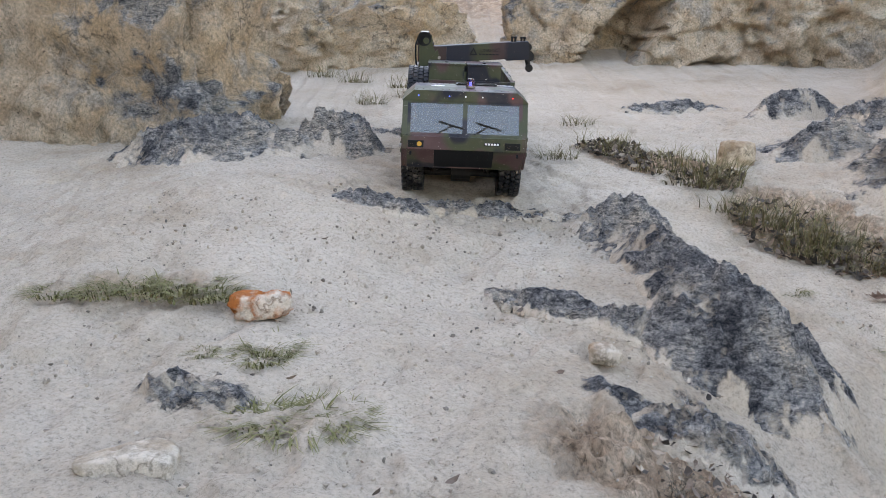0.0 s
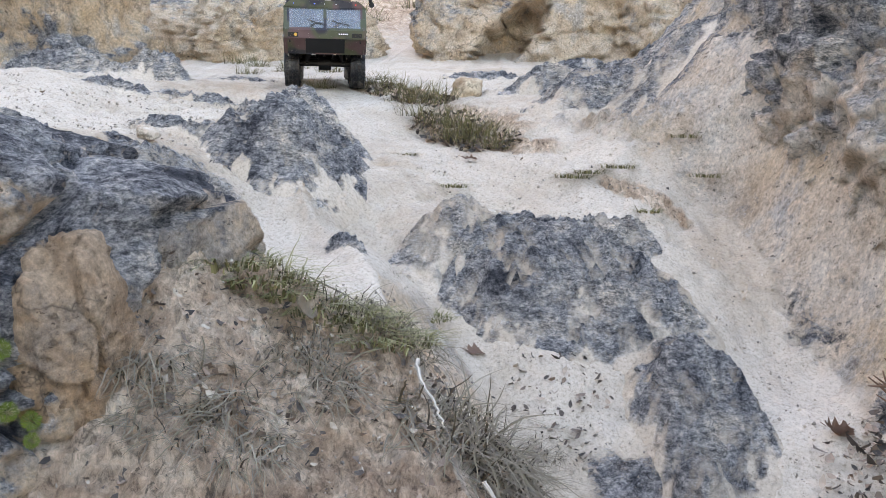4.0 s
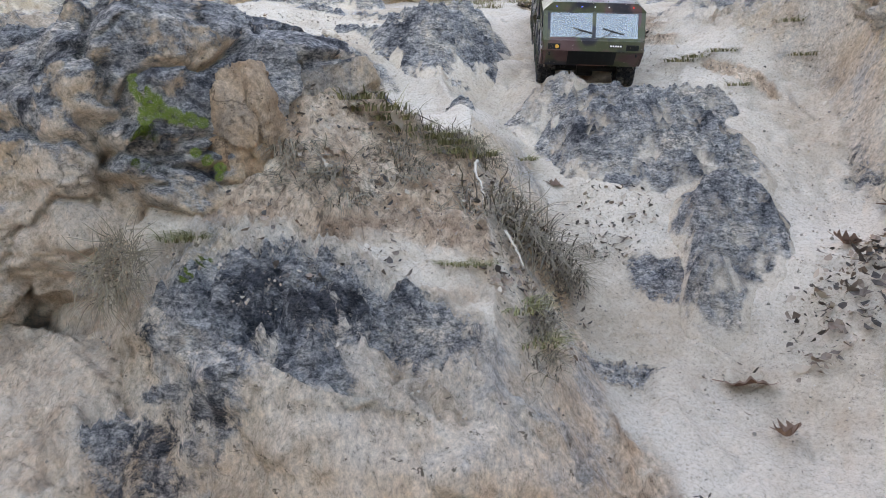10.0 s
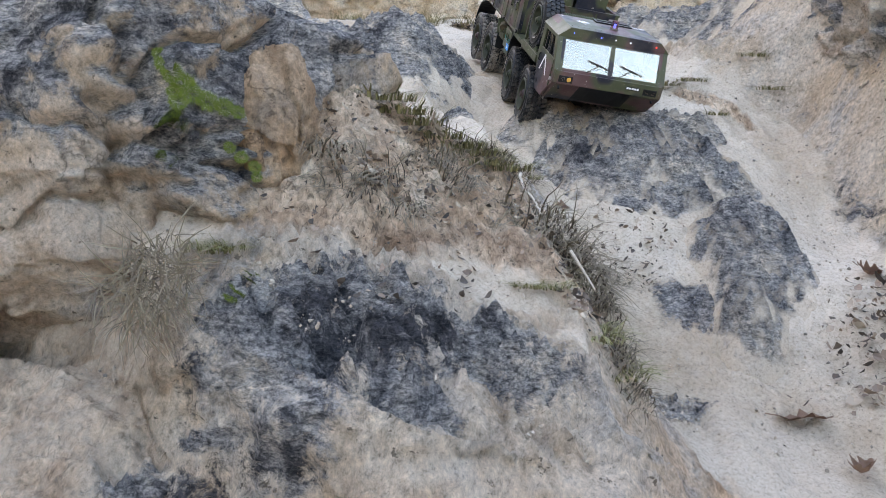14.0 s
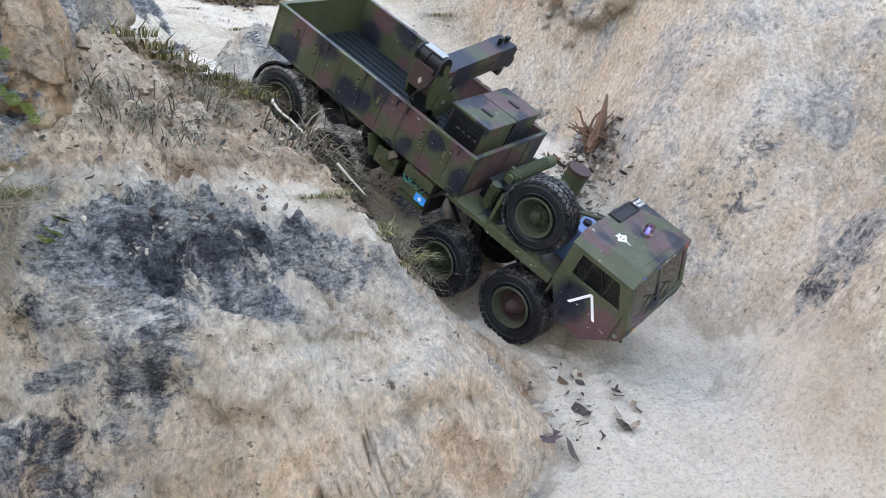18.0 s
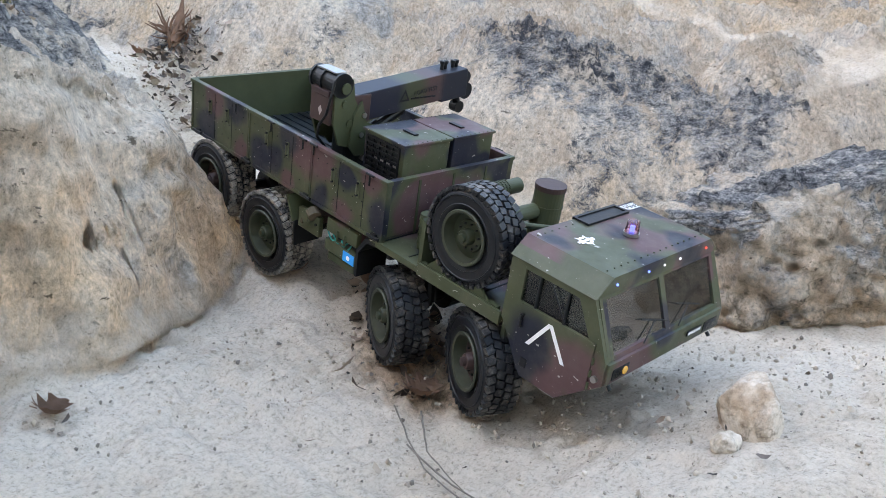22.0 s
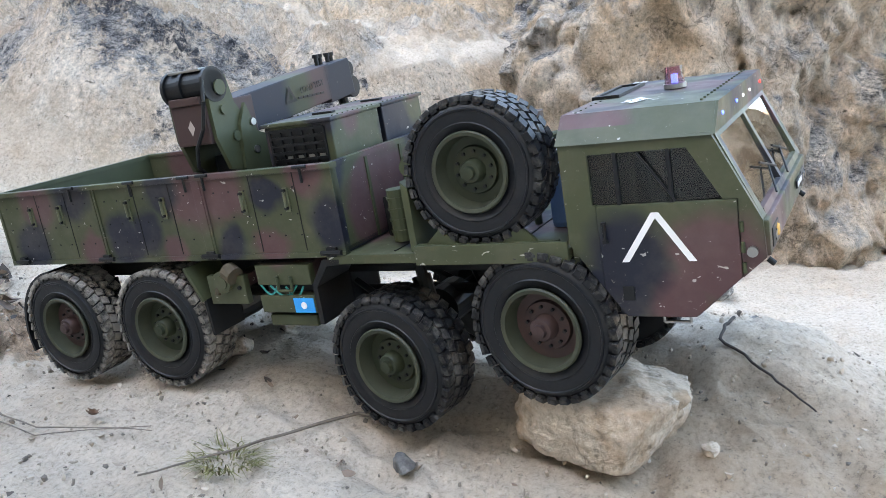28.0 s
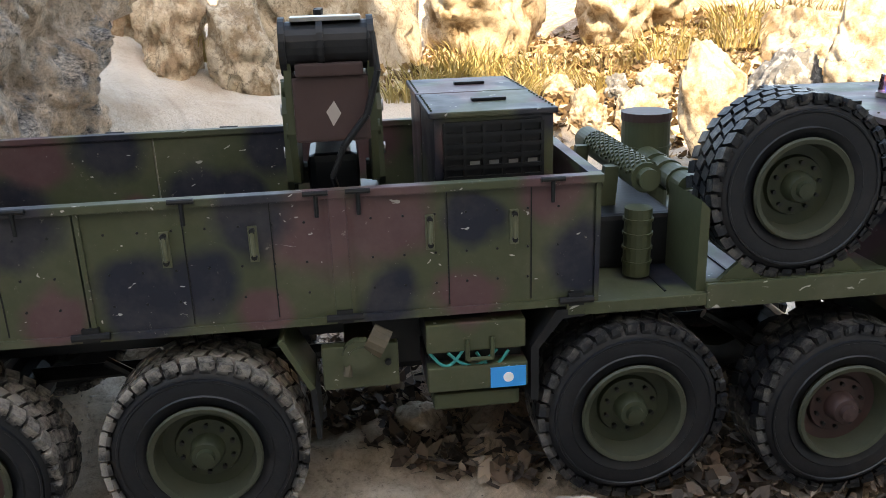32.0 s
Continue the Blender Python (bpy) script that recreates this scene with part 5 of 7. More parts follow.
    for y in (0.098, 0.104, 0.116, 0.122):
        bm = rod(bmesh.new(), (-0.279, y, 0.254), (-0.279, y, 0.264), 0.0022, 10)
        rod(bm, (-0.279, y, 0.262), (-0.279, y, 0.2655), 0.0032, 10)
        part("knob", bm, M_BLACK, boom)
    bm = rod(bmesh.new(), (-0.280, 0.128, 0.228), (-0.280, 0.134, 0.206), 0.005, 12)
    rod(bm, (-0.286, 0.134, 0.206), (-0.274, 0.134, 0.206), 0.0075, 16)
    part("hook_block", bm, M_BLACK, boom)
    # boom writing on its right side
    m = Matrix.Translation((-0.2572, 0.055, 0.2385)) @ tilt.to_matrix().to_4x4() @ pose(0, 0, 0, 90, 0, 90)
    lettering("boom_word", "LOAD TEST", 0.0075, M_BLACK, boom, m)
    bm = bmesh.new()
    for k in range(6):
        box(bm, -0.2578, 0.033 + 0.0066 * k, 0.2300, -0.2570, 0.0382 + 0.0066 * k, 0.2320)
    a = [(0.014, 0.228), (0.030, 0.229), (0.022, 0.243)]
    v = [bm.verts.new((-0.2570, y, z)) for y, z in a]
    w = [bm.verts.new((-0.2570, 0.022 + (y - 0.022) * 0.55, 0.2335 + (z - 0.2335) * 0.55)) for y, z in a]
    for i in range(3):
        bm.faces.new((v[i], v[(i + 1) % 3], w[(i + 1) % 3], w[i]))
    part("warning_mark", bm, M_BLACK, boom)
    bm = rod(bmesh.new(), (-0.274, -0.030, 0.182), (-0.274, 0.035, 0.214), 0.006, 14)
    rod(bm, (-0.274, -0.038, 0.178), (-0.274, 0.0, 0.197), 0.0085, 14)
    part("lift_cylinder", bm, M_BLACK, crane)
    bm = bmesh.new()
    pts = [(-0.2515, -0.085, 0.262), (-0.250, -0.090, 0.245), (-0.256, -0.090, 0.225), (-0.268, -0.089, 0.210), (-0.274, -0.086, 0.195), (-0.270, -0.07, 0.175)]
    for p, q in zip(pts, pts[1:]):
        rod(bm, p, q, 0.0016, 8)
    part("hose", bm, M_BLACK, crane)
    bm = bmesh.new()
    v = [bm.verts.new((-0.271 + x, -0.0865, 0.2255 + z)) for x, z in ((0, 0.006), (0.003, 0), (-0.001, -0.006), (-0.004, 0.001))]
    bm.faces.new(v)
    part("diamond_mark", bm, M_STICKER, crane, "pale diamond sticker")


def build_deck():
    bm = box(bmesh.new(), -0.160, -0.0965, 0.1165, 0.0255, 0.0965, 0.1235, 0.0008)
    for s in (-1, 1):
        box(bm, -0.085, s * 0.0975, 0.1150, 0.0255, s * 0.0945, 0.1285, 0.0006)
    deck = part("deck", bm, M_CAMO, truck)
    for x in (-0.105, -0.06, -0.015):
        bm = box(bmesh.new(), x - 0.0006, -0.09, 0.1235, x + 0.0006, 0.09, 0.1243)
        part("deck_seam", bm, M_BLACK, deck)
    # spare wheel carrier
    bm = bmesh.new()
    prism(bm, [(-0.0895, 0.1235), (-0.0845, 0.1235), (-0.0845, 0.168), (-0.0895, 0.173)], -0.093, -0.050)
    prism(bm, [(-0.0845, 0.1235), (0.018, 0.1235), (0.018, 0.1285), (-0.0845, 0.1285)], -0.0935, -0.0885)
    for x in (-0.065, -0.008):
        prism(bm, [(x - 0.012, 0.1285), (x + 0.012, 0.1285), (x, 0.139)], -0.0925, -0.0895)
    part("wheel_carrier", bm, M_GREEN, truck)
    # silencer, its shield and the intake drum
    bm = rod(bmesh.new(), (-0.104, -0.052, 0.176), (-0.104, 0.062, 0.176), 0.0085, 24)
    rod(bm, (-0.104, -0.058, 0.176), (-0.104, -0.052, 0.176), 0.006, 18)
    silencer = part("silencer", bm, M_GREEN, truck)
    bm = bmesh.new()
    for k in range(20):
        for j in range(8):
            a = radians(15 + 20 * j + (10 if k % 2 else 0))
            y = -0.048 + 0.0046 * k
            p = Vector((-0.104 + 0.0084 * math.cos(a), y, 0.176 + 0.0084 * math.sin(a)))
            q = Vector((-0.104 + 0.0096 * math.cos(a), y, 0.176 + 0.0096 * math.sin(a)))
            rod(bm, p, q, 0.0014, 5)
    part("heat_shield", bm, M_GREEN, silencer, "perforated heat shield")
    bm = rod(bmesh.new(), (-0.062, 0.064, 0.124), (-0.062, 0.064, 0.187), 0.0165, 28)
    for z in (0.145, 0.168):
        rod(bm, (-0.062, 0.064, z), (-0.062, 0.064, z + 0.002), 0.0171, 28)
    drum = part("air_intake_drum", bm, M_GREEN, truck)
    bm = rod(bmesh.new(), (-0.062, 0.064, 0.187), (-0.062, 0.064, 0.1925), 0.0172, 28)
    part("drum_cap", bm, M_BROWN, drum, "red-brown drum cap")
    bm = rod(bmesh.new(), (-0.070, -0.035, 0.163), (-0.066, 0.05, 0.163), 0.0085, 18)
    rod(bm, (-0.070, -0.035, 0.163), (-0.070, -0.035, 0.130), 0.0085, 18)
    for y in (-0.02, 0.0, 0.02):
        rod(bm, (-0.0695, y, 0.163), (-0.0690, y + 0.003, 0.163), 0.0098, 18)
    part("intake_pipe", bm, M_GREEN, truck)
    bm = rod(bmesh.new(), (-0.112, -0.064, 0.125), (-0.112, -0.064, 0.163), 0.0075, 16)
    for z in (0.132, 0.140, 0.148, 0.156):
        rod(bm, (-0.112, -0.064, z), (-0.112, -0.064, z + 0.0016), 0.0083, 16)
    part("filter_can", bm, M_GREEN, truck)
    for y in (-0.030, 0.030):
        part("silencer_stand", prism(bmesh.new(), [(-0.128, 0.1235), (-0.116, 0.1235), (-0.112, 0.178), (-0.120, 0.178)], y, y + 0.006), M_GREEN, truck)
    bm = box(bmesh.new(), -0.135, -0.05, 0.1235, -0.085, 0.06, 0.155, 0.003)
    part("engine_cover", bm, M_BLACK, truck)
    bm = box(bmesh.new(), -0.004, -0.046, 0.1235, 0.022, 0.004, 0.176, 0.004)
    tank = part("coolant_tank", bm, M_TANK, truck, "pale blue plastic tank behind the cab")
    part("tank_cap", rod(bmesh.new(), (0.009, -0.021, 0.176), (0.009, -0.021, 0.181), 0.006, 16), M_BLACK, tank)
    bm = bmesh.new()
    for p, q in (((-0.02, -0.03, 0.1235), (-0.02, -0.03, 0.182)), ((-0.02, -0.03, 0.182), (0.02, 0.0, 0.186)), ((0.02, 0.0, 0.186), (0.022, 0.045, 0.186))):
        rod(bm, p, q, 0.0028, 10)
    part("fuel_hose", bm, M_GREEN, truck)
    # battery box with cables, flag and step on the right, plain tank on the left
    bm = box(bmesh.new(), -0.233, -0.0945, 0.1005, -0.181, -0.052, 0.1165, 0.001)
    battery = part("battery_box", bm, M_CAMO, truck)
    bm = box(bmesh.new(), -0.233, -0.0955, 0.0785, -0.180, -0.052, 0.0925, 0.001)
    part("lower_tray", bm, M_CAMO, battery)
    bm = box(bmesh.new(), -0.230, -0.0925, 0.0665, -0.184, -0.055, 0.0755, 0.0015)
    part("step_board", bm, M_GREEN, battery)
    bm = box(bmesh.new(), -0.231, -0.086, 0.0925, -0.182, -0.055, 0.1005)
    part("battery_core", bm, M_BLACK, battery)
    for k, (xa, xb) in enumerate(((-0.2315, -0.214), (-0.222, -0.196), (-0.207, -0.190))):
        path = [Vector((xa + (xb - xa) * i / 8, -0.0935, 0.101 - 0.0085 * math.sin(math.pi * i / 8) - 0.001 * k)) for i in range(9)]
        bm, rings = bmesh.new(), []
        for i, p in enumerate(path):
            d = (path[min(i + 1, 8)] - path[max(i - 1, 0)]).normalized()
            u = Vector((d.z, 0, -d.x))
            rings.append([bm.verts.new(p + 0.0009 * (u * math.cos(a * math.pi / 3) + Vector((0, math.sin(a * math.pi / 3), 0)))) for a in range(6)])
        for p, q in zip(rings, rings[1:]):
            for a in range(6):
                bm.faces.new((p[a], p[(a + 1) % 6], q[(a + 1) % 6], q[a]))
        part("cable", bm, M_CABLE, battery, "loose teal cable")
    bm = bmesh.new()
    for p, q in (((-0.212, -0.096, 0.108), (-0.212, -0.096, 0.0965)), ((-0.212, -0.096, 0.0965), (-0.199, -0.096, 0.0965)), ((-0.199, -0.096, 0.0965), (-0.199, -0.096, 0.108))):
        rod(bm, p, q, 0.0012, 8)
    part("box_handle", bm, M_GREEN, battery)
    bm = box(bmesh.new(), -0.2000, -0.0962, 0.0790, -0.1812, -0.0955, 0.0905)
    flag = part("flag_sticker", bm, M_BLUE, battery, "sky-blue flag sticker with a pale emblem")
    bm = rod(bmesh.new(), (-0.1906, -0.0963, 0.0848), (-0.1906, -0.0966, 0.0848), 0.0028, 14)
    part("emblem", bm, M_WHITE, flag)
    bm = rod(bmesh.new(), (-0.233, 0.075, 0.095), (-0.180, 0.075, 0.095), 0.021, 24)
    part("fuel_tank", bm, M_GREEN, truck)


def build_chassis():
    bm = bmesh.new()
    for y in (-0.038, 0.038):
        box(bm, -0.520, y - 0.005, 0.094, 0.095, y + 0.005, 0.1165)
    for x in (-0.515, -0.43, -0.40, -0.30, -0.24, -0.17, -0.06, 0.02, 0.08):
        box(bm, x - 0.006, -0.038, 0.096, x + 0.006, 0.038, 0.114)
    part("chassis_frame", bm, M_BLACK, truck)
    bm = rod(bmesh.new(), (-0.47, 0, 0.062), (0.0, 0, 0.066), 0.0048, 10)
    box(bm, -0.26, -0.024, 0.058, -0.2, 0.024, 0.094, 0.005)
    part("drive_shaft", bm, M_BLACK, truck)
    for s in (-1, 1):
        # valve bracket ahead of the rear axles
        bm = box(bmesh.new(), -0.2865, s * 0.088, 0.0845, -0.2475, s * 0.094, 0.1085, 0.001)
        rod(bm, (-0.267, s * 0.093, 0.104), (-0.267, s * 0.099, 0.104), 0.009, 18)
        rod(bm, (-0.267, s * 0.099, 0.104), (-0.267, s * 0.1, 0.104), 0.006, 18)
        box(bm, -0.275, s * 0.04, 0.094, -0.259, s * 0.09, 0.104)
        bracket = part("valve_bracket", bm, M_CAMO, truck)
        bm = rod(bmesh.new(), (-0.262, s * 0.094, 0.113), (-0.2535, s * 0.096, 0.1085), 0.0075, 14)
        rod(bm, (-0.272, s * 0.096, 0.103), (-0.274, s * 0.0985, 0.094), 0.0024, 8)
        part("lever", bm, M_DUSTY, bracket, "dusty lever clogged with earth")
        bm = rod(bmesh.new(), (-0.253, s * 0.0938, 0.0985), (-0.253, s * 0.0955, 0.0985), 0.0017, 10)
        part("bolt", bm, M_BLACK, bracket)
        bm = prism(bmesh.new(), [(-0.3075, 0.115), (-0.3045, 0.1165), (-0.2905, 0.0885), (-0.2935, 0.0870)], s * 0.098, s * 0.060, 0.0004)
        part("mud_guard", bm, M_GREEN, truck)
        bm = prism(bmesh.new(), [(-0.2935, 0.089), (-0.2905, 0.089), (-0.2895, 0.058), (-0.2920, 0.058)], s * 0.096, s * 0.060)
        part("mud_flap", bm, M_BLACK, truck)
        bm = bmesh.new()
        arc = [(-0.474 + 0.062 * math.cos(radians(a)), 0.052 + 0.064 * math.sin(radians(a))) for a in range(95, 196, 10)]
        arc2 = [(-0.474 + 0.059 * math.cos(radians(a)), 0.052 + 0.061 * math.sin(radians(a))) for a in range(95, 196, 10)]
        prism(bm, arc + arc2[::-1], s * 0.097, s * 0.056)
        part("rear_fender", bm, M_BLACK, truck)
        bm = prism(bmesh.new(), [(-0.165, 0.1205), (-0.150, 0.1205), (-0.150, 0.1165), (-0.162, 0.1155), (-0.1745, 0.0995), (-0.1745, 0.0700), (-0.1785, 0.0700), (-0.1785, 0.101)], s * 0.0965, s * 0.055)
        part("fender", bm, M_BLACK, truck)
    for x in AXLES:
        bm = rod(bmesh.new(), (x, -0.07, 0.053), (x, 0.07, 0.053), 0.0075, 14)
        rod(bm, (x, -0.016, 0.053), (x, 0.016, 0.053), 0.017, 18)
        for y in (-0.046, 0.046):
            rod(bm, (x + 0.012, y, 0.053), (x + 0.004, y * 0.9, 0.105), 0.0045, 10)
            rod(bm, (x + 0.012, y, 0.058), (x + 0.004, y * 0.9, 0.090), 0.0075, 12)
            rod(bm, (x, y, 0.048), (x - 0.06, y * 0.8, 0.085), 0.003, 8)
        part("axle", bm, M_BLACK, truck)


AXLES = (0.002, -0.122, -0.349, -0.474)
WHEEL_R = 0.0535


def tread(bm, w):
    """Staggered rows of blocks and shoulder lugs."""
    for row, y, half in ((0, -0.0135, 0.0045), (1, -0.0050, 0.0040), (0, 0.0045, 0.0040), (1, 0.0135, 0.0045)):
        for k in range(36):
            a = 2 * math.pi * (k + 0.5 * row) / 36
            m = pose(0, 0, 0, 0, -math.degrees(a), 0) @ pose(0.0509, y, 0, 0, 0, 0) @ pose(0, 0, 0, 16 if y * (1 if row else -1) > 0 else -16)
            made = bmesh.ops.create_cube(bm, size=1.0, matrix=m @ Matrix.Diagonal((0.0036, half * 2, 0.0070, 1)))["verts"]
            out = [v for v in made if (v.co.x ** 2 + v.co.z ** 2) ** 0.5 > 0.0512]
            bmesh.ops.scale(bm, vec=(1, 0.86, 1), verts=out, space=Matrix.Translation((0, -y, 0)))
    for k in range(36):
        for y, row in ((-w + 0.0012, 0), (w - 0.0012, 1)):
            a = 2 * math.pi * (k + 0.5 * row) / 36
            m = pose(0, 0, 0, 0, -math.degrees(a), 0) @ pose(0.0490, y, 0)
            bmesh.ops.create_cube(bm, size=1.0, matrix=m @ Matrix.Diagonal((0.0038, 0.0022, 0.0056, 1)))


def wheel_meshes():
    w = 0.0175
    profile = [(0.0285, -w + 0.002), (0.033, -w - 0.0005), (0.0345, -w - 0.0013), (0.0352, -w - 0.0005), (0.040, -w - 0.0012), (0.0425, -w - 0.0008), (0.0430, -w - 0.0015), (0.0440, -w - 0.0015), (0.0444, -w - 0.0002), (0.0462, -w + 0.0005), (0.0492, -w + 0.004), (0.0500, -w + 0.010), (0.0502, 0),
               (0.0500, w - 0.010), (0.0492, w - 0.004), (0.0462, w - 0.0005), (0.040, w + 0.0012), (0.033, w + 0.0005), (0.0285, w - 0.002)]
    meshes = []
    for name in ("tyre", "tread"):
        bm = bmesh.new()
        if name == "tyre":
            smooth_faces(lathe(bm, profile, 56))
        else:
            tread(bm, w)
        me = bpy.data.meshes.new(name)
        bmesh.ops.recalc_face_normals(bm, faces=bm.faces)
        bm.to_mesh(me)
        bm.free()
        me.set_sharp_from_angle(angle=radians(30))
        r = [(v.co.x ** 2 + v.co.z ** 2) ** 0.5 for v in me.vertices]
        me.attributes.new("tread", "FLOAT", "POINT").data.foreach_set("value", [min(1, max(0, (v - 0.0472) / 0.004)) for v in r])
        meshes.append(me)
    # rim, outer side towards -y
    rim_line = [(0.0290, w - 0.003), (0.0275, 0.0), (0.0262, -w + 0.004), (0.0293, -w - 0.0012), (0.0283, -w - 0.0026), (0.0258, -w - 0.0018), (0.0250, -w + 0.0065), (0.0235, -w + 0.0105),
                (0.0175, -w + 0.0110), (0.0165, -w + 0.0085), (0.0090, -w + 0.0078), (0.0082, -w + 0.0010), (0.0072, -w - 0.0005), (0.0048, -w - 0.0008), (0.0044, -w - 0.0040), (0.0001, -w - 0.0044)]
    rims = []
    for name, line in (("rim", rim_line[:8]), ("hub", rim_line[7:])):
        bm = smooth_faces(lathe(bmesh.new(), line, 40))
        me = bpy.data.meshes.new(name)
        bm.to_mesh(me)
        bm.free()
        me.set_sharp_from_angle(angle=radians(28))
        rims.append(me)
    bm = bmesh.new()
    rod(bm, (0, -w + 0.0087, 0), (0, -w + 0.0060, 0), 0.0012, 6)
    bolts = bpy.data.meshes.new("wheel_bolt")
    bm.to_mesh(bolts)
    bm.free()
    return meshes, rims, bolts


(TYRE, TREAD), (RIM, HUB), BOLTS = wheel_meshes()
HUB_BROWN = HUB.copy()
TYRE.materials.append(M_TYRE)
TREAD_MUD = TREAD.copy()
TREAD.materials.append(M_TYRE)
TREAD_MUD.materials.append(M_MUDTYRE)
RIM.materials.append(M_RIM)
HUB.materials.append(M_DARKGREEN)
HUB_BROWN.materials.append(M_BROWN)
BOLTS.materials.append(M_BLACK)


def wheel(m, parent, hub=None, tread_mesh=None):
    w = new("wheel")
    w.parent = parent
    w.matrix_local = m
    for name, me in (("tyre", TYRE), ("tread", tread_mesh or TREAD), ("rim", RIM), ("hub", hub or HUB)):
        ob = new(name, me)
        ob.parent = w
        if name == "tread":
            ob["kind"] = "stuff"
    for k in range(10):
        a = 2 * math.pi * k / 10
        ob = new("wheel_bolt", BOLTS)
        ob.parent = w
        ob.matrix_local = pose(0.0135 * math.cos(a), 0, 0.0135 * math.sin(a))
    return w


build_cab()
build_bed()
build_lockers()
build_crane()
build_deck()
build_chassis()
WHEELS = []
for i, ax in enumerate(AXLES):
    for s in (-1, 1):
        w = wheel(pose(ax, s * 0.0805, WHEEL_R, 0, 0, 0 if s < 0 else 180), truck, HUB_BROWN if i in (0, 3) else HUB, TREAD_MUD if i > 1 else TREAD)
        WHEELS.append((w, ax, s))
spare = wheel(pose(-0.0355, -0.0767, 0.1755, 0, 25, 0) @ Matrix.Scale(0.93, 4), truck)
spare.name = "spare_wheel"


# ---- loose stones ----
def two_tone(name, a, b, scale=14, level=0.5):
    n = Nodes(name)
    f = n.ramp(n.noise(scale, 5, 0.65), (level - 0.06, 0.0), (level + 0.06, 1.0))
    c = n.mix(f, a, b)
    fine = n.ramp(n.noise(110, 7, 0.8), (0.3, 0.35), (0.5, 0.95), (0.7, 1.25))
    c = n.mix(0.85, c, fine, "MULTIPLY")
    c = n.mix(n.math("MULTIPLY", cracks(n, 9), 0.7), c, tuple(v * 0.25 for v in a))
    return n.finish(c, 0.85, 0, [(n.noise(60, 7, 0.72), 0.7, 0.006), (n.noise(260, 4, 0.7), 0.5, 0.002)], 0.25)


M_ORANGE = two_tone("orange_and_white_stone", (0.42, 0.13, 0.035), (0.62, 0.52, 0.42), 22, 0.52)
M_PALE = two_tone("pale_sandstone", (0.42, 0.33, 0.24), (0.58, 0.50, 0.41), 12, 0.45)
M_BROWNSTONE = two_tone("brown_sandstone", (0.36, 0.25, 0.16), (0.55, 0.43, 0.30), 16, 0.5)
M_BUFF = two_tone("buff_sandstone", (0.42, 0.315, 0.225), (0.56, 0.475, 0.385), 15, 0.48)
M_GREYSTONE = two_tone("grey_stone", (0.15, 0.145, 0.14), (0.42, 0.40, 0.37), 26, 0.55)
M_SUNROCK = two_tone("bleached_rock", (0.24, 0.17, 0.105), (0.47, 0.39, 0.29), 9, 0.46)


def loose(name, x, y, size, seed, material, label, turn=0, sink=0.22, z=None, cuts=4, rough=0.05):
    return stone(name, x, y, size, seed, material, label, turn, sink, z, cuts=cuts, facets=12, rough=rough, crust_up=0.0)


loose("stone", -0.20, 0.895, (0.066, 0.048, 0.036), 161, M_ORANGE, "rounded orange and white stone lying on sand", rough=0.09)
loose("stone", 0.172, 0.838, (0.036, 0.028, 0.026), 62, M_BUFF, "small pale stone beside the dark rock")
loose("stone", 0.604, 1.718, (0.09, 0.07, 0.075), 64, M_BROWNSTONE, "brown stone among dry grass", sink=0.35)
loose("stone", -0.241, 0.593, (0.075, 0.05, 0.03), 65, M_PALE, "flat pale stone in the sand", sink=0.4)
loose("stone", 1.259, -1.137, (0.045, 0.035, 0.022), 66, M_GREYSTONE, "grey stone on the gully floor")
loose("stone", 1.42, -1.09, (0.05, 0.04, 0.026), 67, M_GREYSTONE, "grey stone at the foot of the boulder")
loose("stone", 0.562, -0.459, (0.036, 0.026, 0.018), 68, M_BROWNSTONE, "flat brown stone on the sand", sink=0.55)
loose("stone", 0.470, -1.33, (0.07, 0.05, 0.04), 69, M_PALE, "white stone on the littered floor")
loose("pebble", 0.718, -0.851, (0.022, 0.014, 0.012), 70, M_GREYSTONE, "small grey pebble on sand", turn=40)
loose("pebble", 0.754, -1.058, (0.016, 0.012, 0.008), 71, M_PALE, "small white pebble on sand")
loose("pebble", 0.867, -0.637, (0.026, 0.02, 0.02), 72, M_PALE, "whitish crystal pebble on sand")
loose("pebble", 1.002, 0.484, (0.02, 0.016, 0.012), 73, M_GREYSTONE, "bluish pebble on the sand slope")
stone_b = loose("stone", 0.80, -0.98, (0.152, 0.122, 0.066), 74, M_BUFF, "buff block of sandstone under the wheels", sink=0.3, cuts=5, rough=0.04)
stone_a = loose("stone", 0.965, -0.63, (0.066, 0.056, 0.064), 75, M_BUFF, "pale upright lump of sandstone", sink=0.4, cuts=5, rough=0.03)

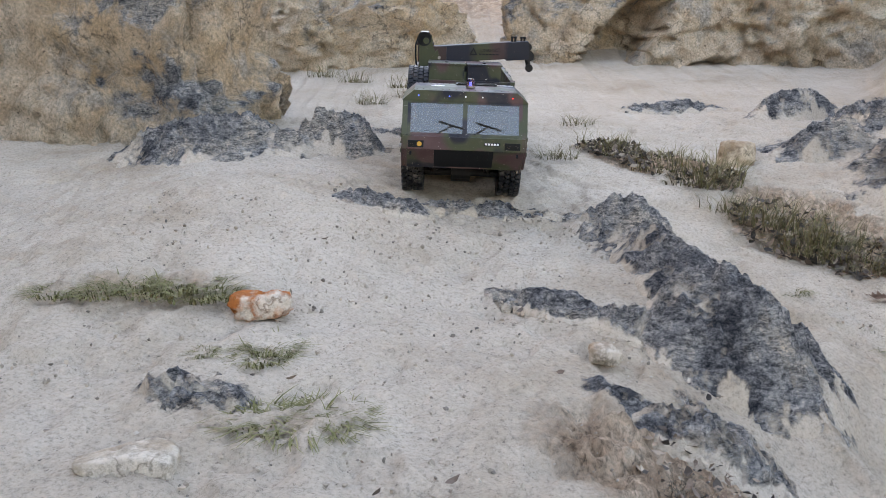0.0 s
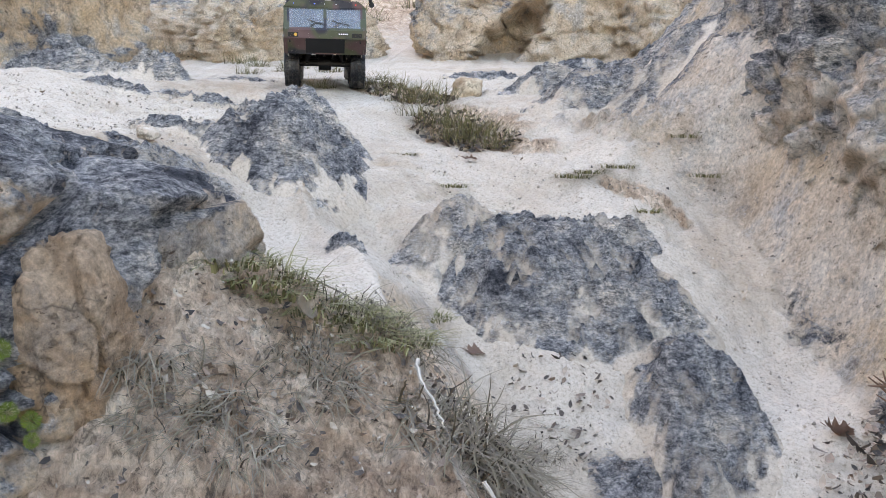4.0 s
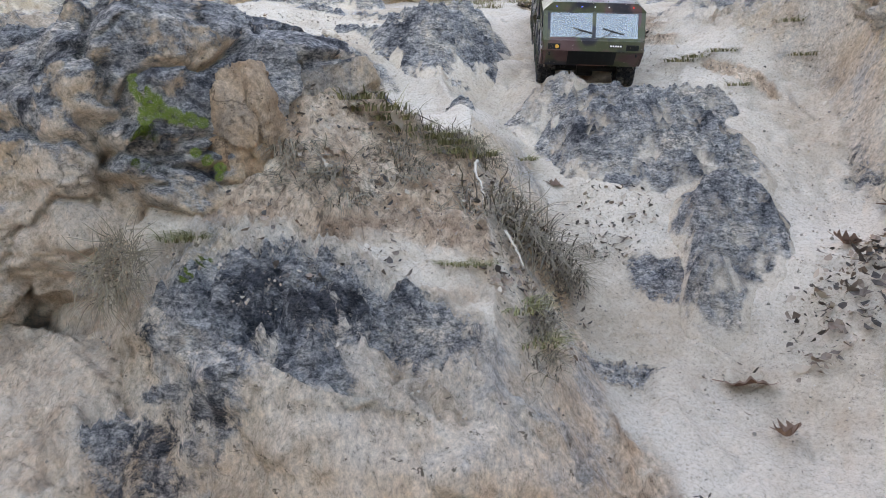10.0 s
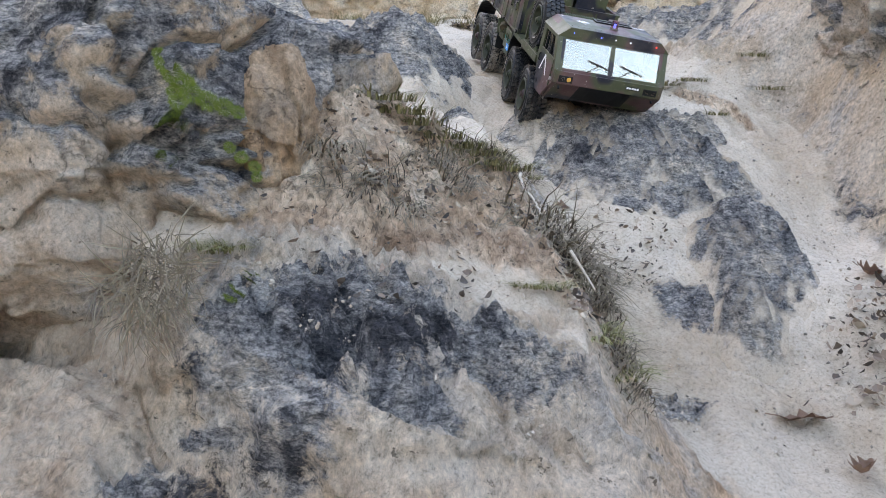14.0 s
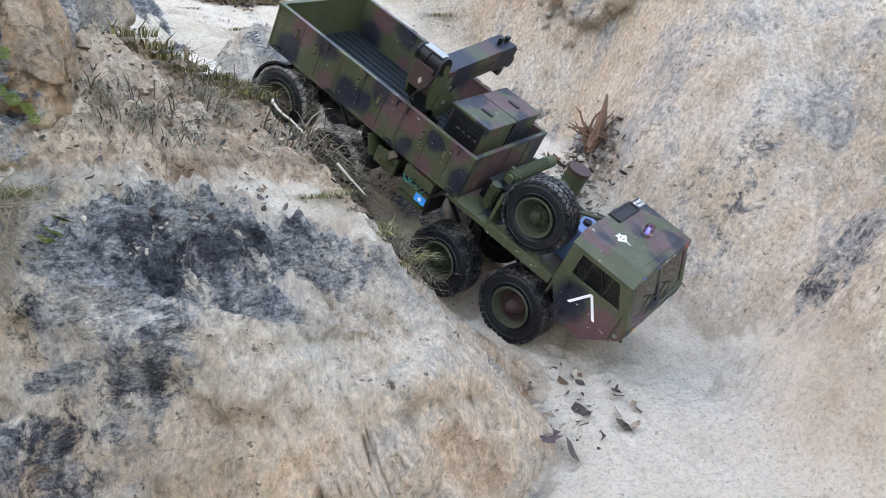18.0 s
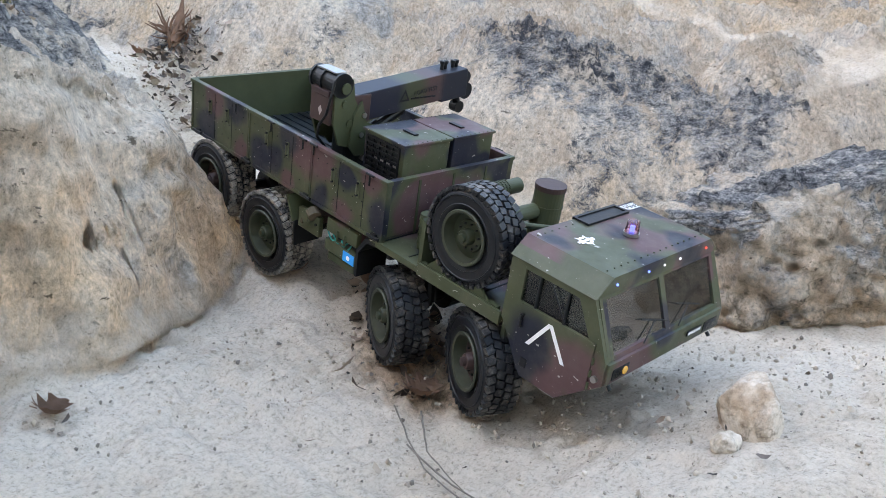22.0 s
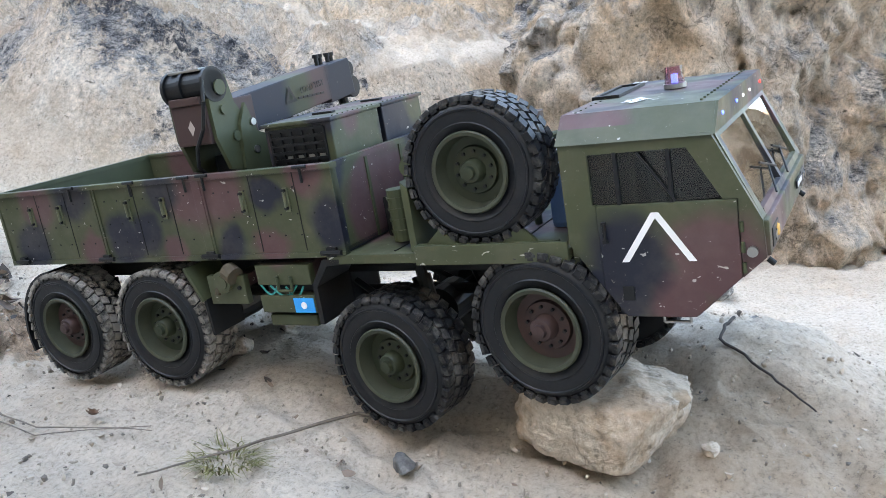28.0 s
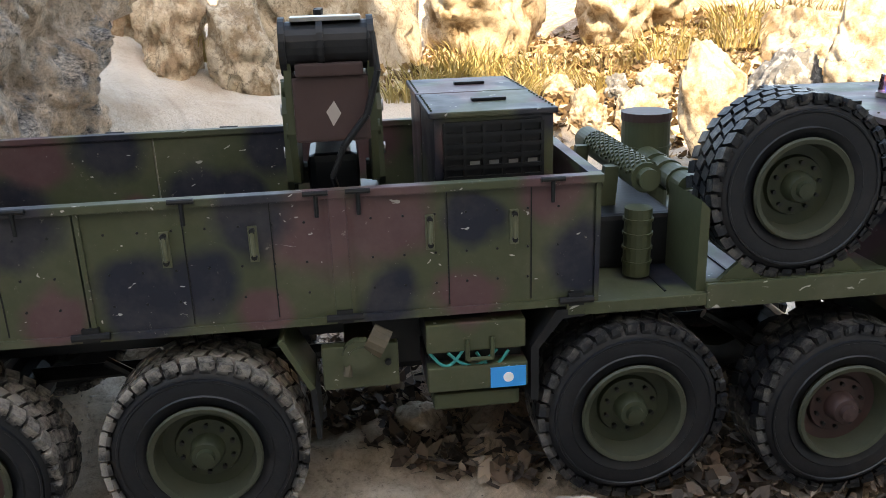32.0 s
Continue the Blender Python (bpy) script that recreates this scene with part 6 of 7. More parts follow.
# sunlit rocks past the end of the gully
SUN_LABEL = "bleached sandstone rock in full sun"
for k, (x, y, sx, sy, sz, turn, sink, kind) in enumerate((
        (3.45, -2.62, 1.0, 0.5, 1.1, -58, 0.35, M_SUNROCK), (3.05, -1.86, 0.30, 0.22, 0.55, -40, 0.25, M_BROWNSTONE), (2.92, -2.06, 0.22, 0.18, 0.42, -70, 0.25, M_SUNROCK), (3.45, -1.70, 0.5, 0.4, 0.7, -50, 0.3, M_BROWNSTONE),
        (2.20, -3.98, 0.32, 0.28, 0.42, 0, 0.25, M_GREYSTONE), (2.58, -4.60, 0.40, 0.3, 0.40, 20, 0.2, M_SUNROCK), (1.94, -4.05, 0.30, 0.3, 0.62, 10, 0.25, M_SUNROCK), (4.0, -3.8, 1.2, 0.6, 1.2, -50, 0.3, M_SUNROCK), (3.6, -4.5, 1.0, 0.6, 0.9, -60, 0.3, M_SUNROCK),
        (2.61, -3.30, 0.16, 0.13, 0.20, 0, 0.25, M_SUNROCK), (2.59, -3.53, 0.20, 0.15, 0.24, 30, 0.25, M_SUNROCK), (2.66, -3.72, 0.12, 0.11, 0.24, 0, 0.2, M_SUNROCK), (2.83, -3.34, 0.12, 0.10, 0.14, 60, 0.25, M_SUNROCK), (2.44, -3.45, 0.10, 0.09, 0.12, 60, 0.25, M_SUNROCK),
        (2.35, -3.75, 0.14, 0.10, 0.16, 0, 0.25, M_GREYSTONE), (2.42, -3.30, 0.08, 0.07, 0.08, 10, 0.25, M_SUNROCK), (2.75, -3.60, 0.10, 0.08, 0.14, 10, 0.25, M_GREYSTONE))):
    label = {M_SUNROCK: SUN_LABEL, M_GREYSTONE: "dark rock among pale sunlit ones", M_BROWNSTONE: "brown sandstone rock beside a dark cleft"}[kind]
    stone("rock", x, y, (sx, sy, sz), 80 + k, kind, label, turn, sink, cuts=5, facets=16, rough=0.07, crust_up=0.0, layers=0.02)
standing = stone("rock", 2.14, -3.46, (0.25, 0.2, 0.58), 98, M_SUNROCK, "tall pale boulder standing in full sun", -60, 0.2, cuts=5, facets=16, rough=0.05, crust_up=0.0)
standing.matrix_world = standing.matrix_world @ pose(0, 0, 0, 0, -14, 0)


# ---- grass, leaves, sticks ----
def blade_material(name, root, tip, vary):
    n = Nodes(name)
    g = n.tree.nodes.new("ShaderNodeNewGeometry").outputs["Random Per Island"]
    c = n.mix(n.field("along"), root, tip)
    c = n.mix(n.ramp(g, (0.2, 0.0), (0.95, 1.0)), c, vary)
    c = n.mix(n.ramp(g, (0.42, 0.0), (0.5, 0.5), (0.58, 0.0)), c, (0.42, 0.37, 0.28))
    n.shader.inputs["Subsurface Weight"].default_value = 0.0
    return n.finish(c, 0.75, 0, (), 0.25)


M_GRASS = blade_material("green_grass", (0.08, 0.07, 0.03), (0.15, 0.155, 0.045), (0.27, 0.24, 0.115))
# dry grass: the dark root colour paints in the shade inside each tuft
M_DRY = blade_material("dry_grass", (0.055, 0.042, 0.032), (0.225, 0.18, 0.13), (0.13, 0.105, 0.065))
M_STRAW = blade_material("straw_grass", (0.28, 0.2, 0.07), (0.45, 0.35, 0.12), (0.33, 0.27, 0.12))
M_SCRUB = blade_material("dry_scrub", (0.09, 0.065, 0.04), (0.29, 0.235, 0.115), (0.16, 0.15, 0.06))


def tuft_mesh(name, seed, material, blades, height, spread, droop, wide=0.0011, tangle=0.1, hang=0.0):
    rng = random.Random(seed)
    verts, faces, along = [], [], []
    for b in range(blades):
        a = rng.uniform(0, 2 * math.pi)
        r = spread * 0.45 * math.sqrt(rng.random())
        base = Vector((r * math.cos(a), r * math.sin(a), -0.006))
        lean = rng.uniform(0.15, 1.0) * droop
        way = a + rng.uniform(-0.9, 0.9) if rng.random() > hang else -1.4 + rng.gauss(0, 0.55)
        h = height * rng.uniform(0.45, 1.1)
        side = Vector((-math.sin(way), math.cos(way), 0)) * wide * rng.uniform(0.6, 1.2)
        n = 6
        p, d = base.copy(), Vector((math.cos(way) * 0.35, math.sin(way) * 0.35, 1)).normalized()
        for i in range(n + 1):
            u = i / n
            w = (1 - u) ** 0.6
            verts += [p - side * w, p + side * w]
            along += [u, u]
            if i:
                k = len(verts)
                faces.append((k - 4, k - 3, k - 1, k - 2))
            p = p + d * (h / n)
            bend = Vector((math.cos(way), math.sin(way), -0.75)) * lean * 0.34 + Vector((rng.uniform(-1, 1), rng.uniform(-1, 1), rng.uniform(-1, 1))) * tangle
            d = (d + bend).normalized()
            if p.z < 0.003:
                d.z = abs(d.z) * 0.2
    me = bpy.data.meshes.new(name)
    me.from_pydata([tuple(v) for v in verts], [], faces)
    me.attributes.new("along", "FLOAT", "POINT").data.foreach_set("value", along)
    me.materials.append(material)
    me.update()
    return me


GREEN_TUFTS = [tuft_mesh("grass_tuft", 100 + k, M_GRASS, 130, 0.050, 0.085, 0.8, 0.0011, 0.18) for k in range(4)]
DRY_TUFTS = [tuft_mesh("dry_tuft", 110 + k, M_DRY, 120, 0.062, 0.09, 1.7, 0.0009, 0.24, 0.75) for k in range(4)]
STRAW_TUFTS = [tuft_mesh("straw_tuft", 120 + k, M_STRAW, 200, 0.20, 0.3, 1.0, 0.003, 0.15) for k in range(2)]
SCRUB = [tuft_mesh("scrub", 130 + k, M_SCRUB, 150, 0.068, 0.14, 0.9, 0.0010, 0.42) for k in range(4)]


def tuft(name, meshes, x, y, size, label, group, lean=(0, 0), z=None, spin=360):
    rng = random.Random(int(x * 1000) * 7919 + int(y * 1000))
    ob = new(name, meshes[rng.randrange(len(meshes))])
    ob.matrix_world = pose(x, y, (ground_z(x, y) if z is None else z) + 0.003, lean[0], lean[1], 0) @ pose(0, 0, 0, 0, 0, rng.uniform(-spin / 2, spin / 2)) @ Matrix.Scale(size, 4)
    tagged(ob, label, "grass", group)
    return ob


for x, y, size in ((-0.44, 0.925, 0.8), (-0.36, 0.935, 0.9), (-0.325, 0.925, 1.0), (-0.39, 0.92, 0.8), (-0.28, 0.92, 0.95), (-0.295, 0.94, 0.9), (-0.255, 0.925, 0.8), (-0.172, 0.815, 0.7), (-0.18, 0.79, 0.75), (-0.122, 0.657, 0.95), (-0.10, 0.68, 0.8), (-0.15, 0.665, 0.9), (-0.085, 0.66, 0.7), (-0.24, 0.79, 0.4), (0.523, 1.208, 0.6), (0.628, 1.098, 0.75),
                   (0.85, 1.13, 0.9), (0.88, 1.14, 0.8), (0.93, 1.15, 0.8), (0.97, 1.03, 0.7), (1.09, 1.147, 0.8), (1.06, 1.20, 0.8), (0.478, 0.37, 1.2), (0.50, 0.385, 1.3), (0.52, 0.39, 1.2), (0.545, 0.395, 1.1), (0.57, 0.42, 1.1), (0.61, 0.41, 1.1), (0.595, 0.43, 1.1), (0.64, 0.42, 1.0), (0.42, 0.36, 0.7), (0.65, 0.66, 0.6), (0.72, 0.86, 0.6), (0.775, 0.205, 0.9), (0.80, 0.19, 0.9), (0.395, 0.07, 0.8), (0.41, 0.075, 0.7), (0.70, 0.20, 0.6), (0.72, 0.21, 0.6), (0.687, -0.728, 0.6)):
    tuft("grass_tuft", GREEN_TUFTS, x, y, size, "short green grass tuft growing from sand", "grass tufts")
DRY_LABEL = "drooping dry grey-brown grass tuft on the bank"
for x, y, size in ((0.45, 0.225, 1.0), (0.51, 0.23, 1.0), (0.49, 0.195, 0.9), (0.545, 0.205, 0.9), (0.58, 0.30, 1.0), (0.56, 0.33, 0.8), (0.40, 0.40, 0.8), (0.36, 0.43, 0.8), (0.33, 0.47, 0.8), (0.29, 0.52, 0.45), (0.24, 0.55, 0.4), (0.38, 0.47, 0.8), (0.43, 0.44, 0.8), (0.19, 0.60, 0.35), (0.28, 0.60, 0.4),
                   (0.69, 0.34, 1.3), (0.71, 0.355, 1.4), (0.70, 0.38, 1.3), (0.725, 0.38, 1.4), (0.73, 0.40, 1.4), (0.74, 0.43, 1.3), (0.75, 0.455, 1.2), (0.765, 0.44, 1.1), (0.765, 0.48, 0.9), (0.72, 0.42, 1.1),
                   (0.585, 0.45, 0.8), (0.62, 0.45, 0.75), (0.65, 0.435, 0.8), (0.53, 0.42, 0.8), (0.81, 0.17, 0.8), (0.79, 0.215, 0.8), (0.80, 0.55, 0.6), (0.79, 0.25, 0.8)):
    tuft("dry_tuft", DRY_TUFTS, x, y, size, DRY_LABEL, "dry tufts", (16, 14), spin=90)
for x, y, z, size in ((0.385, -0.03, -0.60, 0.9), (0.370, -0.035, -0.61, 0.9), (0.395, -0.035, -0.59, 0.9)):
    tuft("dry_tuft", DRY_TUFTS, x, y, size, "dry grass hanging from the crack beside the boulder", "dry tufts", (75, 0), z, 40)
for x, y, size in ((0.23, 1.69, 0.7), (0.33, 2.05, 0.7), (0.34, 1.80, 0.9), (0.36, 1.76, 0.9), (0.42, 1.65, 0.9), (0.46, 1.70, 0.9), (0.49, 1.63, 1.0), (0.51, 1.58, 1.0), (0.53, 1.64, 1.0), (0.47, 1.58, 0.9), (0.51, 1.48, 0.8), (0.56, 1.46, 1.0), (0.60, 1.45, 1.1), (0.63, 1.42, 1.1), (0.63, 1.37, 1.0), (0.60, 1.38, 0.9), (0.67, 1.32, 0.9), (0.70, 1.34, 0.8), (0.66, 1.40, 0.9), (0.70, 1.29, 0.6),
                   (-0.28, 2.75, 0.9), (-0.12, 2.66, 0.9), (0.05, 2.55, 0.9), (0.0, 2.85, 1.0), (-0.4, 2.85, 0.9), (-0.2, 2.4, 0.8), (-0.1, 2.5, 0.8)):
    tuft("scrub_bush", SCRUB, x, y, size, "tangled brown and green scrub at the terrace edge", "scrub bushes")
rng = random.Random(5)
for k in range(26):
    x, y = rng.uniform(-3.6, 2.2), rng.uniform(4.6, 9.0)
    tuft("scrub_bush", SCRUB, x, y, rng.uniform(2.0, 4.5), "low brown scrub on the far slope", "far scrub bushes")
for x, y, size in ((3.3, -4.0, 3.2), (3.0, -4.5, 3.4), (2.8, -4.9, 3.0), (3.4, -3.6, 2.6), (2.75, -4.2, 2.2)):
    tuft("scrub_bush", SCRUB, x, y, size, "brown twiggy bush among sunlit rocks", "sunlit bushes")
for x, y, size in ((2.80, -2.61, 0.9), (3.08, -2.99, 1.0), (2.87, -3.12, 1.0), (3.04, -3.43, 1.1), (2.95, -2.85, 1.0), (3.1, -4.24, 1.2), (2.98, -4.70, 1.3), (2.85, -4.45, 1.1), (2.75, -3.0, 0.8), (3.2, -3.2, 1.2), (3.15, -1.95, 0.9), (2.95, -3.7, 0.9)):
    tuft("straw_tuft", STRAW_TUFTS, x, y, size, "yellow dry grass clump in the sun", "straw tufts")


# near-black base colour stands in for the shaded depth of the cushions
M_MOSS = blade_material("bright_moss", (0.010, 0.015, 0.002), (0.13, 0.175, 0.010), (0.06, 0.085, 0.006))
MOSS = [tuft_mesh("moss", 140 + k, M_MOSS, 420, 0.016, 0.05, 0.9, 0.0009, 0.45) for k in range(3)]
flank = np.empty(len(mossy.data.vertices) * 3, np.float32)
mossy.data.vertices.foreach_get("co", flank)
flank = flank.reshape(-1, 3) + np.array(mossy.matrix_world.translation)
rng = random.Random(14)
for x, z, size in ((0.330, -0.392, 0.30), (0.338, -0.402, 0.35), (0.347, -0.410, 0.42), (0.356, -0.420, 0.45), (0.366, -0.428, 0.45), (0.376, -0.436, 0.42), (0.386, -0.441, 0.38), (0.362, -0.438, 0.35), (0.350, -0.428, 0.32), (0.396, -0.446, 0.28), (0.392, -0.482, 0.25), (0.400, -0.492, 0.28), (0.410, -0.502, 0.28), (0.418, -0.512, 0.22)):
    near = flank[(np.abs(flank[:, 0] - x) < 0.012) & (np.abs(flank[:, 2] - z) < 0.012)]
    ob = new("moss", MOSS[rng.randrange(3)])
    ob.matrix_world = pose(x, float(near[:, 1].min()) + 0.004 if len(near) else 0.01, z, 62, 20, rng.uniform(0, 60)) @ Matrix.Scale(size, 4)
    tagged(ob, "bright yellow-green moss cushion on rock", "moss", "moss cushions")
for x, y, size in ((0.446, 0.026, 0.5), (0.452, 0.036, 0.45), (0.440, 0.018, 0.4), (0.446, 0.042, 0.35)):
    ob = new("moss", MOSS[0])
    ob.matrix_world = pose(x, y, ground_z(x, y) + 0.004, 30, 10, x * 9000) @ Matrix.Scale(size, 4)
    tagged(ob, "bright yellow-green moss cushion on the crusted bank", "moss", "moss cushions")


def leaf_material(name, a, b):
    n = Nodes(name)
    c = n.mix(n.noise(60, 4), a, b)
    c = n.mix(n.ramp(n.random(), (0.0, 0.0), (1.0, 0.35)), c, (0.10, 0.065, 0.045))
    return n.finish(c, 0.7, 0, [(n.noise(160, 4), 0.4, 0.002)], 0.3)


M_LEAF = leaf_material("brown_leaf", (0.20, 0.115, 0.08), (0.32, 0.20, 0.14))
M_PALELEAF = leaf_material("pale_leaf", (0.42, 0.33, 0.24), (0.55, 0.46, 0.35))
M_PURPLELEAF = leaf_material("purple_grey_leaf", (0.14, 0.10, 0.12), (0.24, 0.18, 0.19))


def leaf_mesh(seed, material, curl):
    """A lobed oak leaf, curled, with a thin stalk."""
    rng = random.Random(seed)
    bm = bmesh.new()
    top, spine = [], []
    n = 18
    rows = []
    for i in range(n + 1):
        u = i / n
        w = 0.30 * math.sin(math.pi * min(1, u * 0.92 + 0.08)) ** 0.8 * (1 + 0.32 * math.sin(u * 26 + 1))
        x = (u - 0.5)
        lift = curl * (abs(x) ** 1.6) + 0.04 * math.sin(u * 9 + seed)
        row = []
        for v in (-1, -0.5, 0, 0.5, 1):
            row.append(bm.verts.new((x, v * w, lift + curl * 1.1 * (v * w) ** 2 * 3 + rng.uniform(-0.006, 0.006))))
        rows.append(row)
    for p, q in zip(rows, rows[1:]):
        for i in range(4):
            bm.faces.new((p[i], q[i], q[i + 1], p[i + 1]))
    bmesh.ops.solidify(bm, geom=bm.faces[:], thickness=0.012)
    rod(bm, (-0.5, 0, curl * 0.33), (-0.72, 0.03, curl * 0.5), 0.012, 6)
    me = bpy.data.meshes.new("leaf")
    bm.to_mesh(me)
    bm.free()
    me.materials.append(material)
    return me


LEAVES = [leaf_mesh(1, M_LEAF, 0.5), leaf_mesh(2, M_LEAF, 0.9), leaf_mesh(3, M_LEAF, 0.25)]
PALE_LEAVES = [leaf_mesh(4, M_PALELEAF, 0.5)]
PURPLE_LEAVES = [leaf_mesh(5, M_PURPLELEAF, 0.3)]


def leaf(meshes, x, y, size, turn, tilt, label, z=None, group="fallen leaves"):
    ob = new("leaf", meshes[int(abs(x * 977 + y * 631)) % len(meshes)])
    ob.matrix_world = pose(x, y, (ground_z(x, y) if z is None else z) + 0.006, tilt, tilt * 0.4, turn) @ Matrix.Scale(size, 4)
    return tagged(ob, label, "leaf", group)


BROWN_LABEL = "curled brown oak leaf lying on sand"
leaf(PALE_LEAVES, 0.558, 0.335, 0.045, 80, 62, "pale dry oak leaf caught in grass", -0.462)
leaf(LEAVES, 0.47, 0.43, 0.026, 10, 20, "orange-brown oak leaf in the grass")
leaf(PURPLE_LEAVES, 0.944, 0.047, 0.05, 70, 5, "purple-grey oak leaf on sand")
for x, y, size, turn, tilt in ((1.156, 0.603, 0.045, 20, 25), (1.041, 0.389, 0.068, 5, -14), (1.09, 0.306, 0.042, 50, -10), (1.005, -0.137, 0.06, 10, 10), (1.054, -0.152, 0.06, 70, 20), (0.99, -0.16, 0.05, 120, 15), (0.58, -0.151, 0.045, 30, 20),
                               (0.938, -0.063, 0.05, 60, 5), (0.737, -0.575, 0.016, 30, 10), (0.933, -0.202, 0.05, 40, 25), (0.90, -0.27, 0.06, 80, 10), (0.871, -0.325, 0.06, 10, 15), (0.653, 1.203, 0.035, 0, 10), (0.706, 0.655, 0.035, 30, 20), (1.03, -0.19, 0.055, 200, 25)):
    leaf(LEAVES, x, y, size, turn, tilt, BROWN_LABEL)


def litter(name, spots, count, seed, label, low=0.004, high=0.017, tones=((0.03, 0.025, 0.022), (0.10, 0.075, 0.06), (0.24, 0.17, 0.125), (0.42, 0.35, 0.27))):
    """Broken dead leaves and bark crumbs, too many to count."""
    rng = random.Random(seed)
    verts, faces = [], []
    for k in range(count):
        cx, cy, r = spots[k % len(spots)]
        a, d = rng.uniform(0, 6.28), r * math.sqrt(rng.random())
        x, y = cx + d * math.cos(a), cy + d * math.sin(a)
        s = low + (high - low) * rng.random() ** 2
        m = pose(x, y, ground_z(x, y) + rng.uniform(0.001, 0.010), rng.uniform(-50, 50), rng.uniform(-50, 50), rng.uniform(0, 360))
        o = len(verts)
        pts = [(1, 0, 0.2), (0.35, 0.55, 0), (-0.4, 0.5, 0.15), (-1, 0.05, 0.3), (-0.35, -0.5, 0.1), (0.4, -0.45, 0)]
        verts += [tuple(m @ Vector((px * s * rng.uniform(0.6, 1.1), py * s * rng.uniform(0.5, 1.1), pz * s))) for px, py, pz in pts] + [tuple(m @ Vector((0, 0, 0)))]
        faces += [(o + i, o + (i + 1) % 6, o + 6) for i in range(6)]
    me = bpy.data.meshes.new(name)
    me.from_pydata(verts, [], faces)
    n = Nodes("leaf_litter")
    g = n.tree.nodes.new("ShaderNodeNewGeometry").outputs["Random Per Island"]
    me.materials.append(n.finish(n.ramp(g, (0.0, tones[0]), (0.4, tones[1]), (0.75, tones[2]), (1.0, tones[3])), 0.85))
    return tagged(new(name, me), label, "litter", kind="stuff")


litter("leaf_litter", [(1.18, 0.53, 0.07), (1.22, 0.58, 0.06), (1.13, 0.46, 0.06), (1.2, 0.50, 0.09)], 420, 7, "dark broken leaf litter in the gully bend", 0.003, 0.014)
litter("floor_litter", [(0.64, -1.40, 0.12), (0.75, -1.35, 0.12), (0.55, -1.52, 0.14), (0.70, -1.55, 0.16), (0.9, -1.45, 0.2)], 13000, 8, "dark leaf and twig litter on the floor", 0.003, 0.014, ((0.025, 0.018, 0.014), (0.065, 0.045, 0.033), (0.14, 0.095, 0.065), (0.30, 0.235, 0.175)))
litter("scrub_litter", [(0.44, 1.68, 0.09), (0.50, 1.62, 0.08), (0.36, 1.78, 0.07), (0.60, 1.42, 0.10), (0.68, 1.33, 0.07)], 1500, 12, "brown fallen leaves heaped under the scrub", 0.004, 0.015)
litter("slope_litter", [(0.45, 0.22, 0.10), (0.62, 0.33, 0.12), (0.74, 0.42, 0.08), (0.35, 0.48, 0.12), (0.55, 0.15, 0.10), (0.78, 0.24, 0.06), (0.25, 0.62, 0.10), (0.80, 0.60, 0.08)], 2300, 13, "dry stems, bark and leaf crumbs over the bank", 0.0015, 0.009)
litter("bank_litter", [(1.02, -0.15, 0.05), (0.90, -0.28, 0.07), (0.96, -0.22, 0.06), (1.0, 0.1, 0.08)], 260, 9, "dark leaf litter where the gully meets the floor")
litter("sunlit_litter", [(3.0, -3.6, 0.5), (3.1, -4.3, 0.6), (2.9, -3.0, 0.4), (3.4, -3.2, 0.5), (2.6, -4.0, 0.5), (3.5, -4.2, 0.6)], 6000, 14, "golden-brown dead leaves heaped between sunlit rocks", 0.012, 0.05, ((0.05, 0.03, 0.015), (0.15, 0.09, 0.04), (0.27, 0.18, 0.08), (0.42, 0.30, 0.16)))
litter("scattered_litter", [(0.75, -0.55, 0.4), (1.0, 0.5, 0.2), (0.6, -0.3, 0.25), (0.9, -0.9, 0.4), (0.1, 0.9, 0.4), (0.8, 1.2, 0.25), (1.25, -0.25, 0.2), (0.5, 0.3, 0.25)], 360, 10, "scattered bark crumbs and leaf bits", 0.0015, 0.008)

M_TWIG = paint_plain("dead_twig", (0.16, 0.13, 0.105), 0.8, vary=0.4, scale=90)
M_PALETWIG = paint_plain("bleached_twig", (0.42, 0.37, 0.31), 0.8, vary=0.3, scale=90)
M_STUMP = paint_plain("brown_root", (0.15, 0.085, 0.055), 0.85, vary=0.5, scale=60)
M_ROOT = paint_plain("dark_root", (0.055, 0.045, 0.04), 0.8, vary=0.4, scale=90)


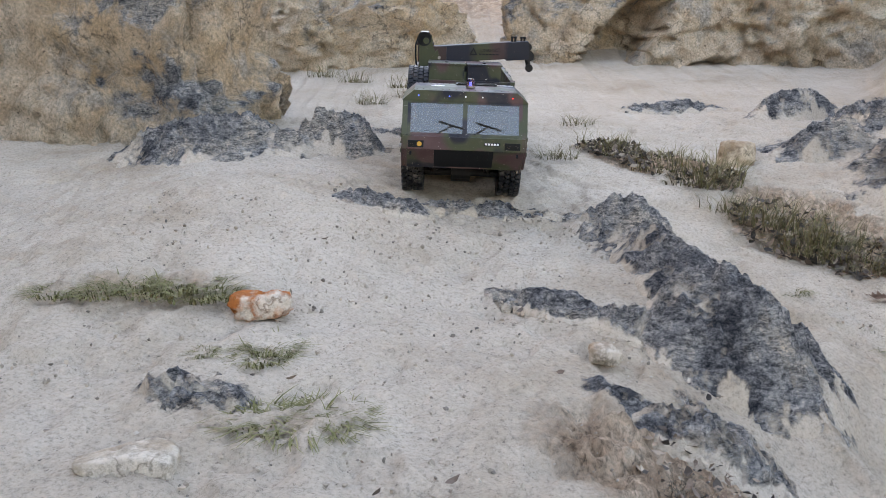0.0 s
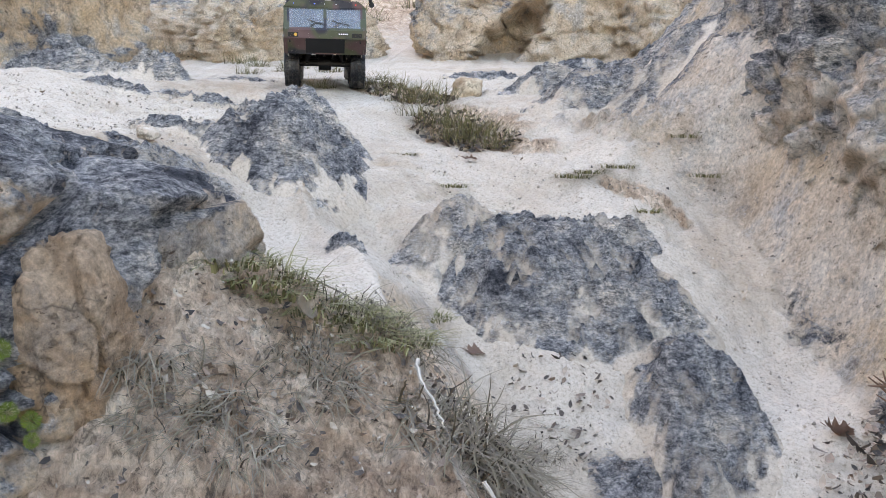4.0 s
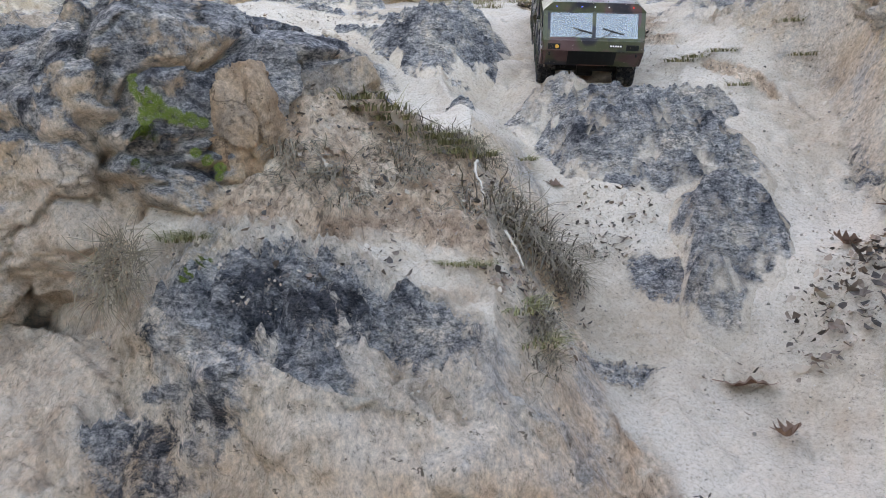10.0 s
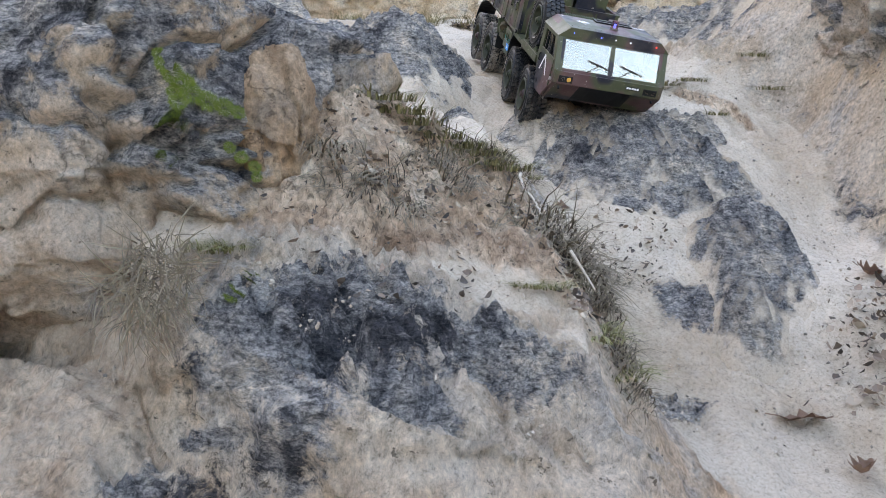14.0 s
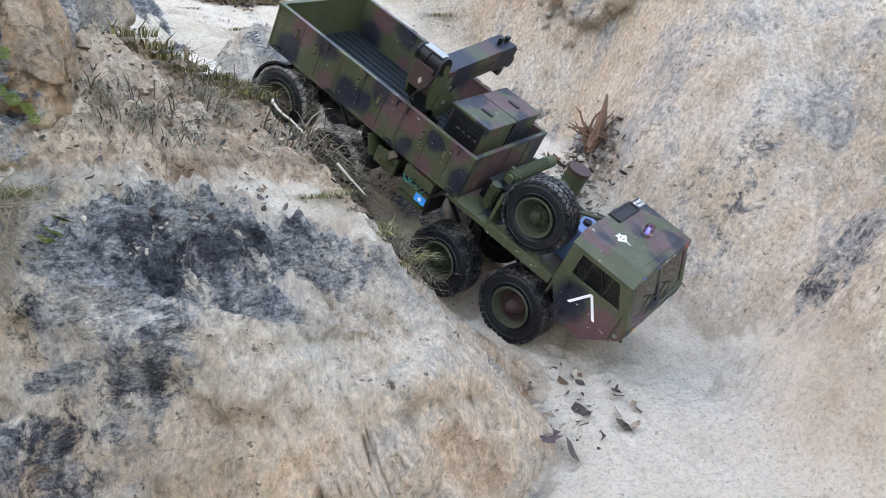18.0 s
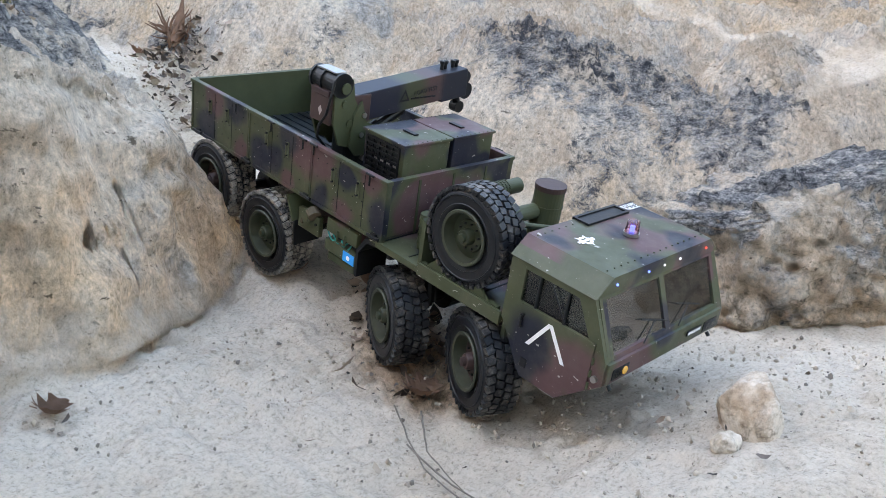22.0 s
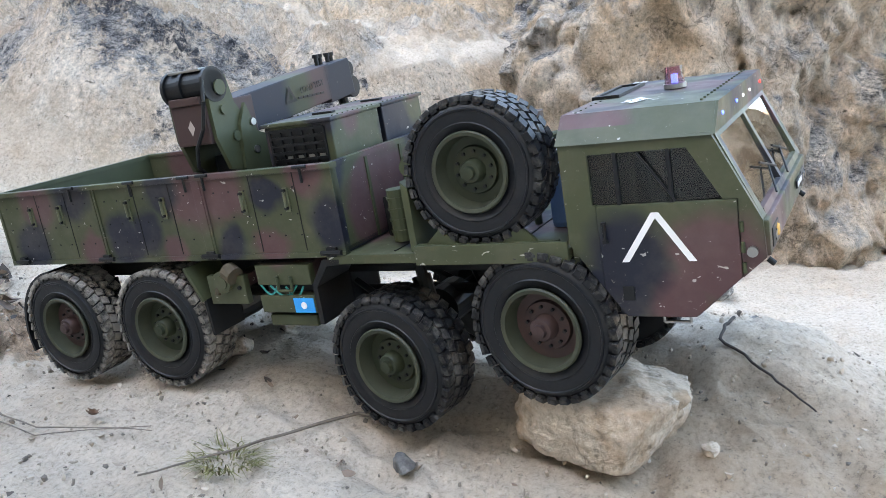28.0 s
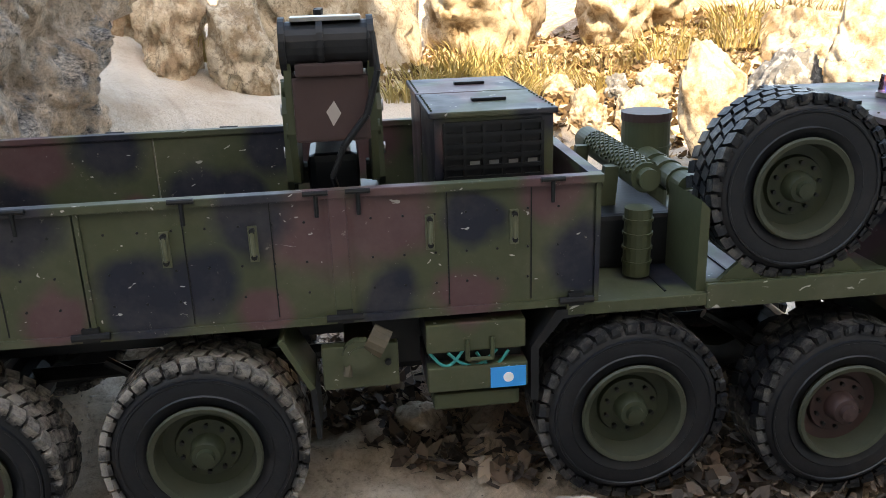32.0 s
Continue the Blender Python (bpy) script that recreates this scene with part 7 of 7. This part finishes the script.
def stick(name, points, r, material, label, seed=0, lift=0.003, category="stick"):
    rng = random.Random(seed)
    pts = []
    for (x0, y0), (x1, y1) in zip(points, points[1:]):
        for i in range(6):
            u = i / 6
            pts.append((x0 + (x1 - x0) * u + rng.uniform(-1, 1) * r * 0.9, y0 + (y1 - y0) * u + rng.uniform(-1, 1) * r * 0.9))
    pts.append(points[-1])
    bm = bmesh.new()
    path = [Vector((x, y, ground_z(x, y) + lift + r)) for x, y in pts]
    n = len(path) - 1
    rings = []
    for i, p in enumerate(path):
        d = (path[min(i + 1, n)] - path[max(i - 1, 0)]).normalized()
        u = d.cross(Vector((0, 0, 1))).normalized()
        v = u.cross(d)
        size = r * (1 - 0.6 * i / n)
        rings.append([bm.verts.new(p + (u * math.cos(k * math.pi / 3) + v * math.sin(k * math.pi / 3)) * size) for k in range(6)])
    for p, q in zip(rings, rings[1:]):
        for k in range(6):
            bm.faces.new((p[k], p[(k + 1) % 6], q[(k + 1) % 6], q[k]))
    bm.faces.new(rings[0][::-1])
    bm.faces.new(rings[-1])
    me = bpy.data.meshes.new(name)
    o = path[0].copy()
    bmesh.ops.translate(bm, vec=-o, verts=bm.verts)
    bm.to_mesh(me)
    bm.free()
    me.materials.append(material)
    ob = new(name, me)
    ob.location = o
    return tagged(ob, label, category)


stick("stick", [(0.774, -0.834), (0.773, -0.793), (0.701, -0.731), (0.65, -0.68)], 0.0017, M_TWIG, "thin bent grey stick on sand", 1)
stick("root", [(0.846, -0.347), (0.796, -0.395), (0.749, -0.473)], 0.0011, M_TWIG, "thin curved root lying on sand", 2)
stick("root", [(0.839, -0.319), (0.77, -0.413), (0.706, -0.544), (0.72, -0.642)], 0.0009, M_TWIG, "long thin root curling over the sand", 3)
stick("root", [(0.906, -1.076), (0.868, -1.064), (0.827, -1.10), (0.798, -1.129)], 0.0016, M_ROOT, "dark root arching out of the sand", 4, 0.001)
stick("root", [(0.795, -0.373), (0.721, -0.533), (0.713, -0.648)], 0.0009, M_TWIG, "thin grey root on the floor", 5)
stick("twig", [(0.664, 0.372), (0.672, 0.345), (0.69, 0.321), (0.70, 0.30)], 0.0022, M_PALETWIG, "bleached twig hanging in dry grass", 6, 0.02)
stick("twig", [(0.739, 0.275), (0.755, 0.268), (0.77, 0.25)], 0.0022, M_PALETWIG, "bleached twig in dry grass", 7, 0.03)
stick("twig", [(0.528, 0.466), (0.58, 0.45), (0.621, 0.425)], 0.0011, M_TWIG, "fine twig across the bank", 8, 0.012)
for k in range(24):
    rng = random.Random(200 + k)
    x, y, a = rng.uniform(0.55, 0.85), rng.uniform(-1.6, -1.3), rng.uniform(0, 6.28)
    stick("twig", [(x, y), (x + 0.05 * math.cos(a), y + 0.05 * math.sin(a)), (x + 0.11 * math.cos(a + 0.3), y + 0.11 * math.sin(a + 0.3))], 0.0014, M_ROOT, "dark twig in the floor litter", 210 + k, 0.004)
stick("root", [(0.66, -1.385), (0.639, -1.378), (0.586, -1.377), (0.534, -1.376), (0.50, -1.38)], 0.0035, M_ROOT, "dark bent root across the floor litter", 260, 0.006)
stick("twig", [(0.72, -1.30), (0.68, -1.335), (0.62, -1.36), (0.57, -1.40)], 0.0022, M_ROOT, "thin root across the floor litter", 261, 0.006)
loose("stone", 0.62, -1.328, (0.036, 0.03, 0.028), 262, M_BUFF, "small beige stone in the floor litter")


def root_stump(x, y):
    rng = random.Random(77)
    bm = bmesh.new()
    z = ground_z(x, y)
    for k in range(26):
        p = Vector((rng.uniform(-0.03, 0.03), rng.uniform(-0.03, 0.03), rng.uniform(-0.02, 0.02)))
        d = Vector((rng.uniform(-0.5, 0.4), rng.uniform(-0.5, 0.4), rng.uniform(0.1, 1.0))).normalized()
        for i in range(4):
            q = p + d * 0.015
            rod(bm, p, q, 0.0035 * (1 - i * 0.2), 6, 0.0035 * (1 - (i + 1) * 0.2))
            p, d = q, (d + Vector((rng.uniform(-0.5, 0.5), rng.uniform(-0.5, 0.5), rng.uniform(-0.5, 0.3)))).normalized()
    rod(bm, (-0.01, 0, -0.01), (0.012, 0.004, 0.05), 0.014, 9, 0.008)
    rod(bm, (0.012, 0.004, 0.05), (0.02, 0.006, 0.085), 0.007, 7, 0.0015)
    me = bpy.data.meshes.new("root_stump")
    bm.to_mesh(me)
    bm.free()
    me.materials.append(M_STUMP)
    ob = new("root_stump", me)
    ob.matrix_world = pose(x, y, z)
    return tagged(ob, "tangled dead roots at the foot of the rock", "root")


root_stump(1.245, 0.60)


def pebbles(name, boxes, count, low, high, seed, label):
    """Grit and small stones strewn on the sand."""
    rng = np.random.RandomState(seed)
    bm = bmesh.new()
    bmesh.ops.create_icosphere(bm, subdivisions=1, radius=1.0)
    ball = np.array([v.co[:] for v in bm.verts])
    tri = np.array([[v.index for v in f.verts] for f in bm.faces])
    bm.free()
    pick = rng.choice(len(boxes), count, p=np.array([(b[2] - b[0]) * (b[3] - b[1]) for b in boxes]) / sum((b[2] - b[0]) * (b[3] - b[1]) for b in boxes))
    lo = np.array([boxes[i][:2] for i in pick])
    hi = np.array([boxes[i][2:] for i in pick])
    xy = lo + (hi - lo) * rng.rand(count, 2)
    s = low + (high - low) * rng.rand(count) ** 3.5
    z = land(xy[:, 0], xy[:, 1])
    shape = ball[None] * (1 + 0.35 * rng.normal(size=(count, len(ball), 1))).clip(0.5, 1.5) * rng.uniform(0.5, 1.1, (count, 1, 3)) * s[:, None, None]
    co = shape + np.stack([xy[:, 0], xy[:, 1], z + s * 0.15], 1)[:, None, :]
    me = bpy.data.meshes.new(name)
    faces = (tri[None] + (np.arange(count) * len(ball))[:, None, None]).reshape(-1, 3)
    me.from_pydata(co.reshape(-1, 3).tolist(), [], faces.tolist())
    n = Nodes(name)
    g = n.tree.nodes.new("ShaderNodeNewGeometry").outputs["Random Per Island"]
    me.materials.append(n.finish(n.ramp(g, (0.0, (0.13, 0.11, 0.095)), (0.3, (0.30, 0.25, 0.20)), (0.7, (0.42, 0.35, 0.275)), (1.0, (0.54, 0.47, 0.39))), 0.9))
    return tagged(new(name, me), label, "pebbles", kind="stuff")


pebbles("sand_grit", [(0.35, -1.3, 1.25, -0.12), (-0.45, 0.55, 0.35, 1.35), (0.55, 0.3, 1.2, 1.25), (0.2, 0.0, 0.85, 0.6), (0.35, -1.75, 1.3, -1.3)], 18000, 0.0007, 0.0030, 3, "fine grit and pebbles strewn over the sand")


# ---- trees on the skyline ----
def leaf_clump(material, seed, count, size):
    rng = random.Random(seed)
    verts, faces = [], []
    for k in range(count):
        p = Vector((rng.gauss(0, 0.4), rng.gauss(0, 0.4), rng.gauss(0, 0.3)))
        m = pose(*p, rng.uniform(0, 360), rng.uniform(0, 360), rng.uniform(0, 360))
        o = len(verts)
        verts += [tuple(m @ Vector(v)) for v in ((size, 0, 0), (0, size * 0.5, 0.01), (-size, 0, 0), (0, -size * 0.5, 0.01))]
        faces.append((o, o + 1, o + 2, o + 3))
    return verts, faces


M_BARK = paint_plain("grey_bark", (0.14, 0.115, 0.09), 0.9, vary=0.4, scale=12)
M_CROWN = [blade_material("green_foliage", (0.06, 0.09, 0.02), (0.06, 0.09, 0.02), (0.10, 0.12, 0.03)), blade_material("yellow_foliage", (0.28, 0.24, 0.03), (0.28, 0.24, 0.03), (0.16, 0.18, 0.03))]


def tree(x, y, height, seed, yellow):
    rng = random.Random(seed)
    top = tagged(new("tree"), "small " + ("yellowing" if yellow else "green") + " tree on the skyline with a forked trunk", "tree", "skyline trees")
    top.matrix_world = pose(x, y, ground_z(x, y) - 0.05, 0, 0, rng.uniform(0, 360))
    bm = bmesh.new()
    ends = []
    rod(bm, (0, 0, 0), (0.06 * height, 0, 0.45 * height), 0.035 * height, 10, 0.022 * height)
    for k in range(7):
        a = rng.uniform(0, 6.28)
        p = Vector((0.06 * height * rng.uniform(0.6, 1), 0, height * rng.uniform(0.3, 0.45)))
        q = p + Vector((math.cos(a) * 0.3, math.sin(a) * 0.3, rng.uniform(0.25, 0.5))) * height
        rod(bm, p, q, 0.014 * height, 7, 0.005 * height)
        ends.append(q)
    part("trunk", bm, M_BARK, top)
    verts, faces = [], []
    for k, q in enumerate(ends):
        for j in range(2):
            v, f = leaf_clump(None, seed * 31 + k * 3 + j, 150, 0.09)
            o = len(verts)
            c = q + Vector((rng.uniform(-0.2, 0.2), rng.uniform(-0.2, 0.2), rng.uniform(-0.25, 0.1))) * height
            verts += [(a * 0.32 * height + c.x, b * 0.32 * height + c.y, d * 0.26 * height + c.z) for a, b, d in v]
            faces += [tuple(i + o for i in ff) for ff in f]
    me = bpy.data.meshes.new("crown")
    me.from_pydata(verts, [], faces)
    me.attributes.new("along", "FLOAT", "POINT")
    me.materials.append(M_CROWN[1 if yellow else 0])
    ob = new("crown", me)
    ob.parent = top


for k, (x, y, h, yellow) in enumerate(((-5.0, 8.7, 1.5, True), (-4.6, 9.1, 1.6, False), (-4.1, 9.0, 1.5, False), (-3.5, 9.3, 1.9, False), (-3.1, 9.7, 2.1, False), (-2.5, 9.8, 1.8, False), (-5.5, 8.9, 1.6, True), (-1.8, 10.4, 1.7, False), (-3.0, 7.1, 0.75, False), (-3.35, 7.0, 0.8, True), (-2.7, 7.3, 0.7, False), (-3.7, 7.2, 0.9, False))):
    tree(x, y, h, 300 + k, yellow)


def motions():
    """Every keyed thing on its way."""
    rows = [
        (0.0, pose(0.028, 1.434, -0.220, -2.1, 5.5, -90.1)),
        (1.0, pose(0.121, 1.593, -0.200, 1.5, 6.0, -86.0)),
        (2.5, pose(0.203, 1.828, -0.150, 2.0, 2.0, -70.9)),
        (4.0, pose(0.242, 1.690, -0.163, 0.5, 7.0, -75.5)),
        (7.0, pose(0.309, 1.492, -0.205, -1.0, 8.5, -72.2)),
        (8.0, pose(0.460, 1.366, -0.281, -3.6, 8.1, -61.6)),
        (9.0, pose(0.552, 1.181, -0.334, -7.0, 15.9, -57.8)),
        (10.0, pose(0.658, 1.043, -0.418, -2.8, 14.6, -72.2)),
        (11.0, pose(0.679, 0.982, -0.431, -3.0, 14.4, -71.7)),
        (12.0, pose(0.674, 0.963, -0.427, -3.0, 15.2, -69.3)),
        (13.0, pose(0.682, 0.977, -0.426, -1.7, 15.0, -68.7)),
        (15.5, pose(0.760, 0.555, -0.592, -15.7, 28.6, -70.6)),
        (16.0, pose(0.854, 0.463, -0.673, -6.7, 27.5, -61.3)),
        (16.5, pose(0.924, 0.437, -0.716, 17.5, 32.3, -48.1)),
        (17.0, pose(0.945, 0.432, -0.726, 20.6, 32.6, -42.6)),
        (17.5, pose(0.955, 0.381, -0.745, 15.7, 32.5, -42.1)),
        (18.0, pose(1.011, 0.302, -0.816, 7.3, 34.2, -45.1)),
        (18.5, pose(1.039, 0.196, -0.849, 6.1, 32.1, -51.4)),
        (19.0, pose(1.068, 0.013, -0.911, 9.8, 28.7, -65.9)),
        (19.5, pose(1.021, -0.250, -1.010, -1.5, 22.9, -89.9)),
        (20.0, pose(0.989, -0.363, -1.037, 5.3, 19.1, -94.7)),
        (20.5, pose(0.990, -0.357, -1.041, 5.5, 19.1, -94.4)),
        (21.0, pose(0.990, -0.351, -1.041, 6.2, 18.8, -94.8)),
        (21.5, pose(0.984, -0.352, -1.042, 5.7, 18.9, -94.9)),
        (22.0, pose(0.969, -0.386, -1.038, 5.9, 17.2, -95.7)),
        (22.5, pose(0.935, -0.460, -1.035, 5.2, 11.9, -99.9)),
        (23.0, pose(0.884, -0.553, -1.023, 1.8, 5.5, -103.1)),
        (23.5, pose(0.892, -0.569, -1.026, 3.0, 5.0, -102.6)),
        (24.0, pose(0.891, -0.648, -1.009, 5.1, -0.7, -100.6)),
        (24.5, pose(0.866, -0.723, -1.010, 5.1, -2.6, -102.1)),
        (25.0, pose(0.873, -0.761, -1.012, 4.7, -3.2, -101.7)),
        (25.5, pose(0.812, -0.877, -1.000, 8.0, -3.2, -105.8)),
        (26.0, pose(0.800, -0.929, -0.992, 8.6, -5.0, -106.5)),
        (26.5, pose(0.794, -0.951, -0.983, 9.4, -6.4, -106.1)),
        (28.5, pose(0.814, -1.005, -0.975, 8.3, -7.4, -102.4)),
        (29.0, pose(0.801, -1.064, -0.970, 3.4, -6.6, -102.2)),
        (30.0, pose(0.718, -1.265, -0.987, 10.4, -1.7, -108.9)),
        (31.0, pose(0.617, -1.433, -1.022, -0.6, 3.6, -112.9)),
        (31.5, pose(0.572, -1.515, -0.997, 7.1, -1.6, -112.6)),
        (32.0, pose(0.525, -1.539, -1.001, 8.0, -1.9, -116.1)),
    ]
    walk(truck, rows)
    # two stones that the truck shoves along
    b0, a0 = stone_b.matrix_world.copy(), stone_a.matrix_world.copy()
    walk(stone_b, [(t, pose(x, y, b0.translation.z - 0.004 + z, rx, 0, rz)) for t, x, y, z, rx, rz in
                   ((0, 0.965, -0.865, -0.022, -18, 60), (23.8, 0.965, -0.865, -0.022, -18, 60), (25.0, 0.905, -0.885, -0.016, -14, 30), (26.0, 0.792, -0.938, -0.012, 0, 5), (26.5, 0.794, -0.95, -0.012, 0, 4), (28.5, 0.778, -0.985, 0.012, 0, 0), (32, 0.778, -0.985, 0.012, 0, 0))])
    walk(stone_a, [(t, pose(x, y, a0.translation.z + z, rx, 0, rz)) for t, x, y, z, rx, rz in
                   ((0, 0.915, -0.64, 0, 0, 0), (22.6, 0.915, -0.64, 0, 0, 0), (23.5, 0.94, -0.69, -0.005, 10, 10), (25.0, 1.0, -0.82, -0.01, 25, 30), (26.5, 0.96, -0.98, -0.012, 45, 50), (28.5, 0.93, -1.06, -0.012, 55, 60), (30, 0.86, -1.21, 0.012, 75, 80), (32, 0.855, -1.215, 0.012, 75, 80))])
    # wheels: the two front axles steered, all rolled by the way travelled, each set on the ground under it
    times = [t for t, m in rows]
    gone = [0.0]
    for (t0, a), (t1, b) in zip(rows, rows[1:]):
        ahead = (a.to_3x3() @ Vector((1, 0, 0)) + b.to_3x3() @ Vector((1, 0, 0))).normalized()
        gone.append(gone[-1] + (b.translation - a.translation).dot(ahead))
    ticks = [k / 10 for k in range(321)]
    way = np.interp(ticks, times, gone)
    turned = np.interp(ticks, (0, 11, 15.5, 18, 18.6, 19.2, 22.5, 23, 25, 26, 28.5, 29, 30, 31, 32), (0, 0, -6, -4, -16, -22, -24, -24, -25, -9, -6, -12, -14, -6, 0))
    bodies = []
    for t in ticks:
        scene.frame_set(frame(t))
        bodies.append(truck.matrix_world.copy())
    scene.frame_set(1)
    for w, ax, s in WHEELS:
        lift = []
        for t, m in zip(ticks, bodies):
            p = m @ Vector((ax, s * 0.0805, 0))
            up = m.to_3x3() @ Vector((0, 0, 1))
            floor = ground_z(p.x, p.y)
            if 26 <= t:
                floor += 0.085 * max(0.0, 1 - ((p.x - 0.765) ** 2 + (p.y + 1.0) ** 2) / 0.008)
            lift.append(min(0.018, max(-0.028 if 14 < t < 20 else -0.014, (floor + 0.002 - p.z) * up.z)))
        lift = np.convolve(np.pad(lift, 2, mode="edge"), np.ones(5) / 5, mode="valid")
        walk(w, [(t, pose(ax, s * 0.0805, WHEEL_R + lift[k]) @ pose(0, 0, 0, 0, 0, turned[k] * (1.0 if ax > -0.1 else 0.95 if ax > -0.2 else 0.0)) @ pose(0, 0, 0, 0, math.degrees(way[k] / WHEEL_R), 0) @ pose(0, 0, 0, 0, 0, 0 if s < 0 else 180)) for k, t in enumerate(ticks)])


motions()
